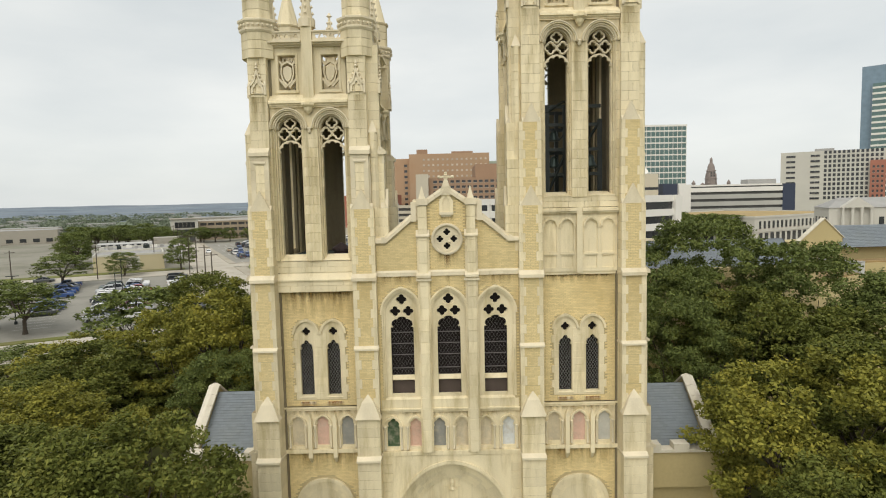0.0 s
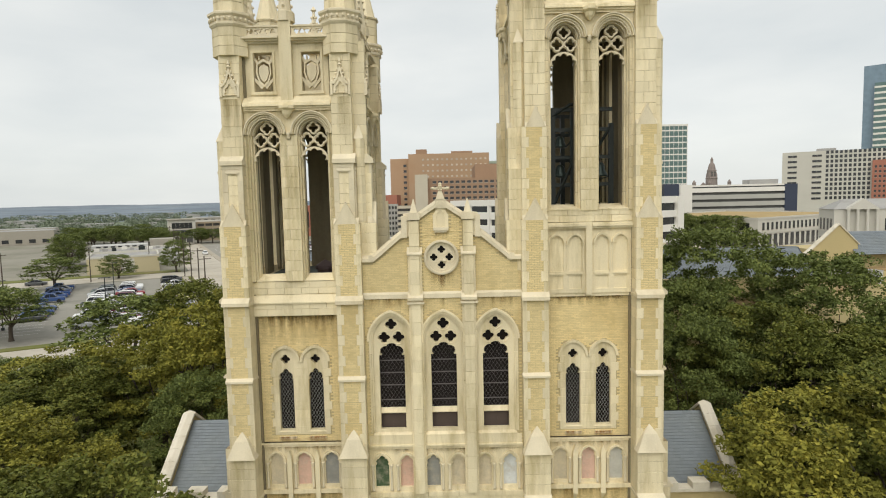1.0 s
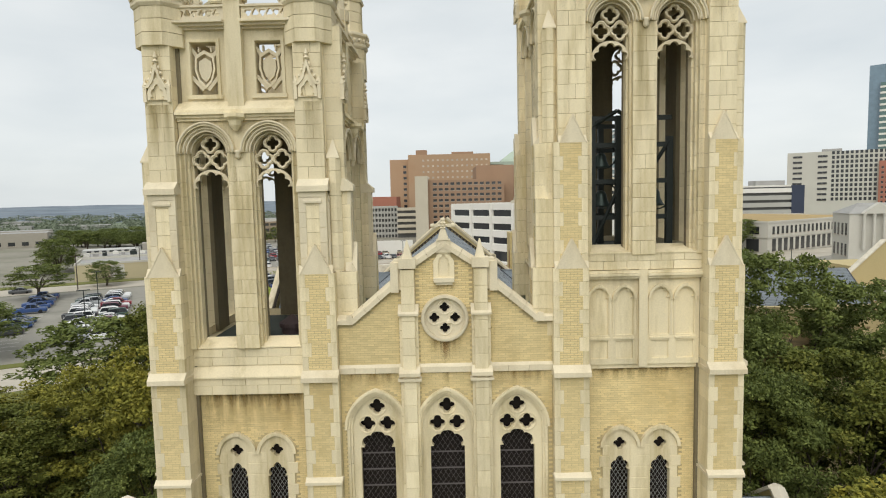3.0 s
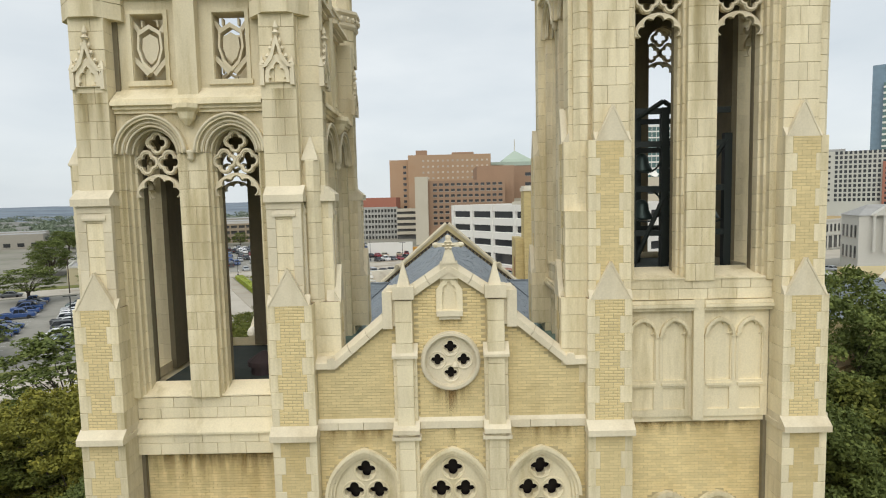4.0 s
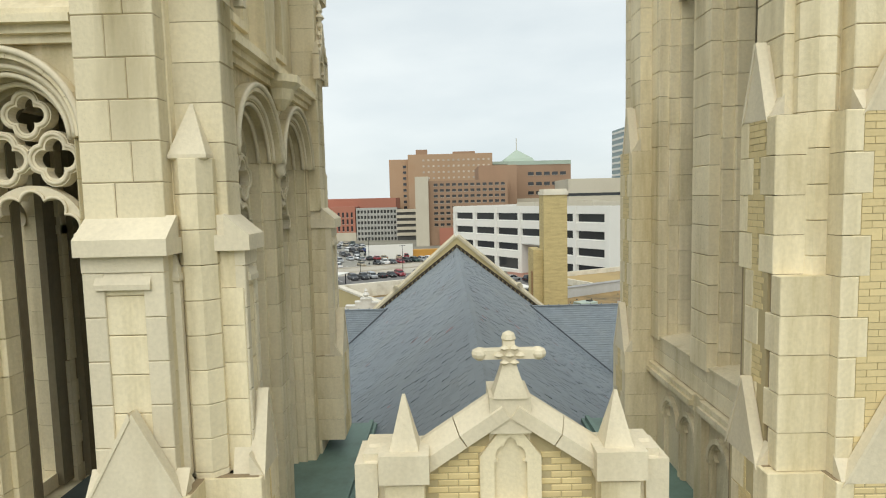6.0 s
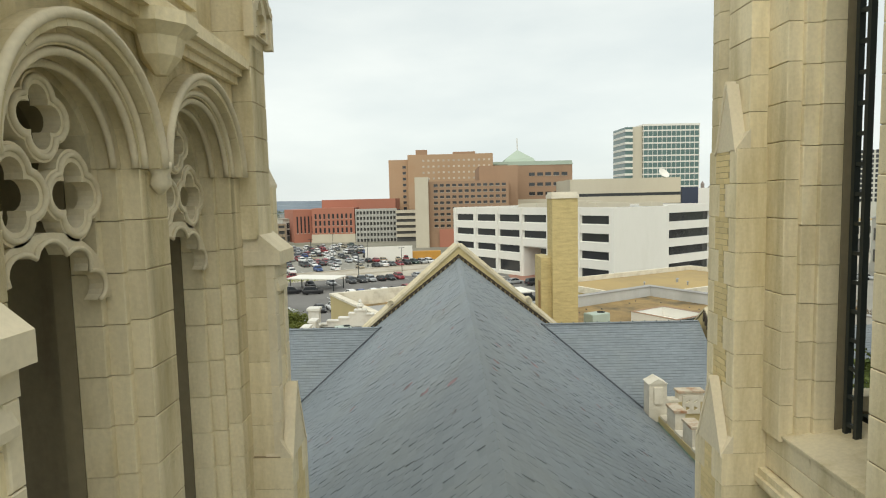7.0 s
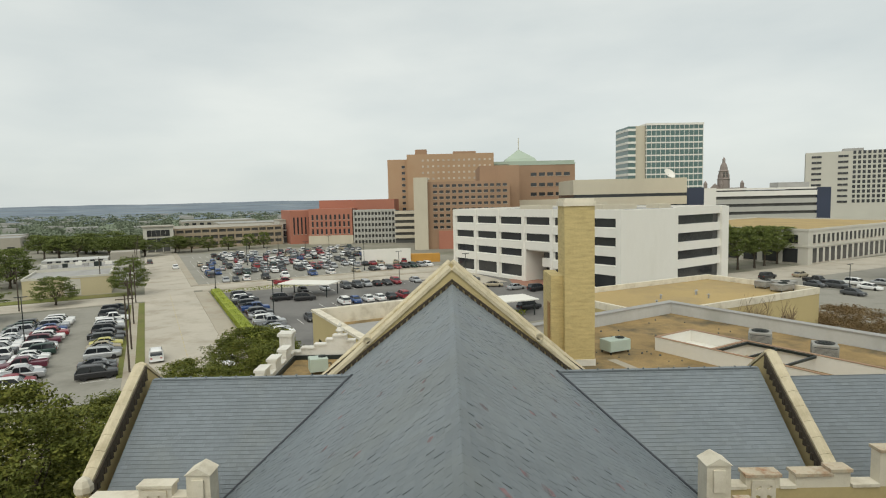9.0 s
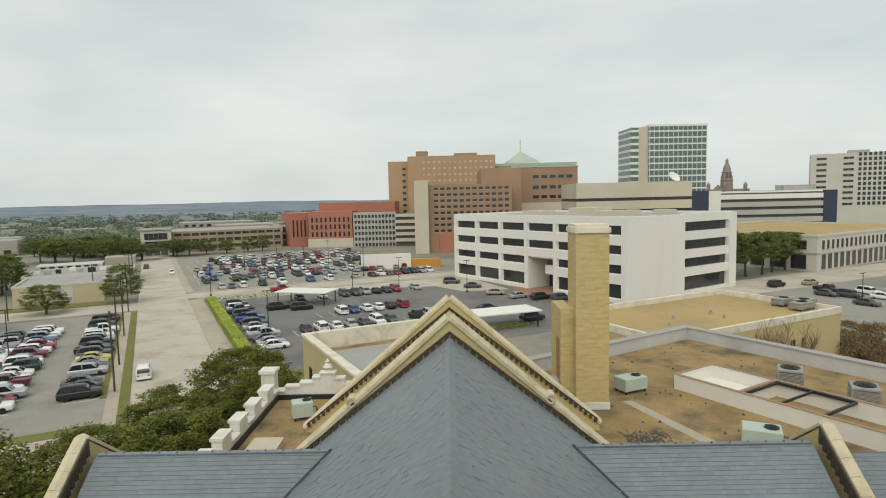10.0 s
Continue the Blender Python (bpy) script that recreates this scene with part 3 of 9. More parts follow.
def bell_tower(cx, tall):
    sill, dz = (19.2, 3.35) if tall else (16.7, 0.0)
    zs, cor = 22.15 + dz, 23.05 + dz
    label = "tall cream stone bell tower with open arches" if tall else "shorter cream stone bell tower with traceried arches and turrets"
    tw = thing("bell_tower", label, "church tower", at=pose(cx, TY, 0))
    low = [(0, 7.75, 3.3, "stone"), (7.75, 7.95, 3.4, "band"), (7.95, 9.65, 3.18, "stone"), (9.65, 12.6, 3.0, "brick"), (12.6, 12.78, 3.08, "band"),
           (12.78, 15.62, 2.96, "brick"), (15.62, 15.92, 3.1, "band")]
    if tall:
        high = [(15.92, 18.7, 2.90, "brick"), (18.7, 19.5, 2.90, "gablet"), (18.7, 22.2, 2.79, "brick"), (22.2, 22.95, 2.79, "gablet"), (22.2, 25.6 + dz, 2.65, "stone")]
    else:
        high = [(15.92, 18.7, 2.92, "brick"), (18.7, 19.5, 2.92, "gablet"), (18.7, 21.0, 2.80, "panel"), (21.0, 21.35, 2.88, "band"), (21.3, 25.6, 2.65, "stone")]
    bufs = stone_b, core_b, brick_b, brick_core_b = Buf(), Buf(), Buf(), Buf()
    kept_stone, kept_brick = [], []
    inner = 1 if cx < 0 else 3
    for k in range(4):
        m = turned(k)
        b0 = 1.95 if k == inner else B0
        # the tower is a little deeper than wide, and its face towards the nave stands further out
        back = DEEP if cx < 0 else DEEP - 0.1
        if k == 2:
            m = Matrix.Translation((0, back, 0)) @ m
        elif k:
            m = Matrix.Translation((0, back * 0.6, 0)) @ m @ Matrix.Translation((0, -0.33 if k == inner else 0, 0))
        if k == inner:
            m_near = Matrix.Translation((0, 0.12 - back * 0.6, 0)) @ m
            m = Matrix.Translation((0, -0.15 if tall else -0.02, 0)) @ m_near
        # half the middle pier, the openings' outer edge and their centres
        half_0, jamb_0, ac = (0.33, 1.53, 0.90) if k != inner else (0.27, 1.60, 0.935) if tall else (0.21, 1.67, 0.94)
        big = 0.11 if k == inner and not tall else 0.0     # the wider arches towards the nave
        zs = 22.15 + dz - big * 1.3

        def keep_stone(spec):
            near = k == 0 and 16.2 < spec[4] < 21.2 or k == inner and 16.5 < spec[4] < 20.6
            if near and len(kept_stone) < 300 and (abs(spec[0] + spec[1]) / 2 < B1):
                kept_stone.append((m.copy(), spec))
                return True
            return False

        def keep_brick(spec):
            if k == 0 and 15.9 < spec[4] < 18.8 and len(kept_brick) < 300:
                kept_brick.append((m.copy(), spec))
                return True
            return False
        for s in (-1, 1):
            # towards the nave the buttress starts from the gable's foot
            foot = [(0, 17.15, 2.5, "stone"), (17.15, *high[0][1:])] + high[1:]
            buttress(tw, bufs, m_near if k == inner and (s < 0) == (cx < 0) else m, s, foot if k == inner else low + high, keep_stone, keep_brick, b0 + 0.14 if k == inner and (s < 0) == (cx < 0) and not tall else b0)
            small = Buf(m)
            # crocketed ogee niche head high on the buttress
            zo, cu, w = 23.62 + dz, s * (2.09 if k != inner else 2.23), 2.65
            hood = arch(cu, 0.27, zo, zo + 0.12, 0.50, 8)
            small.plate(hood, [cusped(cu, 0.19, zo + 0.012, zo + 0.1, 0.34, 3, 0.3)], w - 0.02, w + 0.06)
            small.plate([(cu - 0.33, zo + 0.3), (cu - 0.22, zo + 0.34), (cu - 0.09, zo + 0.5), (cu, zo + 0.82), (cu + 0.09, zo + 0.5), (cu + 0.22, zo + 0.34), (cu + 0.33, zo + 0.3), (cu + 0.12, zo + 0.62), (cu + 0.035, zo + 0.95), (cu - 0.035, zo + 0.95), (cu - 0.12, zo + 0.62)][::-1], [], w - 0.02, w + 0.1)
            for q in (-1, 1):
                small.block(cu + q * 0.33 - 0.045, cu + q * 0.33 + 0.045, w - 0.02, w + 0.09, zo - 0.06, zo + 0.36)
                small.loft([[(cu + q * 0.33 + a * 0.06, -(w + 0.035) + b * 0.06, zo + 0.36) for a, b in ((-1, -1), (1, -1), (1, 1), (-1, 1))],
                            [(cu + q * 0.33 + a * 0.008, -(w + 0.035) + b * 0.008, zo + 0.58) for a, b in ((-1, -1), (1, -1), (1, 1), (-1, 1))]])
                for du, zz, rr in ((0.26, 0.41, 0.05), (0.17, 0.55, 0.05), (0.1, 0.72, 0.045), (0.055, 0.88, 0.035)):
                    small.poly(cu + q * (du + 0.03), -(w + 0.06), [(0.012, zo + zz - 0.05), (rr, zo + zz), (rr * 0.7, zo + zz + 0.035), (0.01, zo + zz + 0.07)], 6)
            small.poly(cu, -(w + 0.05), [(0.03, zo + 0.9), (0.035, zo + 1.0), (0.085, zo + 1.05), (0.06, zo + 1.09), (0.03, zo + 1.12), (0.06, zo + 1.17), (0.012, zo + 1.32)], 8)
            part("ogee_ornament", small, M_TRIM, tw, "crocketed ogee ornament carved on the buttress")["kind"] = "stuff"
        # belfry: piers between and beside the openings
        pier, heads, joint = stone_b, Buf(m), core_b
        pier.m = joint.m = m
        for w0, w1, half, j0 in ((2.15, 2.45, half_0, jamb_0), (2.0, 2.3, half_0 + 0.06, jamb_0 - 0.06), (1.93, 2.15, half_0 + 0.12, jamb_0 - 0.12)):
            low_z = sill - 0.34 if w1 < 2.4 else sill - 0.22
            ashlar(pier, -half, half, w0, w1, low_z, zs, split=0.6, keep=keep_stone, alternate=True)
            ashlar(pier, j0, b0 + 0.05, w0, w1, low_z, zs, split=2.0, keep=keep_stone)
            ashlar(pier, -b0 - (0.19 if big else 0.05), -j0, w0, w1, low_z, zs, split=2.0, keep=keep_stone)
        # Thin blocks behind the openings' stone, dark olive-brown with darker streaks
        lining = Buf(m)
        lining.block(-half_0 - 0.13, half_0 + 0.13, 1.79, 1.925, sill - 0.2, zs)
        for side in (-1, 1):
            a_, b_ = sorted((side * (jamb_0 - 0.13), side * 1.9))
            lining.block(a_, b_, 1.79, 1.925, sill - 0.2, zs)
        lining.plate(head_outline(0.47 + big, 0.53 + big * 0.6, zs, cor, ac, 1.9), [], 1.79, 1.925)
        part("inner_lining", lining, M_DARK, tw, "dark olive-brown inner wall with darker streaks")["kind"] = "stuff"
        joint.block(0.02 - half_0, half_0 - 0.02, 1.9, 2.44, sill - 0.2, zs)
        joint.block(jamb_0 + 0.02, 1.8, 1.9, 2.44, sill - 0.2, zs)
        joint.block(-1.8, -jamb_0 - 0.02, 1.9, 2.44, sill - 0.2, zs)
        for hw, rise, w0, w1 in ((0.62 + big, 0.66 + big * 0.6, 2.3, 2.43), (0.55 + big, 0.59 + big * 0.6, 2.15, 2.3), (0.48 + big, 0.53 + big * 0.6, 1.93, 2.15)):
            heads.plate(head_outline(hw + 0.015, rise + 0.017, zs, cor, ac, b0), [], w0, w1)
            for c in (-ac, ac):
                voussoirs(pier, c, hw, rise, hw + 0.1, rise + 0.11, zs, w0, w1 + 0.004, 9, 0.004)
        rolls = Buf(m)
        for c in (-ac, ac):
            for hw, rise, ww in ((0.665 + big, 0.70 + big * 0.6, 2.47), (0.585 + big, 0.625 + big * 0.6, 2.432), (0.515 + big, 0.56 + big * 0.6, 2.302)):
                rolls.tube([(u, -ww, z) for u, z in arch(c, hw, zs, zs, rise, 12)[1:-1]], 0.028, 7)
            rolls.tube([(u, -2.565, z) for u, z in arch(c, 0.79 + big, zs, zs, 0.845 + big * 0.6, 12)[1:-1]], 0.035, 7)
        rolls.poly(0, -2.5, [(0.02, zs - 0.2), (0.09, zs - 0.12), (0.07, zs - 0.04), (0.1, zs), (0.1, zs + 0.06)], 8)
        part("arch_roll", rolls, M_TRIM, tw, "rounded arch mouldings", smooth=True)["kind"] = "stuff"
        for c in (-ac, ac):
            voussoirs(pier, c, 0.62 + big, 0.66 + big * 0.6, 0.72 + big, 0.765 + big * 0.6, zs, 2.3, 2.46, 9)
            voussoirs(pier, c, 0.72 + big, 0.765 + big * 0.6, 0.82 + big, 0.875 + big * 0.6, zs, 2.3, 2.56, 7)
        part("arch_head", heads, M_STONE, tw)
        if k in (0, inner):
            runs = [(-half_0, half_0, sill, zs, 2.457), (-jamb_0 - 0.13, -jamb_0, sill, zs, 2.457), (jamb_0, jamb_0 + 0.13, sill, zs, 2.457), (-b0, b0, zs + 0.4, cor, 2.446)]
            bu, bw = (2.09, 0.37) if k != inner else (2.22, 0.24)
            runs += [(s * bu - bw, s * bu + bw, 21.5 + dz, 23.5 + dz, 2.657) for s in (-1, 1)]
            for u0_, u1_, z0_, z1_, w_ in runs:
                run_b = Buf()
                run_b.add([(u0_, -w_, z0_), (u1_, -w_, z0_), (u1_, -w_, z1_), (u0_, -w_, z1_)], [(0, 1, 2, 3)])
                part("water_stain", run_b, M_GRIME, tw, "yellow-brown weathering on the stone").matrix_basis = m
        for c in (-ac, ac):
            tr, rings = Buf(m), Buf(m)
            foils = tracery_plate(tr, rings, c, 0.55 + big, zs, 0.57 + big * 0.6, zs - 0.98, 2.08, 2.2, 1 + big * 1.1)
            tracery = part("tracery", tr, M_TRIM, tw, "pierced quatrefoil stone tracery")
            for one in foils:
                part("quatrefoil", one, M_TRIM, tracery)
            part("roll_moulding", rings, M_TRIM, tracery, smooth=True)["kind"] = "stuff"
        # apron and sill
        ap = Buf(m)
        if tall:
            ashlar(ap, -b0, b0, 1.6, 2.40, 18.55, 19.05, 0.25)
            ap.wedge(-b0, b0, 1.6, 2.42, 19.05, sill + 0.03, 0.03)
            for zc, wc in ((18.3, 2.46), (18.38, 2.52), (18.46, 2.48)):
                ap.block(-b0, -0.12, 1.6, wc, zc, zc + 0.075)
                ap.block(0.12, b0, 1.6, wc, zc, zc + 0.075)
            ap.block(-0.12, 0.12, 1.6, 2.44, 15.7, 18.55)
            ap.block(-b0, b0, 1.6, 2.28, 15.62, 18.3)
            for side in (-1, 1):
                lo_u, hi_u = sorted((side * 0.12, side * (b0 - 0.02)))
                cs4 = (side * 0.52, side * 1.25)
                ap.plate([(lo_u, 15.75), (hi_u, 15.75), (hi_u, 18.3), (lo_u, 18.3)],
                         [cusped(c, 0.265, 16.62, 17.72, 0.30, 3, 0.3) for c in cs4] + [[(c - 0.25, 15.92), (c + 0.25, 15.92), (c + 0.25, 16.45), (c - 0.25, 16.45)] for c in cs4], 2.27, 2.33)
            for c in (-1.25, -0.52, 0.52, 1.25):
                voussoirs(ap, c, 0.28, 0.33, 0.345, 0.41, 17.72, 2.32, 2.40, 5, 0.002)
                voussoirs(ap, c, 0.265, 0.30, 0.29, 0.34, 17.72, 2.32, 2.37, 5, 0.002)
                for du in (-0.315, 0.315):
                    ap.block(c + du - 0.04, c + du + 0.04, 2.32, 2.38, 17.66, 17.73)
                    ap.block(c + du - 0.025, c + du + 0.025, 2.32, 2.35, 16.62, 17.66)
                ap.block(c - 0.3, c + 0.3, 2.32, 2.36, 16.5, 16.56)
        else:
            ashlar(ap, -b0, b0, 1.5, 2.42, 15.1, 15.65, 0.275)
            ap.wedge(-b0, b0, 2.28, 2.48, 15.65, 15.95, 0.05)
            ashlar(ap, -b0, b0, 1.5, 2.32, 15.95, 16.45, 0.25)
            ap.wedge(-b0, b0, 1.9, 2.335, 16.5, sill + 0.03, 0.03)
        part("belfry_sill", ap, M_STONE, tw)["kind"] = "stuff"
        # upper cornice, window stage, parapet
        co = Buf(m)
        for zc, wc in ((0, 2.5), (0.08, 2.56), (0.16, 2.64), (0.22, 2.6)):
            co.block(-b0, b0, 1.6, wc, cor + zc, cor + zc + 0.08)
        co.wedge(-b0, b0, 2.24, 2.58, cor + 0.3, cor + 0.58)
        co.poly(0, -2.56, [(0.05, cor - 0.3), (0.16, cor - 0.16), (0.2, cor - 0.02), (0.3, cor + 0.06), (0.3, cor + 0.16)], 8)
        part("cornice", co, M_STONE, tw)["kind"] = "stuff"
        up = cor + 0.3
        co = Buf(m)
        rect = lambda c: [(c - 0.36, up + 0.47), (c + 0.36, up + 0.47), (c + 0.36, up + 1.92), (c - 0.36, up + 1.92)]
        co.plate([(-b0, up), (b0, up), (b0, up + 2.3), (-b0, up + 2.3)], [rect(-0.92), rect(0.92)], 1.85, 2.24)
        for c in (-0.92, 0.92):
            co.block(c - 0.5, c + 0.5, 2.2, 2.3, up + 0.34, up + 0.45)
            co.block(c - 0.46, c - 0.37, 2.2, 2.28, up + 0.45, up + 1.93)
            co.block(c + 0.37, c + 0.46, 2.2, 2.28, up + 0.45, up + 1.93)
            co.block(c - 0.46, c + 0.46, 2.2, 2.28, up + 1.93, up + 2.01)
        co.block(-0.23, 0.23, 2.0, 2.46, up + 0.1, up + 3.4)
        part("window_wall", co, M_STONE, tw)["kind"] = "stuff"
        for c in (-0.92, 0.92):
            sh = Buf(m)
            zc = up + 1.18
            shield = [(c - 0.17, zc + 0.24), (c, zc + 0.34), (c + 0.17, zc + 0.24), (c + 0.19, zc), (c + 0.12, zc - 0.22), (c, zc - 0.34), (c - 0.12, zc - 0.22), (c - 0.19, zc)]
            sh.plate(shield, [], 2.02, 2.16)
            frame_o = [(c + (u - c) * 1.55, zc + (z - zc) * 1.6) for u, z in shield]
            frame_i = [(c + (u - c) * 1.28, zc + (z - zc) * 1.3) for u, z in shield]
            sh.plate(frame_o, [frame_i], 2.0, 2.2)
            for sx in (-1, 1):
                sh.plate([(c + sx * 0.02, zc - 0.52), (c + sx * 0.1, zc - 0.6), (c + sx * 0.36, zc - 0.3), (c + sx * 0.36, zc - 0.16)][::sx], [], 2.02, 2.18)
                sh.plate([(c + sx * 0.2, zc + 0.42), (c + sx * 0.36, zc + 0.64), (c + sx * 0.36, zc + 0.5), (c + sx * 0.26, zc + 0.32)][::-sx], [], 2.02, 2.14)
                sh.block(c + sx * 0.18 - 0.02, c + sx * 0.18 + 0.02, 2.02, 2.14, zc + 0.5, zc + 0.65)
            part("shield_tracery", sh, M_TRIM, tw, "carved shield in a pierced window")["kind"] = "stuff"
        pa = Buf(m)
        pz = up + 2.25
        for zc, wc in ((0, 2.34), (0.07, 2.46), (0.14, 2.58)):
            pa.block(-b0, -0.24, 1.5, wc, pz + zc, pz + zc + 0.072)
            pa.block(0.24, b0, 1.5, wc, pz + zc, pz + zc + 0.072)
        for c in (-0.95, 0.95):
            holes = [foil(c + d, pz + 0.42, 3, 0.05, 0.055, math.pi / 2 * (1 if i % 2 else -1), 18) for i, d in enumerate((-0.5, -0.3, -0.1, 0.1, 0.3, 0.5))]
            pa.plate([(c - 0.7, pz + 0.21), (c + 0.7, pz + 0.21), (c + 0.7, pz + 0.6), (c - 0.7, pz + 0.6)], holes, 2.3, 2.4)
            pa.block(c - 0.72, c + 0.72, 2.27, 2.45, pz + 0.58, pz + 0.64)
        part("parapet", pa, M_TRIM, tw, "pierced stone parapet")["kind"] = "stuff"
        pin = Buf(m)
        zt = up + 3.4
        pin.poly(0, -2.2, [(0.36, zt - 0.35), (0.36, zt), (0.26, zt + 0.05), (0.05, zt + 1.6), (0.14, zt + 1.68), (0.02, zt + 1.85)], 8)
        for j in range(5):
            f = j / 5
            for a in range(4):
                r = 0.27 - 0.2 * f
                pin.poly(r * math.cos(a * math.pi / 2), -2.2 + r * math.sin(a * math.pi / 2), [(0.01, zt + 0.15 + 1.4 * f), (0.06, zt + 0.22 + 1.4 * f), (0.01, zt + 0.3 + 1.4 * f)], 5)
        part("face_pinnacle", pin, M_TRIM, tw, "crocketed stone pinnacle over the parapet")
        # octagonal corner turret
        mt = Matrix.Translation((0.24 if k == 1 and cx < 0 else 0, back if k in (1, 2) else 0, 0)) @ turned(k)
        tu, ct = Buf(mt), Buf(mt)
        c, z0 = 2.1, up + 1.75
        n = 3
        for i in range(n):
            tu.poly(c, -c, [(0.72, z0 + i * 0.36 + 0.008), (0.72, z0 + (i + 1) * 0.36 - 0.008)], 8)
        ct.poly(c, -c, [(0.74, z0 + 1.06), (0.80, z0 + 1.14), (0.80, z0 + 1.2), (0.76, z0 + 1.24), (0.78, z0 + 1.42), (0.86, z0 + 1.5), (0.86, z0 + 1.58), (0.7, z0 + 1.64)], 8)
        for i in range(24):
            a = 2 * math.pi * i / 24
            ct.poly(c + 0.79 * math.cos(a), -c + 0.79 * math.sin(a), [(0.02, z0 + 1.25), (0.06, z0 + 1.32), (0.02, z0 + 1.4)], 5)
        for i in range(3):
            tu.poly(c, -c, [(0.62, z0 + 1.64 + i * 0.36 + 0.008), (0.62, z0 + 1.64 + (i + 1) * 0.36 - 0.008)], 8)
        tu.poly(c, -c, [(0.66, z0 + 2.72), (0.7, z0 + 2.8), (0.56, z0 + 2.86), (0.04, z0 + 4.9), (0.12, z0 + 4.95), (0.02, z0 + 5.15)], 8)
        turret = part("corner_turret", tu, M_STONE, tw, "octagonal stone corner turret with a spire")
        turret["kind"] = "stuff"
        part("carved_band", ct, M_TRIM, turret)
    # solid core below, corner posts, engaged corner shafts, floor and roof slab
    core = Buf()
    core.box(-1.74, 1.74, -1.74, 1.74 + back, 0, sill - 0.3)
    for sx in (-1, 1):
        nave_side = 0.12 if sx * cx < 0 else 0.0
        for sy in (-1, 1):
            ys = lambda a, b: sorted((sy * a + (back if sy > 0 else 0), sy * b + (back if sy > 0 else 0)))
            xs = lambda a, b: sorted((sx * a, sx * b))
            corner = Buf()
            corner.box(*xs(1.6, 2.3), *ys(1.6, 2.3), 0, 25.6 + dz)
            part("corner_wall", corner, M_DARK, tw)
            post = Buf()
            for (a, b), (c, d) in (((2.31, 2.50), (1.9, 2.46)), ((1.9, 2.31), (2.31, 2.46)), ((2.50, 2.58 + nave_side), (1.9, 2.3))):
                post.box(*xs(a, b), *ys(c, d), 8.0, 25.6 + dz)
            part("corner_core", post, M_STONE, tw)
            # the shaft in the angle, with its pyramid and two slighter pinnacles
            px, py = sx * (2.58 + nave_side * 0.8), sy * 2.36 + (back if sy > 0 else 0)
            zp = 21.92 if not tall else 25.35
            shaft = Buf()
            n_ = int((zp - 15.95) / 0.3385)
            for i in range(n_):
                z0_, z1_ = 15.95 + i * (zp - 15.95) / n_, 15.95 + (i + 1) * (zp - 15.95) / n_
                shaft.poly(px, py, [(0.212, z0_ + 0.003), (0.218, z0_ + 0.009), (0.218, z1_ - 0.009), (0.212, z1_ - 0.003)], 8)
            ob_ = part("corner_shaft", shaft, M_STONE, tw, "slender octagonal stone shaft in the angle of the buttresses")
            ob_["kind"] = "stuff"
            tip = Buf()
            tip.poly(px, py, [(0.20, zp - 0.03), (0.265, zp), (0.265, zp + 0.035), (0.02, zp + 0.54)], 4)
            for qx, qy in ((sx * 2.50, py + sy * 0.2), (px + sx * 0.2, py - sy * 0.06)):
                tip.poly(qx, qy, [(0.06, 18.75), (0.06, 20.72)], 6)
                tip.poly(qx, qy, [(0.055, 20.7), (0.095, 20.73), (0.095, 20.77), (0.01, 21.0)], 4)
            part("corner_pinnacle", tip, M_TRIM, tw, "small stone pyramid pinnacles on the corner shaft")["kind"] = "stuff"
    core.box(-1.7, 1.7, -1.7, 1.7 + back, 23.3 + dz, 23.5 + dz)
    part("joint_core", core_b, M_MORTAR, tw)["kind"] = "stuff"
    part("brick_core", brick_core_b, M_BRICKJOINT, tw)["kind"] = "stuff"
    part("stonework", stone_b, M_STONE, tw, "coursed cream stonework")["kind"] = "stuff"
    part("brickwork", brick_b, M_BRICK, tw, "buff brick between stone quoins")["kind"] = "stuff"
    STONES.append((tw, "stone", kept_stone, M_STONE))
    STONES.append((tw, "brick", kept_brick, M_BRICK))
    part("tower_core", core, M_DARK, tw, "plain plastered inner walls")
    floor_b = Buf()
    floor_b.box(-1.5, 1.5, -1.5, 1.5 + back, sill - 0.3, sill - 0.15)
    part("belfry_floor", floor_b, M_ROOFDECK, tw, "dark green roofing on the belfry floor")
    return tw


tower_l = bell_tower(-TX, False)
tower_r = bell_tower(TX, True)


def lattice(glass_lead, u0, u1, z0, z1, w, step=0.13, steep=1.6, r=0.008):
    """Diagonal lead cames across a window, in tall diamonds."""
    h = (z1 - z0) / steep
    n = int((u1 - u0 + h) / step)
    for i in range(1, n):
        a = i * step
        t0, t1 = max(0, a - (u1 - u0)), min(h, a)
        if t1 - t0 > 0.03:
            glass_lead.tube([(u0 + a - t0, -w, z0 + t0 * steep), (u0 + a - t1, -w, z0 + t1 * steep)], r, 4)
            glass_lead.tube([(u1 - a + t0, -w, z0 + t0 * steep), (u1 - a + t1, -w, z0 + t1 * steep)], r, 4)


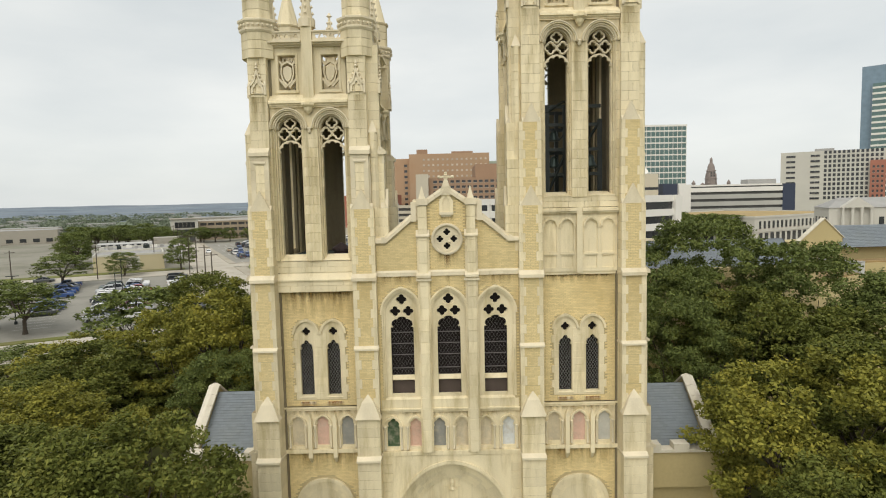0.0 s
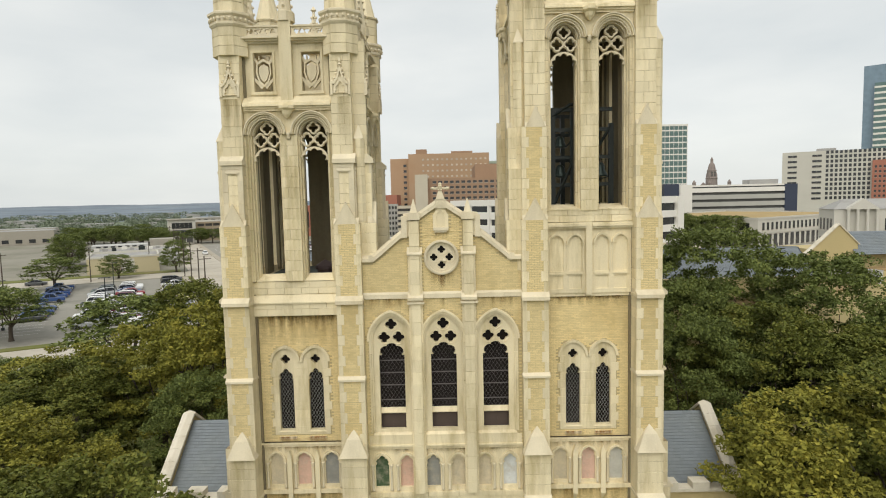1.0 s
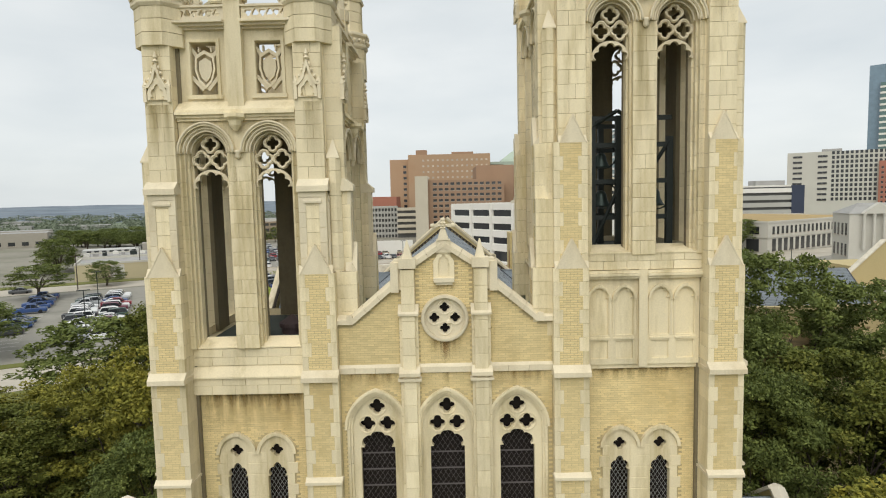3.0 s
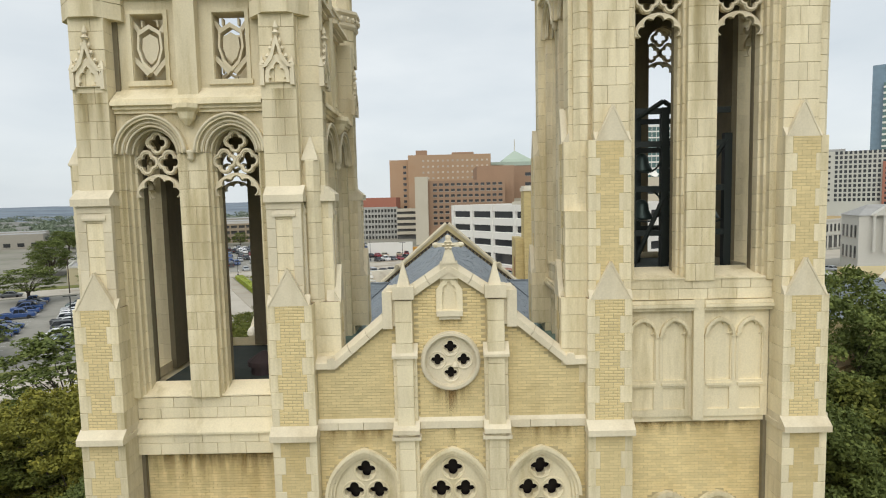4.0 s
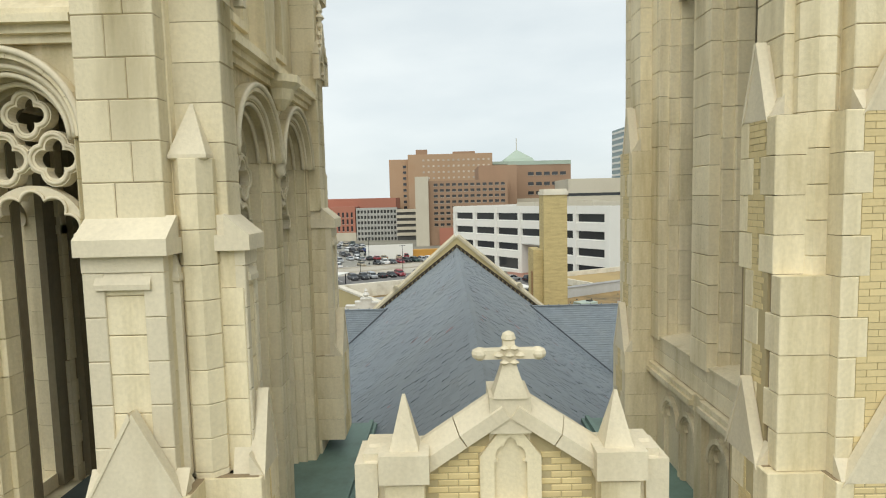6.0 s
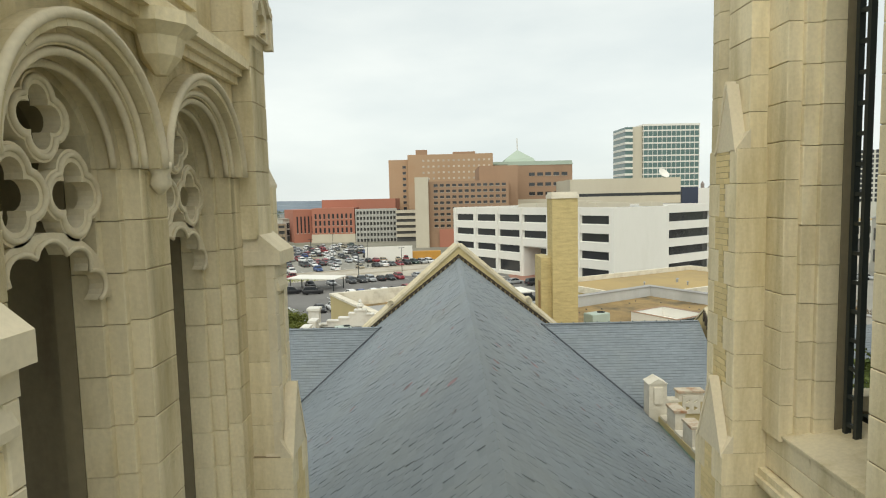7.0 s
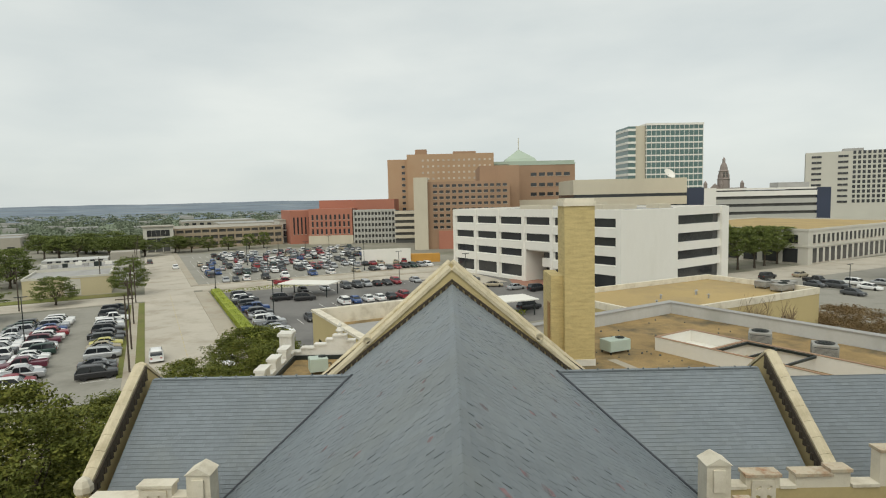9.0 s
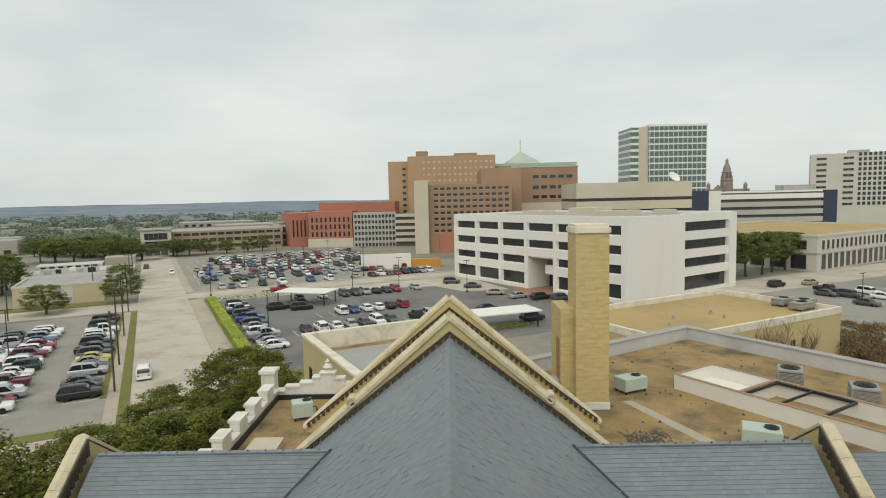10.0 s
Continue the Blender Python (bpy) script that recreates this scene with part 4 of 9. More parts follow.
def lancet_bay(tw):
    """The front of a tower below the belfry: brick, paired lancets, niches and an arch."""
    brick, joint, stone, glass, lead = Buf(), Buf(), Buf(), Buf(), Buf()
    top = 15.1
    lanc = [-0.60, 0.60]

    def outside(u, z):
        if 10.2 < z < 13.25 and abs(u) < 1.12 + (0.0 if int(z / 0.34) % 2 else 0.1):
            return False
        for c in lanc:
            if z >= 13.2 and ((u - c) / 0.62) ** 2 + ((z - 13.2) / 0.68) ** 2 < 1:
                return False
        return True
    joint.plate([(-B0, 6.6), (B0, 6.6), (B0, 15.7), (-B0, 15.7)], [[(c - 0.3, 10.3), (c + 0.3, 10.3), (c + 0.3, 13.5), (c - 0.3, 13.5)] for c in lanc] + [[(c - 0.32, 8.0), (c + 0.32, 8.0), (c + 0.32, 9.5), (c - 0.32, 9.5)] for c in (-1.12, 0.0, 1.12)], 1.8, 2.1665)
    brickwork(brick, -B0, B0, 9.9, 15.7 if tw is tower_r else top, 2.175, outside)
    # stone surround with the two windows let in
    outer = [(-1.1, 10.2), (1.1, 10.2)] + [(1.1, 13.2)] + arch(0.60, 0.5, 13.2, 13.2, 0.56)[1:-1][::-1] + arch(-0.60, 0.5, 13.2, 13.2, 0.56)[1:-1][::-1] + [(-1.1, 13.2)]
    holes = []
    for c in lanc:
        holes += [cusped(c, 0.29, 10.4, 12.5, 0.42, 3, 0.25), foil(c, 13.3, 4, 0.102, 0.092)]
    stone.plate(outer, holes, 2.020, 2.195)
    for i in range(9):
        za = 10.2 + i * 0.3385
        for s in (-1, 1):
            e = 1.22 if i % 2 else 1.12
            stone.chamfered(min(s * 0.9, s * e), max(s * 0.9, s * e), 2.120, 2.205, za + 0.005, za + 0.333)
    for i in range(9):
        za = 10.2 + i * 0.3385
        stone.chamfered(-0.3, 0.3, 2.120, 2.203, za + 0.005, za + 0.333)
    for c in lanc:
        voussoirs(stone, c, 0.5, 0.56, 0.6, 0.67, 13.2, 2.120, 2.270, 5)
        stone.wedge(c - 0.36, c + 0.36, 2.120, 2.225, 10.33, 10.4, 0.03)
        stone.block(c - 0.34, c + 0.34, 2.120, 2.235, 10.02, 10.12)
        glass.block(c - 0.3, c + 0.3, 1.940, 1.980, 10.3, 13.6)
        lattice(lead, c - 0.29, c + 0.29, 10.38, 12.95, 1.995, 0.125, 1.6, 0.0065)
    # niches
    stone.block(-B0, B0, 2.020, 2.280, 9.72, 9.9)
    stone.block(-B0, B0, 2.020, 2.320, 9.82, 9.9)
    cs = (-1.12, 0.0, 1.12)
    stone.plate([(-B0, 7.95), (B0, 7.95), (B0, 9.72), (-B0, 9.72)], [cusped(c, 0.27, 8.1, 9.1, 0.35, 3, 0.18) for c in cs], 2.080, 2.220)
    for c in cs:
        voussoirs(stone, c, 0.34, 0.42, 0.41, 0.5, 9.05, 2.170, 2.300, 5)
        for s in (-1, 1):
            frame_b = Buf()
            frame_b.poly(c + s * 0.36, -2.260, [(0.075, 8.0), (0.05, 8.06), (0.042, 8.9), (0.08, 9.02), (0.08, 9.06)], 8)
            part("colonnette", frame_b, M_TRIM, tw, smooth=True)
    for c in (-0.56, 0.56):
        stone.block(c - 0.09, c + 0.09, 2.120, 2.420, 7.6, 9.3)
        stone.loft([[(c - 0.09, -2.420, 7.6), (c + 0.09, -2.420, 7.6), (c + 0.09, -2.170, 7.6), (c - 0.09, -2.170, 7.6)], [(c - 0.04, -2.22, 7.3), (c + 0.04, -2.22, 7.3), (c + 0.04, -2.170, 7.3), (c - 0.04, -2.170, 7.3)]])
        stone.gable(c - 0.1, c + 0.1, 2.170, 2.420, 9.3, 9.6)
    stone.block(-B0, B0, 2.020, 2.340, 7.78, 7.95)
    # lower wall with its arch
    brickwork(brick, -B0, B0, 4.5, 7.78, 2.175, lambda u, z: not (abs(u) < 1.35 and z < 5.4) and (u / 1.4) ** 2 + ((z - 5.4) / 1.3) ** 2 > 1)
    joint.block(-B0, B0, 1.720, 2.165, 0, 6.6)
    for hw, ww in ((1.15, 2.280), (0.98, 2.240), (0.82, 2.210)):
        voussoirs(stone, 0.0, hw, hw * 0.95, hw + 0.17, (hw + 0.17) * 0.95, 5.3, 2.020, ww, 11)
        stone.block(-hw - 0.17, -hw, 2.020, ww, 0, 5.3)
        stone.block(hw, hw + 0.17, 2.020, ww, 0, 5.3)
    stone.plate(arch(0, 0.85, 0.2, 5.3, 0.8), [], 1.920, 2.185)
    part("brick_panel", brick, M_BRICK, tw, "buff brick panel with brown water stains")["kind"] = "stuff"
    part("brick_backing", joint, M_BRICKJOINT, tw)
    part("lancet_surround", stone, M_STONE, tw, "pale stone window surround with niches below")["kind"] = "stuff"
    win = part("leaded_window", glass, M_WINDOW, tw, "dark diamond-leaded lancet windows")
    part("lead_came", lead, M_CAME, win)["kind"] = "stuff"
    for c, m in zip(cs, (M_NICHE[0], M_NICHE[1], M_NICHE[2] if tw is tower_l else M_NICHE[5])):
        nb = Buf()
        nb.block(c - 0.29, c + 0.29, 2.100, 2.140, 8.05, 9.5)
        part("niche_panel", nb, m, tw, "weathered panel in a gallery niche")
    for s in (-1, 1):
        cap = Buf()
        cu = s * 2.18
        z = 9.65
        for i, (h0, h1) in enumerate(((0.56, 0.40), (0.41, 0.26), (0.27, 0.02))):
            d0, d1 = h0 * 0.62, h1 * 0.62
            cap.loft([[(cu - h0, -3.0 - d0, z), (cu + h0, -3.0 - d0, z), (cu + h0, -2.9, z), (cu - h0, -2.9, z)],
                      [(cu - h1, -3.0 - d1, z + 0.34), (cu + h1, -3.0 - d1, z + 0.34), (cu + h1, -2.9, z + 0.34), (cu - h1, -2.9, z + 0.34)]])
            z += 0.335
        part("pier_cap", cap, M_TRIM, tw, "stepped pyramid cap on the buttress pier")


def niche_mat(name, col):
    return mat(name, col, 0.8, 0.25, 2.5, 14, 0.15, stain=(0.42, 0.38, 0.30), stain_scale=3.0, stain_amount=0.7)


M_NICHE = [niche_mat("cream_niche", (0.58, 0.50, 0.35)), niche_mat("pink_niche", (0.60, 0.40, 0.31)), niche_mat("grey_niche", (0.26, 0.26, 0.24)),
           niche_mat("green_niche", (0.06, 0.10, 0.05)), niche_mat("white_niche", (0.60, 0.62, 0.62)), niche_mat("pale_grey_niche", (0.48, 0.47, 0.42))]
for t_ in (tower_l, tower_r):
    lancet_bay(t_)

# ---- front of the nave ----
FY = -25.2                    # the brick face, as a depth out of y = 0
front = thing("church_facade", "cream stone and buff brick gable with rose window and cross", "church facade", at=pose(0, 0, 0))


def coping_run(parent, m, pts, w0, w1, thick, material, name="coping_stone"):
    """Coping stones along a line of (u, z) points, lying on it, each a part."""
    for (ua, za), (ub, zb) in zip(pts, pts[1:]):
        n = max(1, int(round(math.hypot(ub - ua, zb - za) / 0.62)))
        dx, dzz = (ub - ua) / n, (zb - za) / n
        ln = math.hypot(dx, dzz)
        nx, nz = -dzz / ln * thick, dx / ln * thick
        if nz < 0:
            nx, nz = -nx, -nz
        for i in range(n):
            a, b = (ua + dx * i + dx / ln * 0.006, za + dzz * i + dzz / ln * 0.006), (ua + dx * (i + 1) - dx / ln * 0.006, za + dzz * (i + 1) - dzz / ln * 0.006)
            wm, buf = (w0 + w1) / 2, Buf(m)
            buf.loft([[(p[0] + nx * q, -w, p[1] + nz * q) for w, q in ((w0, 0), (w1, 0), (w1, 0.55), (wm + 0.04, 1.0), (wm - 0.04, 1.0), (w0, 0.55))] for p in (a, b)])
            part(name, buf, material, parent)


GABLE = [(-3.1, 17.2), (-2.62, 17.2), (-1.40, 18.22), (-1.40, 18.8), (-0.84, 18.8), (0, 19.36)]
GABLE = GABLE + [(-u, z) for u, z in GABLE[:-1][::-1]]


def under_gable(u, z):
    u = -abs(u)
    if u < -2.62:
        return z < 17.16
    if u < -1.40:
        return z < 17.16 + (u + 2.62) * 0.836
    return z < 18.76 + max(0, (u + 0.84)) * 0.667


joint, brick, stone = Buf(), Buf(), Buf()
joint.plate([(-3.1, 9.9), (3.1, 9.9)] + GABLE[::-1], [arch(c_, 0.8, 10.3, 14.1, 1.03) for c_ in (-2.04, 0.0, 2.04)] + [[(0.58 * math.cos(i_ * 0.3142), 17.32 + 0.58 * math.sin(i_ * 0.3142)) for i_ in range(20)]], FY - 0.5, FY - 0.0085)
WINS = (-2.04, 0.0, 2.04)
BRICKS = []


def front_bricks(u, z):
    if not under_gable(u, z + 0.05) or 15.74 < z < 16.0:
        return False
    if 0.76 < abs(u) < 1.29:
        return False
    if u * u + (z - 17.32) ** 2 < 0.66 ** 2 or (abs(u) < 0.3 and z > 18.35):
        return False
    for c in WINS:
        if z < 14.1 and abs(u - c) < 0.9 or z >= 14.1 and ((u - c) / 0.92) ** 2 + ((z - 14.1) / 1.2) ** 2 < 1:
            return False
    return True


def keep_brick(spec):
    u, z = (spec[0] + spec[1]) / 2, spec[4]
    if abs(u) < 0.78 and 17.3 < z < 19.4 and len(BRICKS) < 300:
        BRICKS.append(spec)
        return True
    return False


brickwork(brick, -3.05, 3.05, 9.9, 19.5, FY, front_bricks, keep_brick)
coping_run(front, None, GABLE[:3], FY - 0.42, FY + 0.12, 0.24, M_TRIM)
coping_run(front, None, GABLE[3:6], FY - 0.42, FY + 0.12, 0.24, M_TRIM)
coping_run(front, None, GABLE[8:], FY - 0.42, FY + 0.12, 0.24, M_TRIM)
coping_run(front, None, GABLE[5:8], FY - 0.42, FY + 0.12, 0.24, M_TRIM)
for s in (-1, 1):
    # pilaster strips, their set-off and pinnacles
    c = s * 1.03
    stone = Buf()
    ashlar(stone, c - 0.19, c + 0.19, FY - 0.2, FY + 0.2, 7.95, 18.75, 0.5, 2)
    ashlar(stone, c - 0.27, c + 0.27, FY - 0.2, FY + 0.1, 7.95, 17.5, 0.5, 2)
    part("pilaster", stone, M_STONE, front, "coursed stone pilaster strip")["kind"] = "stuff"
    trim = Buf()
    trim.wedge(c - 0.29, c + 0.29, FY + 0.02, FY + 0.25, 17.5, 17.74, 0.06)
    part("weathering", trim, M_TRIM, front)
    trim = Buf()
    trim.wedge(c - 0.3, c + 0.3, FY, FY + 0.3, 15.8, 16.02, 0.1)
    trim.block(c - 0.33, c + 0.33, FY - 0.2, FY + 0.26, 15.55, 15.63)
    part("weathering", trim, M_TRIM, front)
    trim = Buf()
    trim.block(c - 0.24, c + 0.24, FY - 0.24, FY + 0.25, 18.78, 19.06)
    trim.poly(c, -FY, [(0.2, 19.06), (0.02, 19.58)], 4)
    part("pinnacle", trim, M_TRIM, front, "small stone pinnacle on the gable's shoulder")
    trim = Buf()
    trim.block(s * 1.29 - 0.14, s * 1.29 + 0.14, FY - 0.4, FY + 0.08, 18.15, 19.02)
    trim.block(s * 1.40 - 0.11, s * 1.40 + 0.11, FY - 0.43, FY + 0.135, 18.1, 18.94)
    knee = [(s * u, z) for u, z in ((-2.80, 17.195), (-2.62, 17.195), (-2.52, 17.28), (-2.66, 17.455), (-2.70, 17.46), (-2.80, 17.43))]
    trim.plate(knee if s > 0 else knee[::-1], [], FY - 0.425, FY + 0.123)
    part("kneeler", trim, M_TRIM, front)["kind"] = "stuff"
    # string courses
    for a, b in ((0.0, 0.73), (1.33, 3.08)):
        u0, u1 = (a, b) if s > 0 else (-b, -a)
        trim = Buf()
        ashlar(trim, u0, u1, FY - 0.1, FY + 0.06, 15.74, 15.92, 0.2)
        trim.wedge(u0, u1, FY, FY + 0.06, 15.92, 16.0)
        part("string_course", trim, M_TRIM, front)
# niche in the gable and cross
stone, trim = Buf(), Buf()
stone.plate([(-0.3, 18.4), (0.3, 18.4), (0.3, 18.95), (0.0, 19.35), (-0.3, 18.95)], [cusped(0, 0.16, 18.5, 18.9, 0.25, 3, 0.25)], FY - 0.02, FY + 0.05)
stone.block(-0.2, 0.2, FY - 0.1, FY + 0.005, 18.45, 19.2)
trim.block(-0.29, 0.29, FY, FY + 0.14, 18.36, 18.48)
trim.block(-0.24, 0.24, FY, FY + 0.08, 18.28, 18.37)
gable_niche = part("gable_niche", stone, M_STONE, front, "blind cusped niche in the gable")
part("niche_sill", trim, M_TRIM, gable_niche)
cross = Buf()
cross.block(-0.2, 0.2, FY - 0.41, FY + 0.1, 19.2, 19.56)
cross.loft([[(-0.17, -FY - 0.12, 19.550), (0.17, -FY - 0.12, 19.550), (0.17, -FY + 0.14, 19.550), (-0.17, -FY + 0.14, 19.550)], [(-0.06, -FY - 0.06, 19.886), (0.06, -FY - 0.06, 19.886), (0.06, -FY + 0.07, 19.886), (-0.06, -FY + 0.07, 19.886)],
            [(-0.055, -FY - 0.06, 20.094), (0.055, -FY - 0.06, 20.094), (0.055, -FY + 0.07, 20.094), (-0.055, -FY + 0.07, 20.094)]])
cross.box(-0.26, 0.26, -FY - 0.055, -FY + 0.065, 19.918, 20.006)
for a in range(7):
    b = a * math.pi / 3
    cross.poly(0.0 if a == 6 else 0.1 * math.cos(b), -FY - 0.07, [(0.01, 19.934 + 0.08 * math.sin(b) * (a < 6)), (0.05, 19.962 + 0.08 * math.sin(b) * (a < 6)), (0.01, 19.990 + 0.08 * math.sin(b) * (a < 6))], 6)
for s in (-1, 1):
    cross.poly(s * 0.28, -FY, [(0.03, 19.902), (0.075, 19.934), (0.085, 19.966), (0.075, 19.998), (0.03, 20.022)], 8)
cross.poly(0, -FY, [(0.03, 20.070), (0.075, 20.110), (0.06, 20.158), (0.02, 20.182)], 8)
part("gable_cross", cross, M_TRIM, front, "carved stone cross on the gable")
# rose
rose, rose_glass = Buf(), Buf()
circle = lambda r, n=40: [(r * math.cos(2 * math.pi * i / n), 17.32 + r * math.sin(2 * math.pi * i / n)) for i in range(n)]
rose.plate(circle(0.68), [circle(0.57)], FY - 0.15, FY + 0.07)
rose.plate(circle(0.65), [circle(0.59)], FY, FY + 0.11)
rose.plate(circle(0.59), [foil(0.30 * math.cos(a), 17.32 + 0.30 * math.sin(a), 4, 0.08, 0.07) for a in (0, math.pi / 2, math.pi, 1.5 * math.pi)], FY - 0.2, FY - 0.02)
for a in (0, math.pi / 2, math.pi, 1.5 * math.pi):
    rose.tube(ring_path(0.30 * math.cos(a), 17.32 + 0.30 * math.sin(a), 0.2, FY - 0.02, 18), 0.022, 5, True)
rose.poly(0.1, -FY + 0.0, [(0.02, 17.14), (0.09, 17.18), (0.07, 17.24), (0.02, 17.28)], 7)
part("rose_frame", rose, M_TRIM, front, "round stone window with four quatrefoils")
rose_glass.block(-0.6, 0.6, FY - 0.26, FY - 0.22, 16.72, 17.92)
part("rose_glass", rose_glass, M_WINDOW, front)
# three tall windows
for c in WINS:
    tr, gl, ld, lo = Buf(), Buf(), Buf(), Buf()
    tr.plate(arch(c, 0.74, 10.4, 14.1, 0.98), [cusped(c, 0.50, 10.5, 13.5, 0.47, 3, 0.2), foil(c, 14.72, 4, 0.122, 0.108, 0), foil(c - 0.285, 14.2, 4, 0.122, 0.108), foil(c + 0.285, 14.2, 4, 0.122, 0.108)], FY - 0.3, FY - 0.1)
    win = part("traceried_window", tr, M_STONE, front, "tall stone window with three quatrefoils and leaded glass")
    for q in ((c, 14.72), (c - 0.285, 14.2), (c + 0.285, 14.2)):
        tr = Buf()
        tr.tube(ring_path(*q, 0.262, FY - 0.095, 20), 0.02, 5, True)
        part("quatrefoil_ring", tr, M_STONE, win)
    for hw, rise, ww in ((0.72, 0.95, FY - 0.03), (0.79, 1.03, FY + 0.03), (0.86, 1.12, FY + 0.09)):
        tr = Buf()
        voussoirs(tr, c, hw, rise, hw + 0.075, rise + 0.085, 14.1, FY - 0.2, ww, 7)
        if ww < FY + 0.05:
            for s in (-1, 1):
                u0, u1 = sorted((c + s * hw, c + s * (hw + 0.08)))
                ashlar(tr, u0, u1, FY - 0.25, ww, 10.4, 14.1, 0.5)
        part("arch_moulding", tr, M_STONE, win)
    tr = Buf()
    tr.wedge(c - 0.8, c + 0.8, FY - 0.25, FY + 0.012, 10.3, 10.5, 0.03)
    tr.block(c - 0.97, c + 0.97, FY - 0.1, FY + 0.004, 9.9, 10.28)
    part("window_sill", tr, M_STONE, win)
    gl.block(c - 0.62, c + 0.62, FY - 0.42, FY - 0.38, 11.2, 15.0)
    part("leaded_glass", gl, M_WINDOW, win, "dark diamond-leaded glass")
    lattice(ld, c - 0.5, c + 0.5, 11.2, 13.95, FY - 0.37, 0.15, 1.5, 0.0045)
    for z in (11.6, 12.2, 12.7, 13.2):
        ld.block(c - 0.5, c + 0.5, FY - 0.38, FY - 0.35, z, z + 0.035)
    part("lead_came", ld, M_LEAD, win)["kind"] = "stuff"
    lo.block(c - 0.5, c + 0.5, FY - 0.42, FY - 0.385, 10.45, 11.14)
    for u in (c - 0.25, c + 0.25):
        lo.block(u - 0.2, u + 0.2, FY - 0.39, FY - 0.375, 10.56, 11.04)
    part("window_base", lo, M_WOODBASE, win, "dark brown panel at the window's foot")
    lo = Buf()
    lo.wedge(c - 0.52, c + 0.52, FY - 0.42, FY - 0.26, 11.14, 11.36, 0.04)
    part("window_transom", lo, M_STONE, win, "pale sloping stone transom")
# gallery of six niches, string and portal
gal = Buf()
cs = [-2.55, -1.55, -0.5, 0.5, 1.55, 2.55]
for c, lo_, hi_ in zip(cs, (-3.05, -2.05, -1.03, 0.0, 1.03, 2.05), (-2.05, -1.03, 0.0, 1.03, 2.05, 3.05)):
    gal.plate([(lo_, 7.95), (hi_, 7.95), (hi_, 9.72), (lo_, 9.72)], [cusped(c, 0.27, 8.1, 9.05, 0.36, 3, 0.18)], FY - 0.3, FY - 0.1)
gal.block(-3.05, 3.05, FY - 0.3, FY + 0.0, 9.72, 9.9)
gal.block(-3.05, 3.05, FY - 0.3, FY + 0.06, 9.83, 9.9)
for c in cs:
    voussoirs(gal, c, 0.34, 0.42, 0.41, 0.5, 9.05, FY - 0.2, FY - 0.02, 5)
    for s in (-1, 1):
        col = Buf()
        col.poly(c + s * 0.37, -FY + 0.06, [(0.075, 8.0), (0.05, 8.06), (0.042, 8.9), (0.08, 9.02), (0.08, 9.06)], 8)
        part("colonnette", col, M_TRIM, front, smooth=True)
ashlar(gal, -3.05, 3.05, FY - 0.3, FY + 0.02, 7.75, 7.95, 0.2)


outline = arch(0, 2.55, 0.0, 4.7, 2.75, 16)
gal.plate(outline[1:-1] + [(2.62, 4.7), (2.62, 7.75), (-2.62, 7.75), (-2.62, 4.7)], [], FY - 0.4, FY - 0.02)
for s in (-1, 1):
    u0, u1 = sorted((s * 2.62, s * 3.07))
    ashlar(gal, u0, u1, FY - 0.4, FY - 0.018, 0, 7.75, 0.4)
    u0, u1 = sorted((s * 2.55, s * 2.62))
    gal.block(u0, u1, FY - 0.4, FY - 0.02, 0, 4.7)
for i in range(6):
    hw = 2.45 - i * 0.17
    voussoirs(gal, 0, hw, 2.65 * hw / 2.45, hw + 0.15, 2.65 * (hw + 0.15) / 2.45, 4.7, FY - 0.9, FY + (0.04 if i == 0 else -0.05 - i * 0.11), 15)
    for s in (-1, 1):
        u0, u1 = sorted((s * hw, s * (hw + 0.15)))
        gal.block(u0, u1, FY - 0.9, FY - 0.05 - i * 0.11, 0, 4.7)
gal.plate(arch(0, 1.62, 0, 4.7, 1.8, 12), [], FY - 1.0, FY - 0.72)
for c in (-0.9, -0.3, 0.3, 0.9):
    gal.block(c - 0.04, c + 0.04, FY - 0.75, FY - 0.66, 3.0, 6.0)
gal.poly(0, -FY + 0.66, [(0.03, 5.75), (0.16, 5.85), (0.1, 5.98), (0.12, 6.2), (0.05, 6.35)], 8)
part("gallery", gal, M_STONE, front, "stone gallery of niches above the portal arch")["kind"] = "stuff"
for c, i in zip(cs, (3, 1, 2, 0, 0, 4)):
    nb = Buf()
    nb.block(c - 0.29, c + 0.29, FY - 0.28, FY - 0.24, 8.05, 9.5)
    part("niche_panel", nb, M_NICHE[i], front, "weathered panel in a gallery niche")
part("gable_backing", joint, M_BRICKJOINT, front)
part("brickwork", brick, M_BRICK, front, "buff brick facing")["kind"] = "stuff"


def stain(parent, u0, u1, z0, z1, w, material=M_STAIN):
    """A water stain lying on a wall face."""
    b = Buf()
    b.add([(u0, -w, z0), (u1, -w, z0), (u1, -w, z1), (u0, -w, z1)], [(0, 1, 2, 3)])
    part("water_stain", b, material, parent, "brown water stain running down the wall")


for u0_, u1_, z0_, z1_, w_, mm_ in ((-0.16, 0.16, 16.0, 16.66, FY + 0.008, M_STAIN), (-0.5, 0.5, 16.1, 16.72, FY + 0.006, M_STAINPALE), (-0.3, 0.3, 17.98, 18.3, FY + 0.008, M_STAINPALE),
                                   (-3.0, -1.35, 15.2, 15.74, FY + 0.008, M_STAINPALE), (1.35, 3.0, 15.2, 15.74, FY + 0.008, M_STAINPALE), (-0.07, 0.07, 15.95, 16.68, FY + 0.012, M_RUSTSTAIN), (-0.11, 0.09, 15.2, 15.75, FY + 0.012, M_STAINPALE), (-2.9, 2.9, 9.4, 9.74, FY - 0.09, M_STAINPALE)):
    stain(front, u0_, u1_, z0_, z1_, w_, mm_)
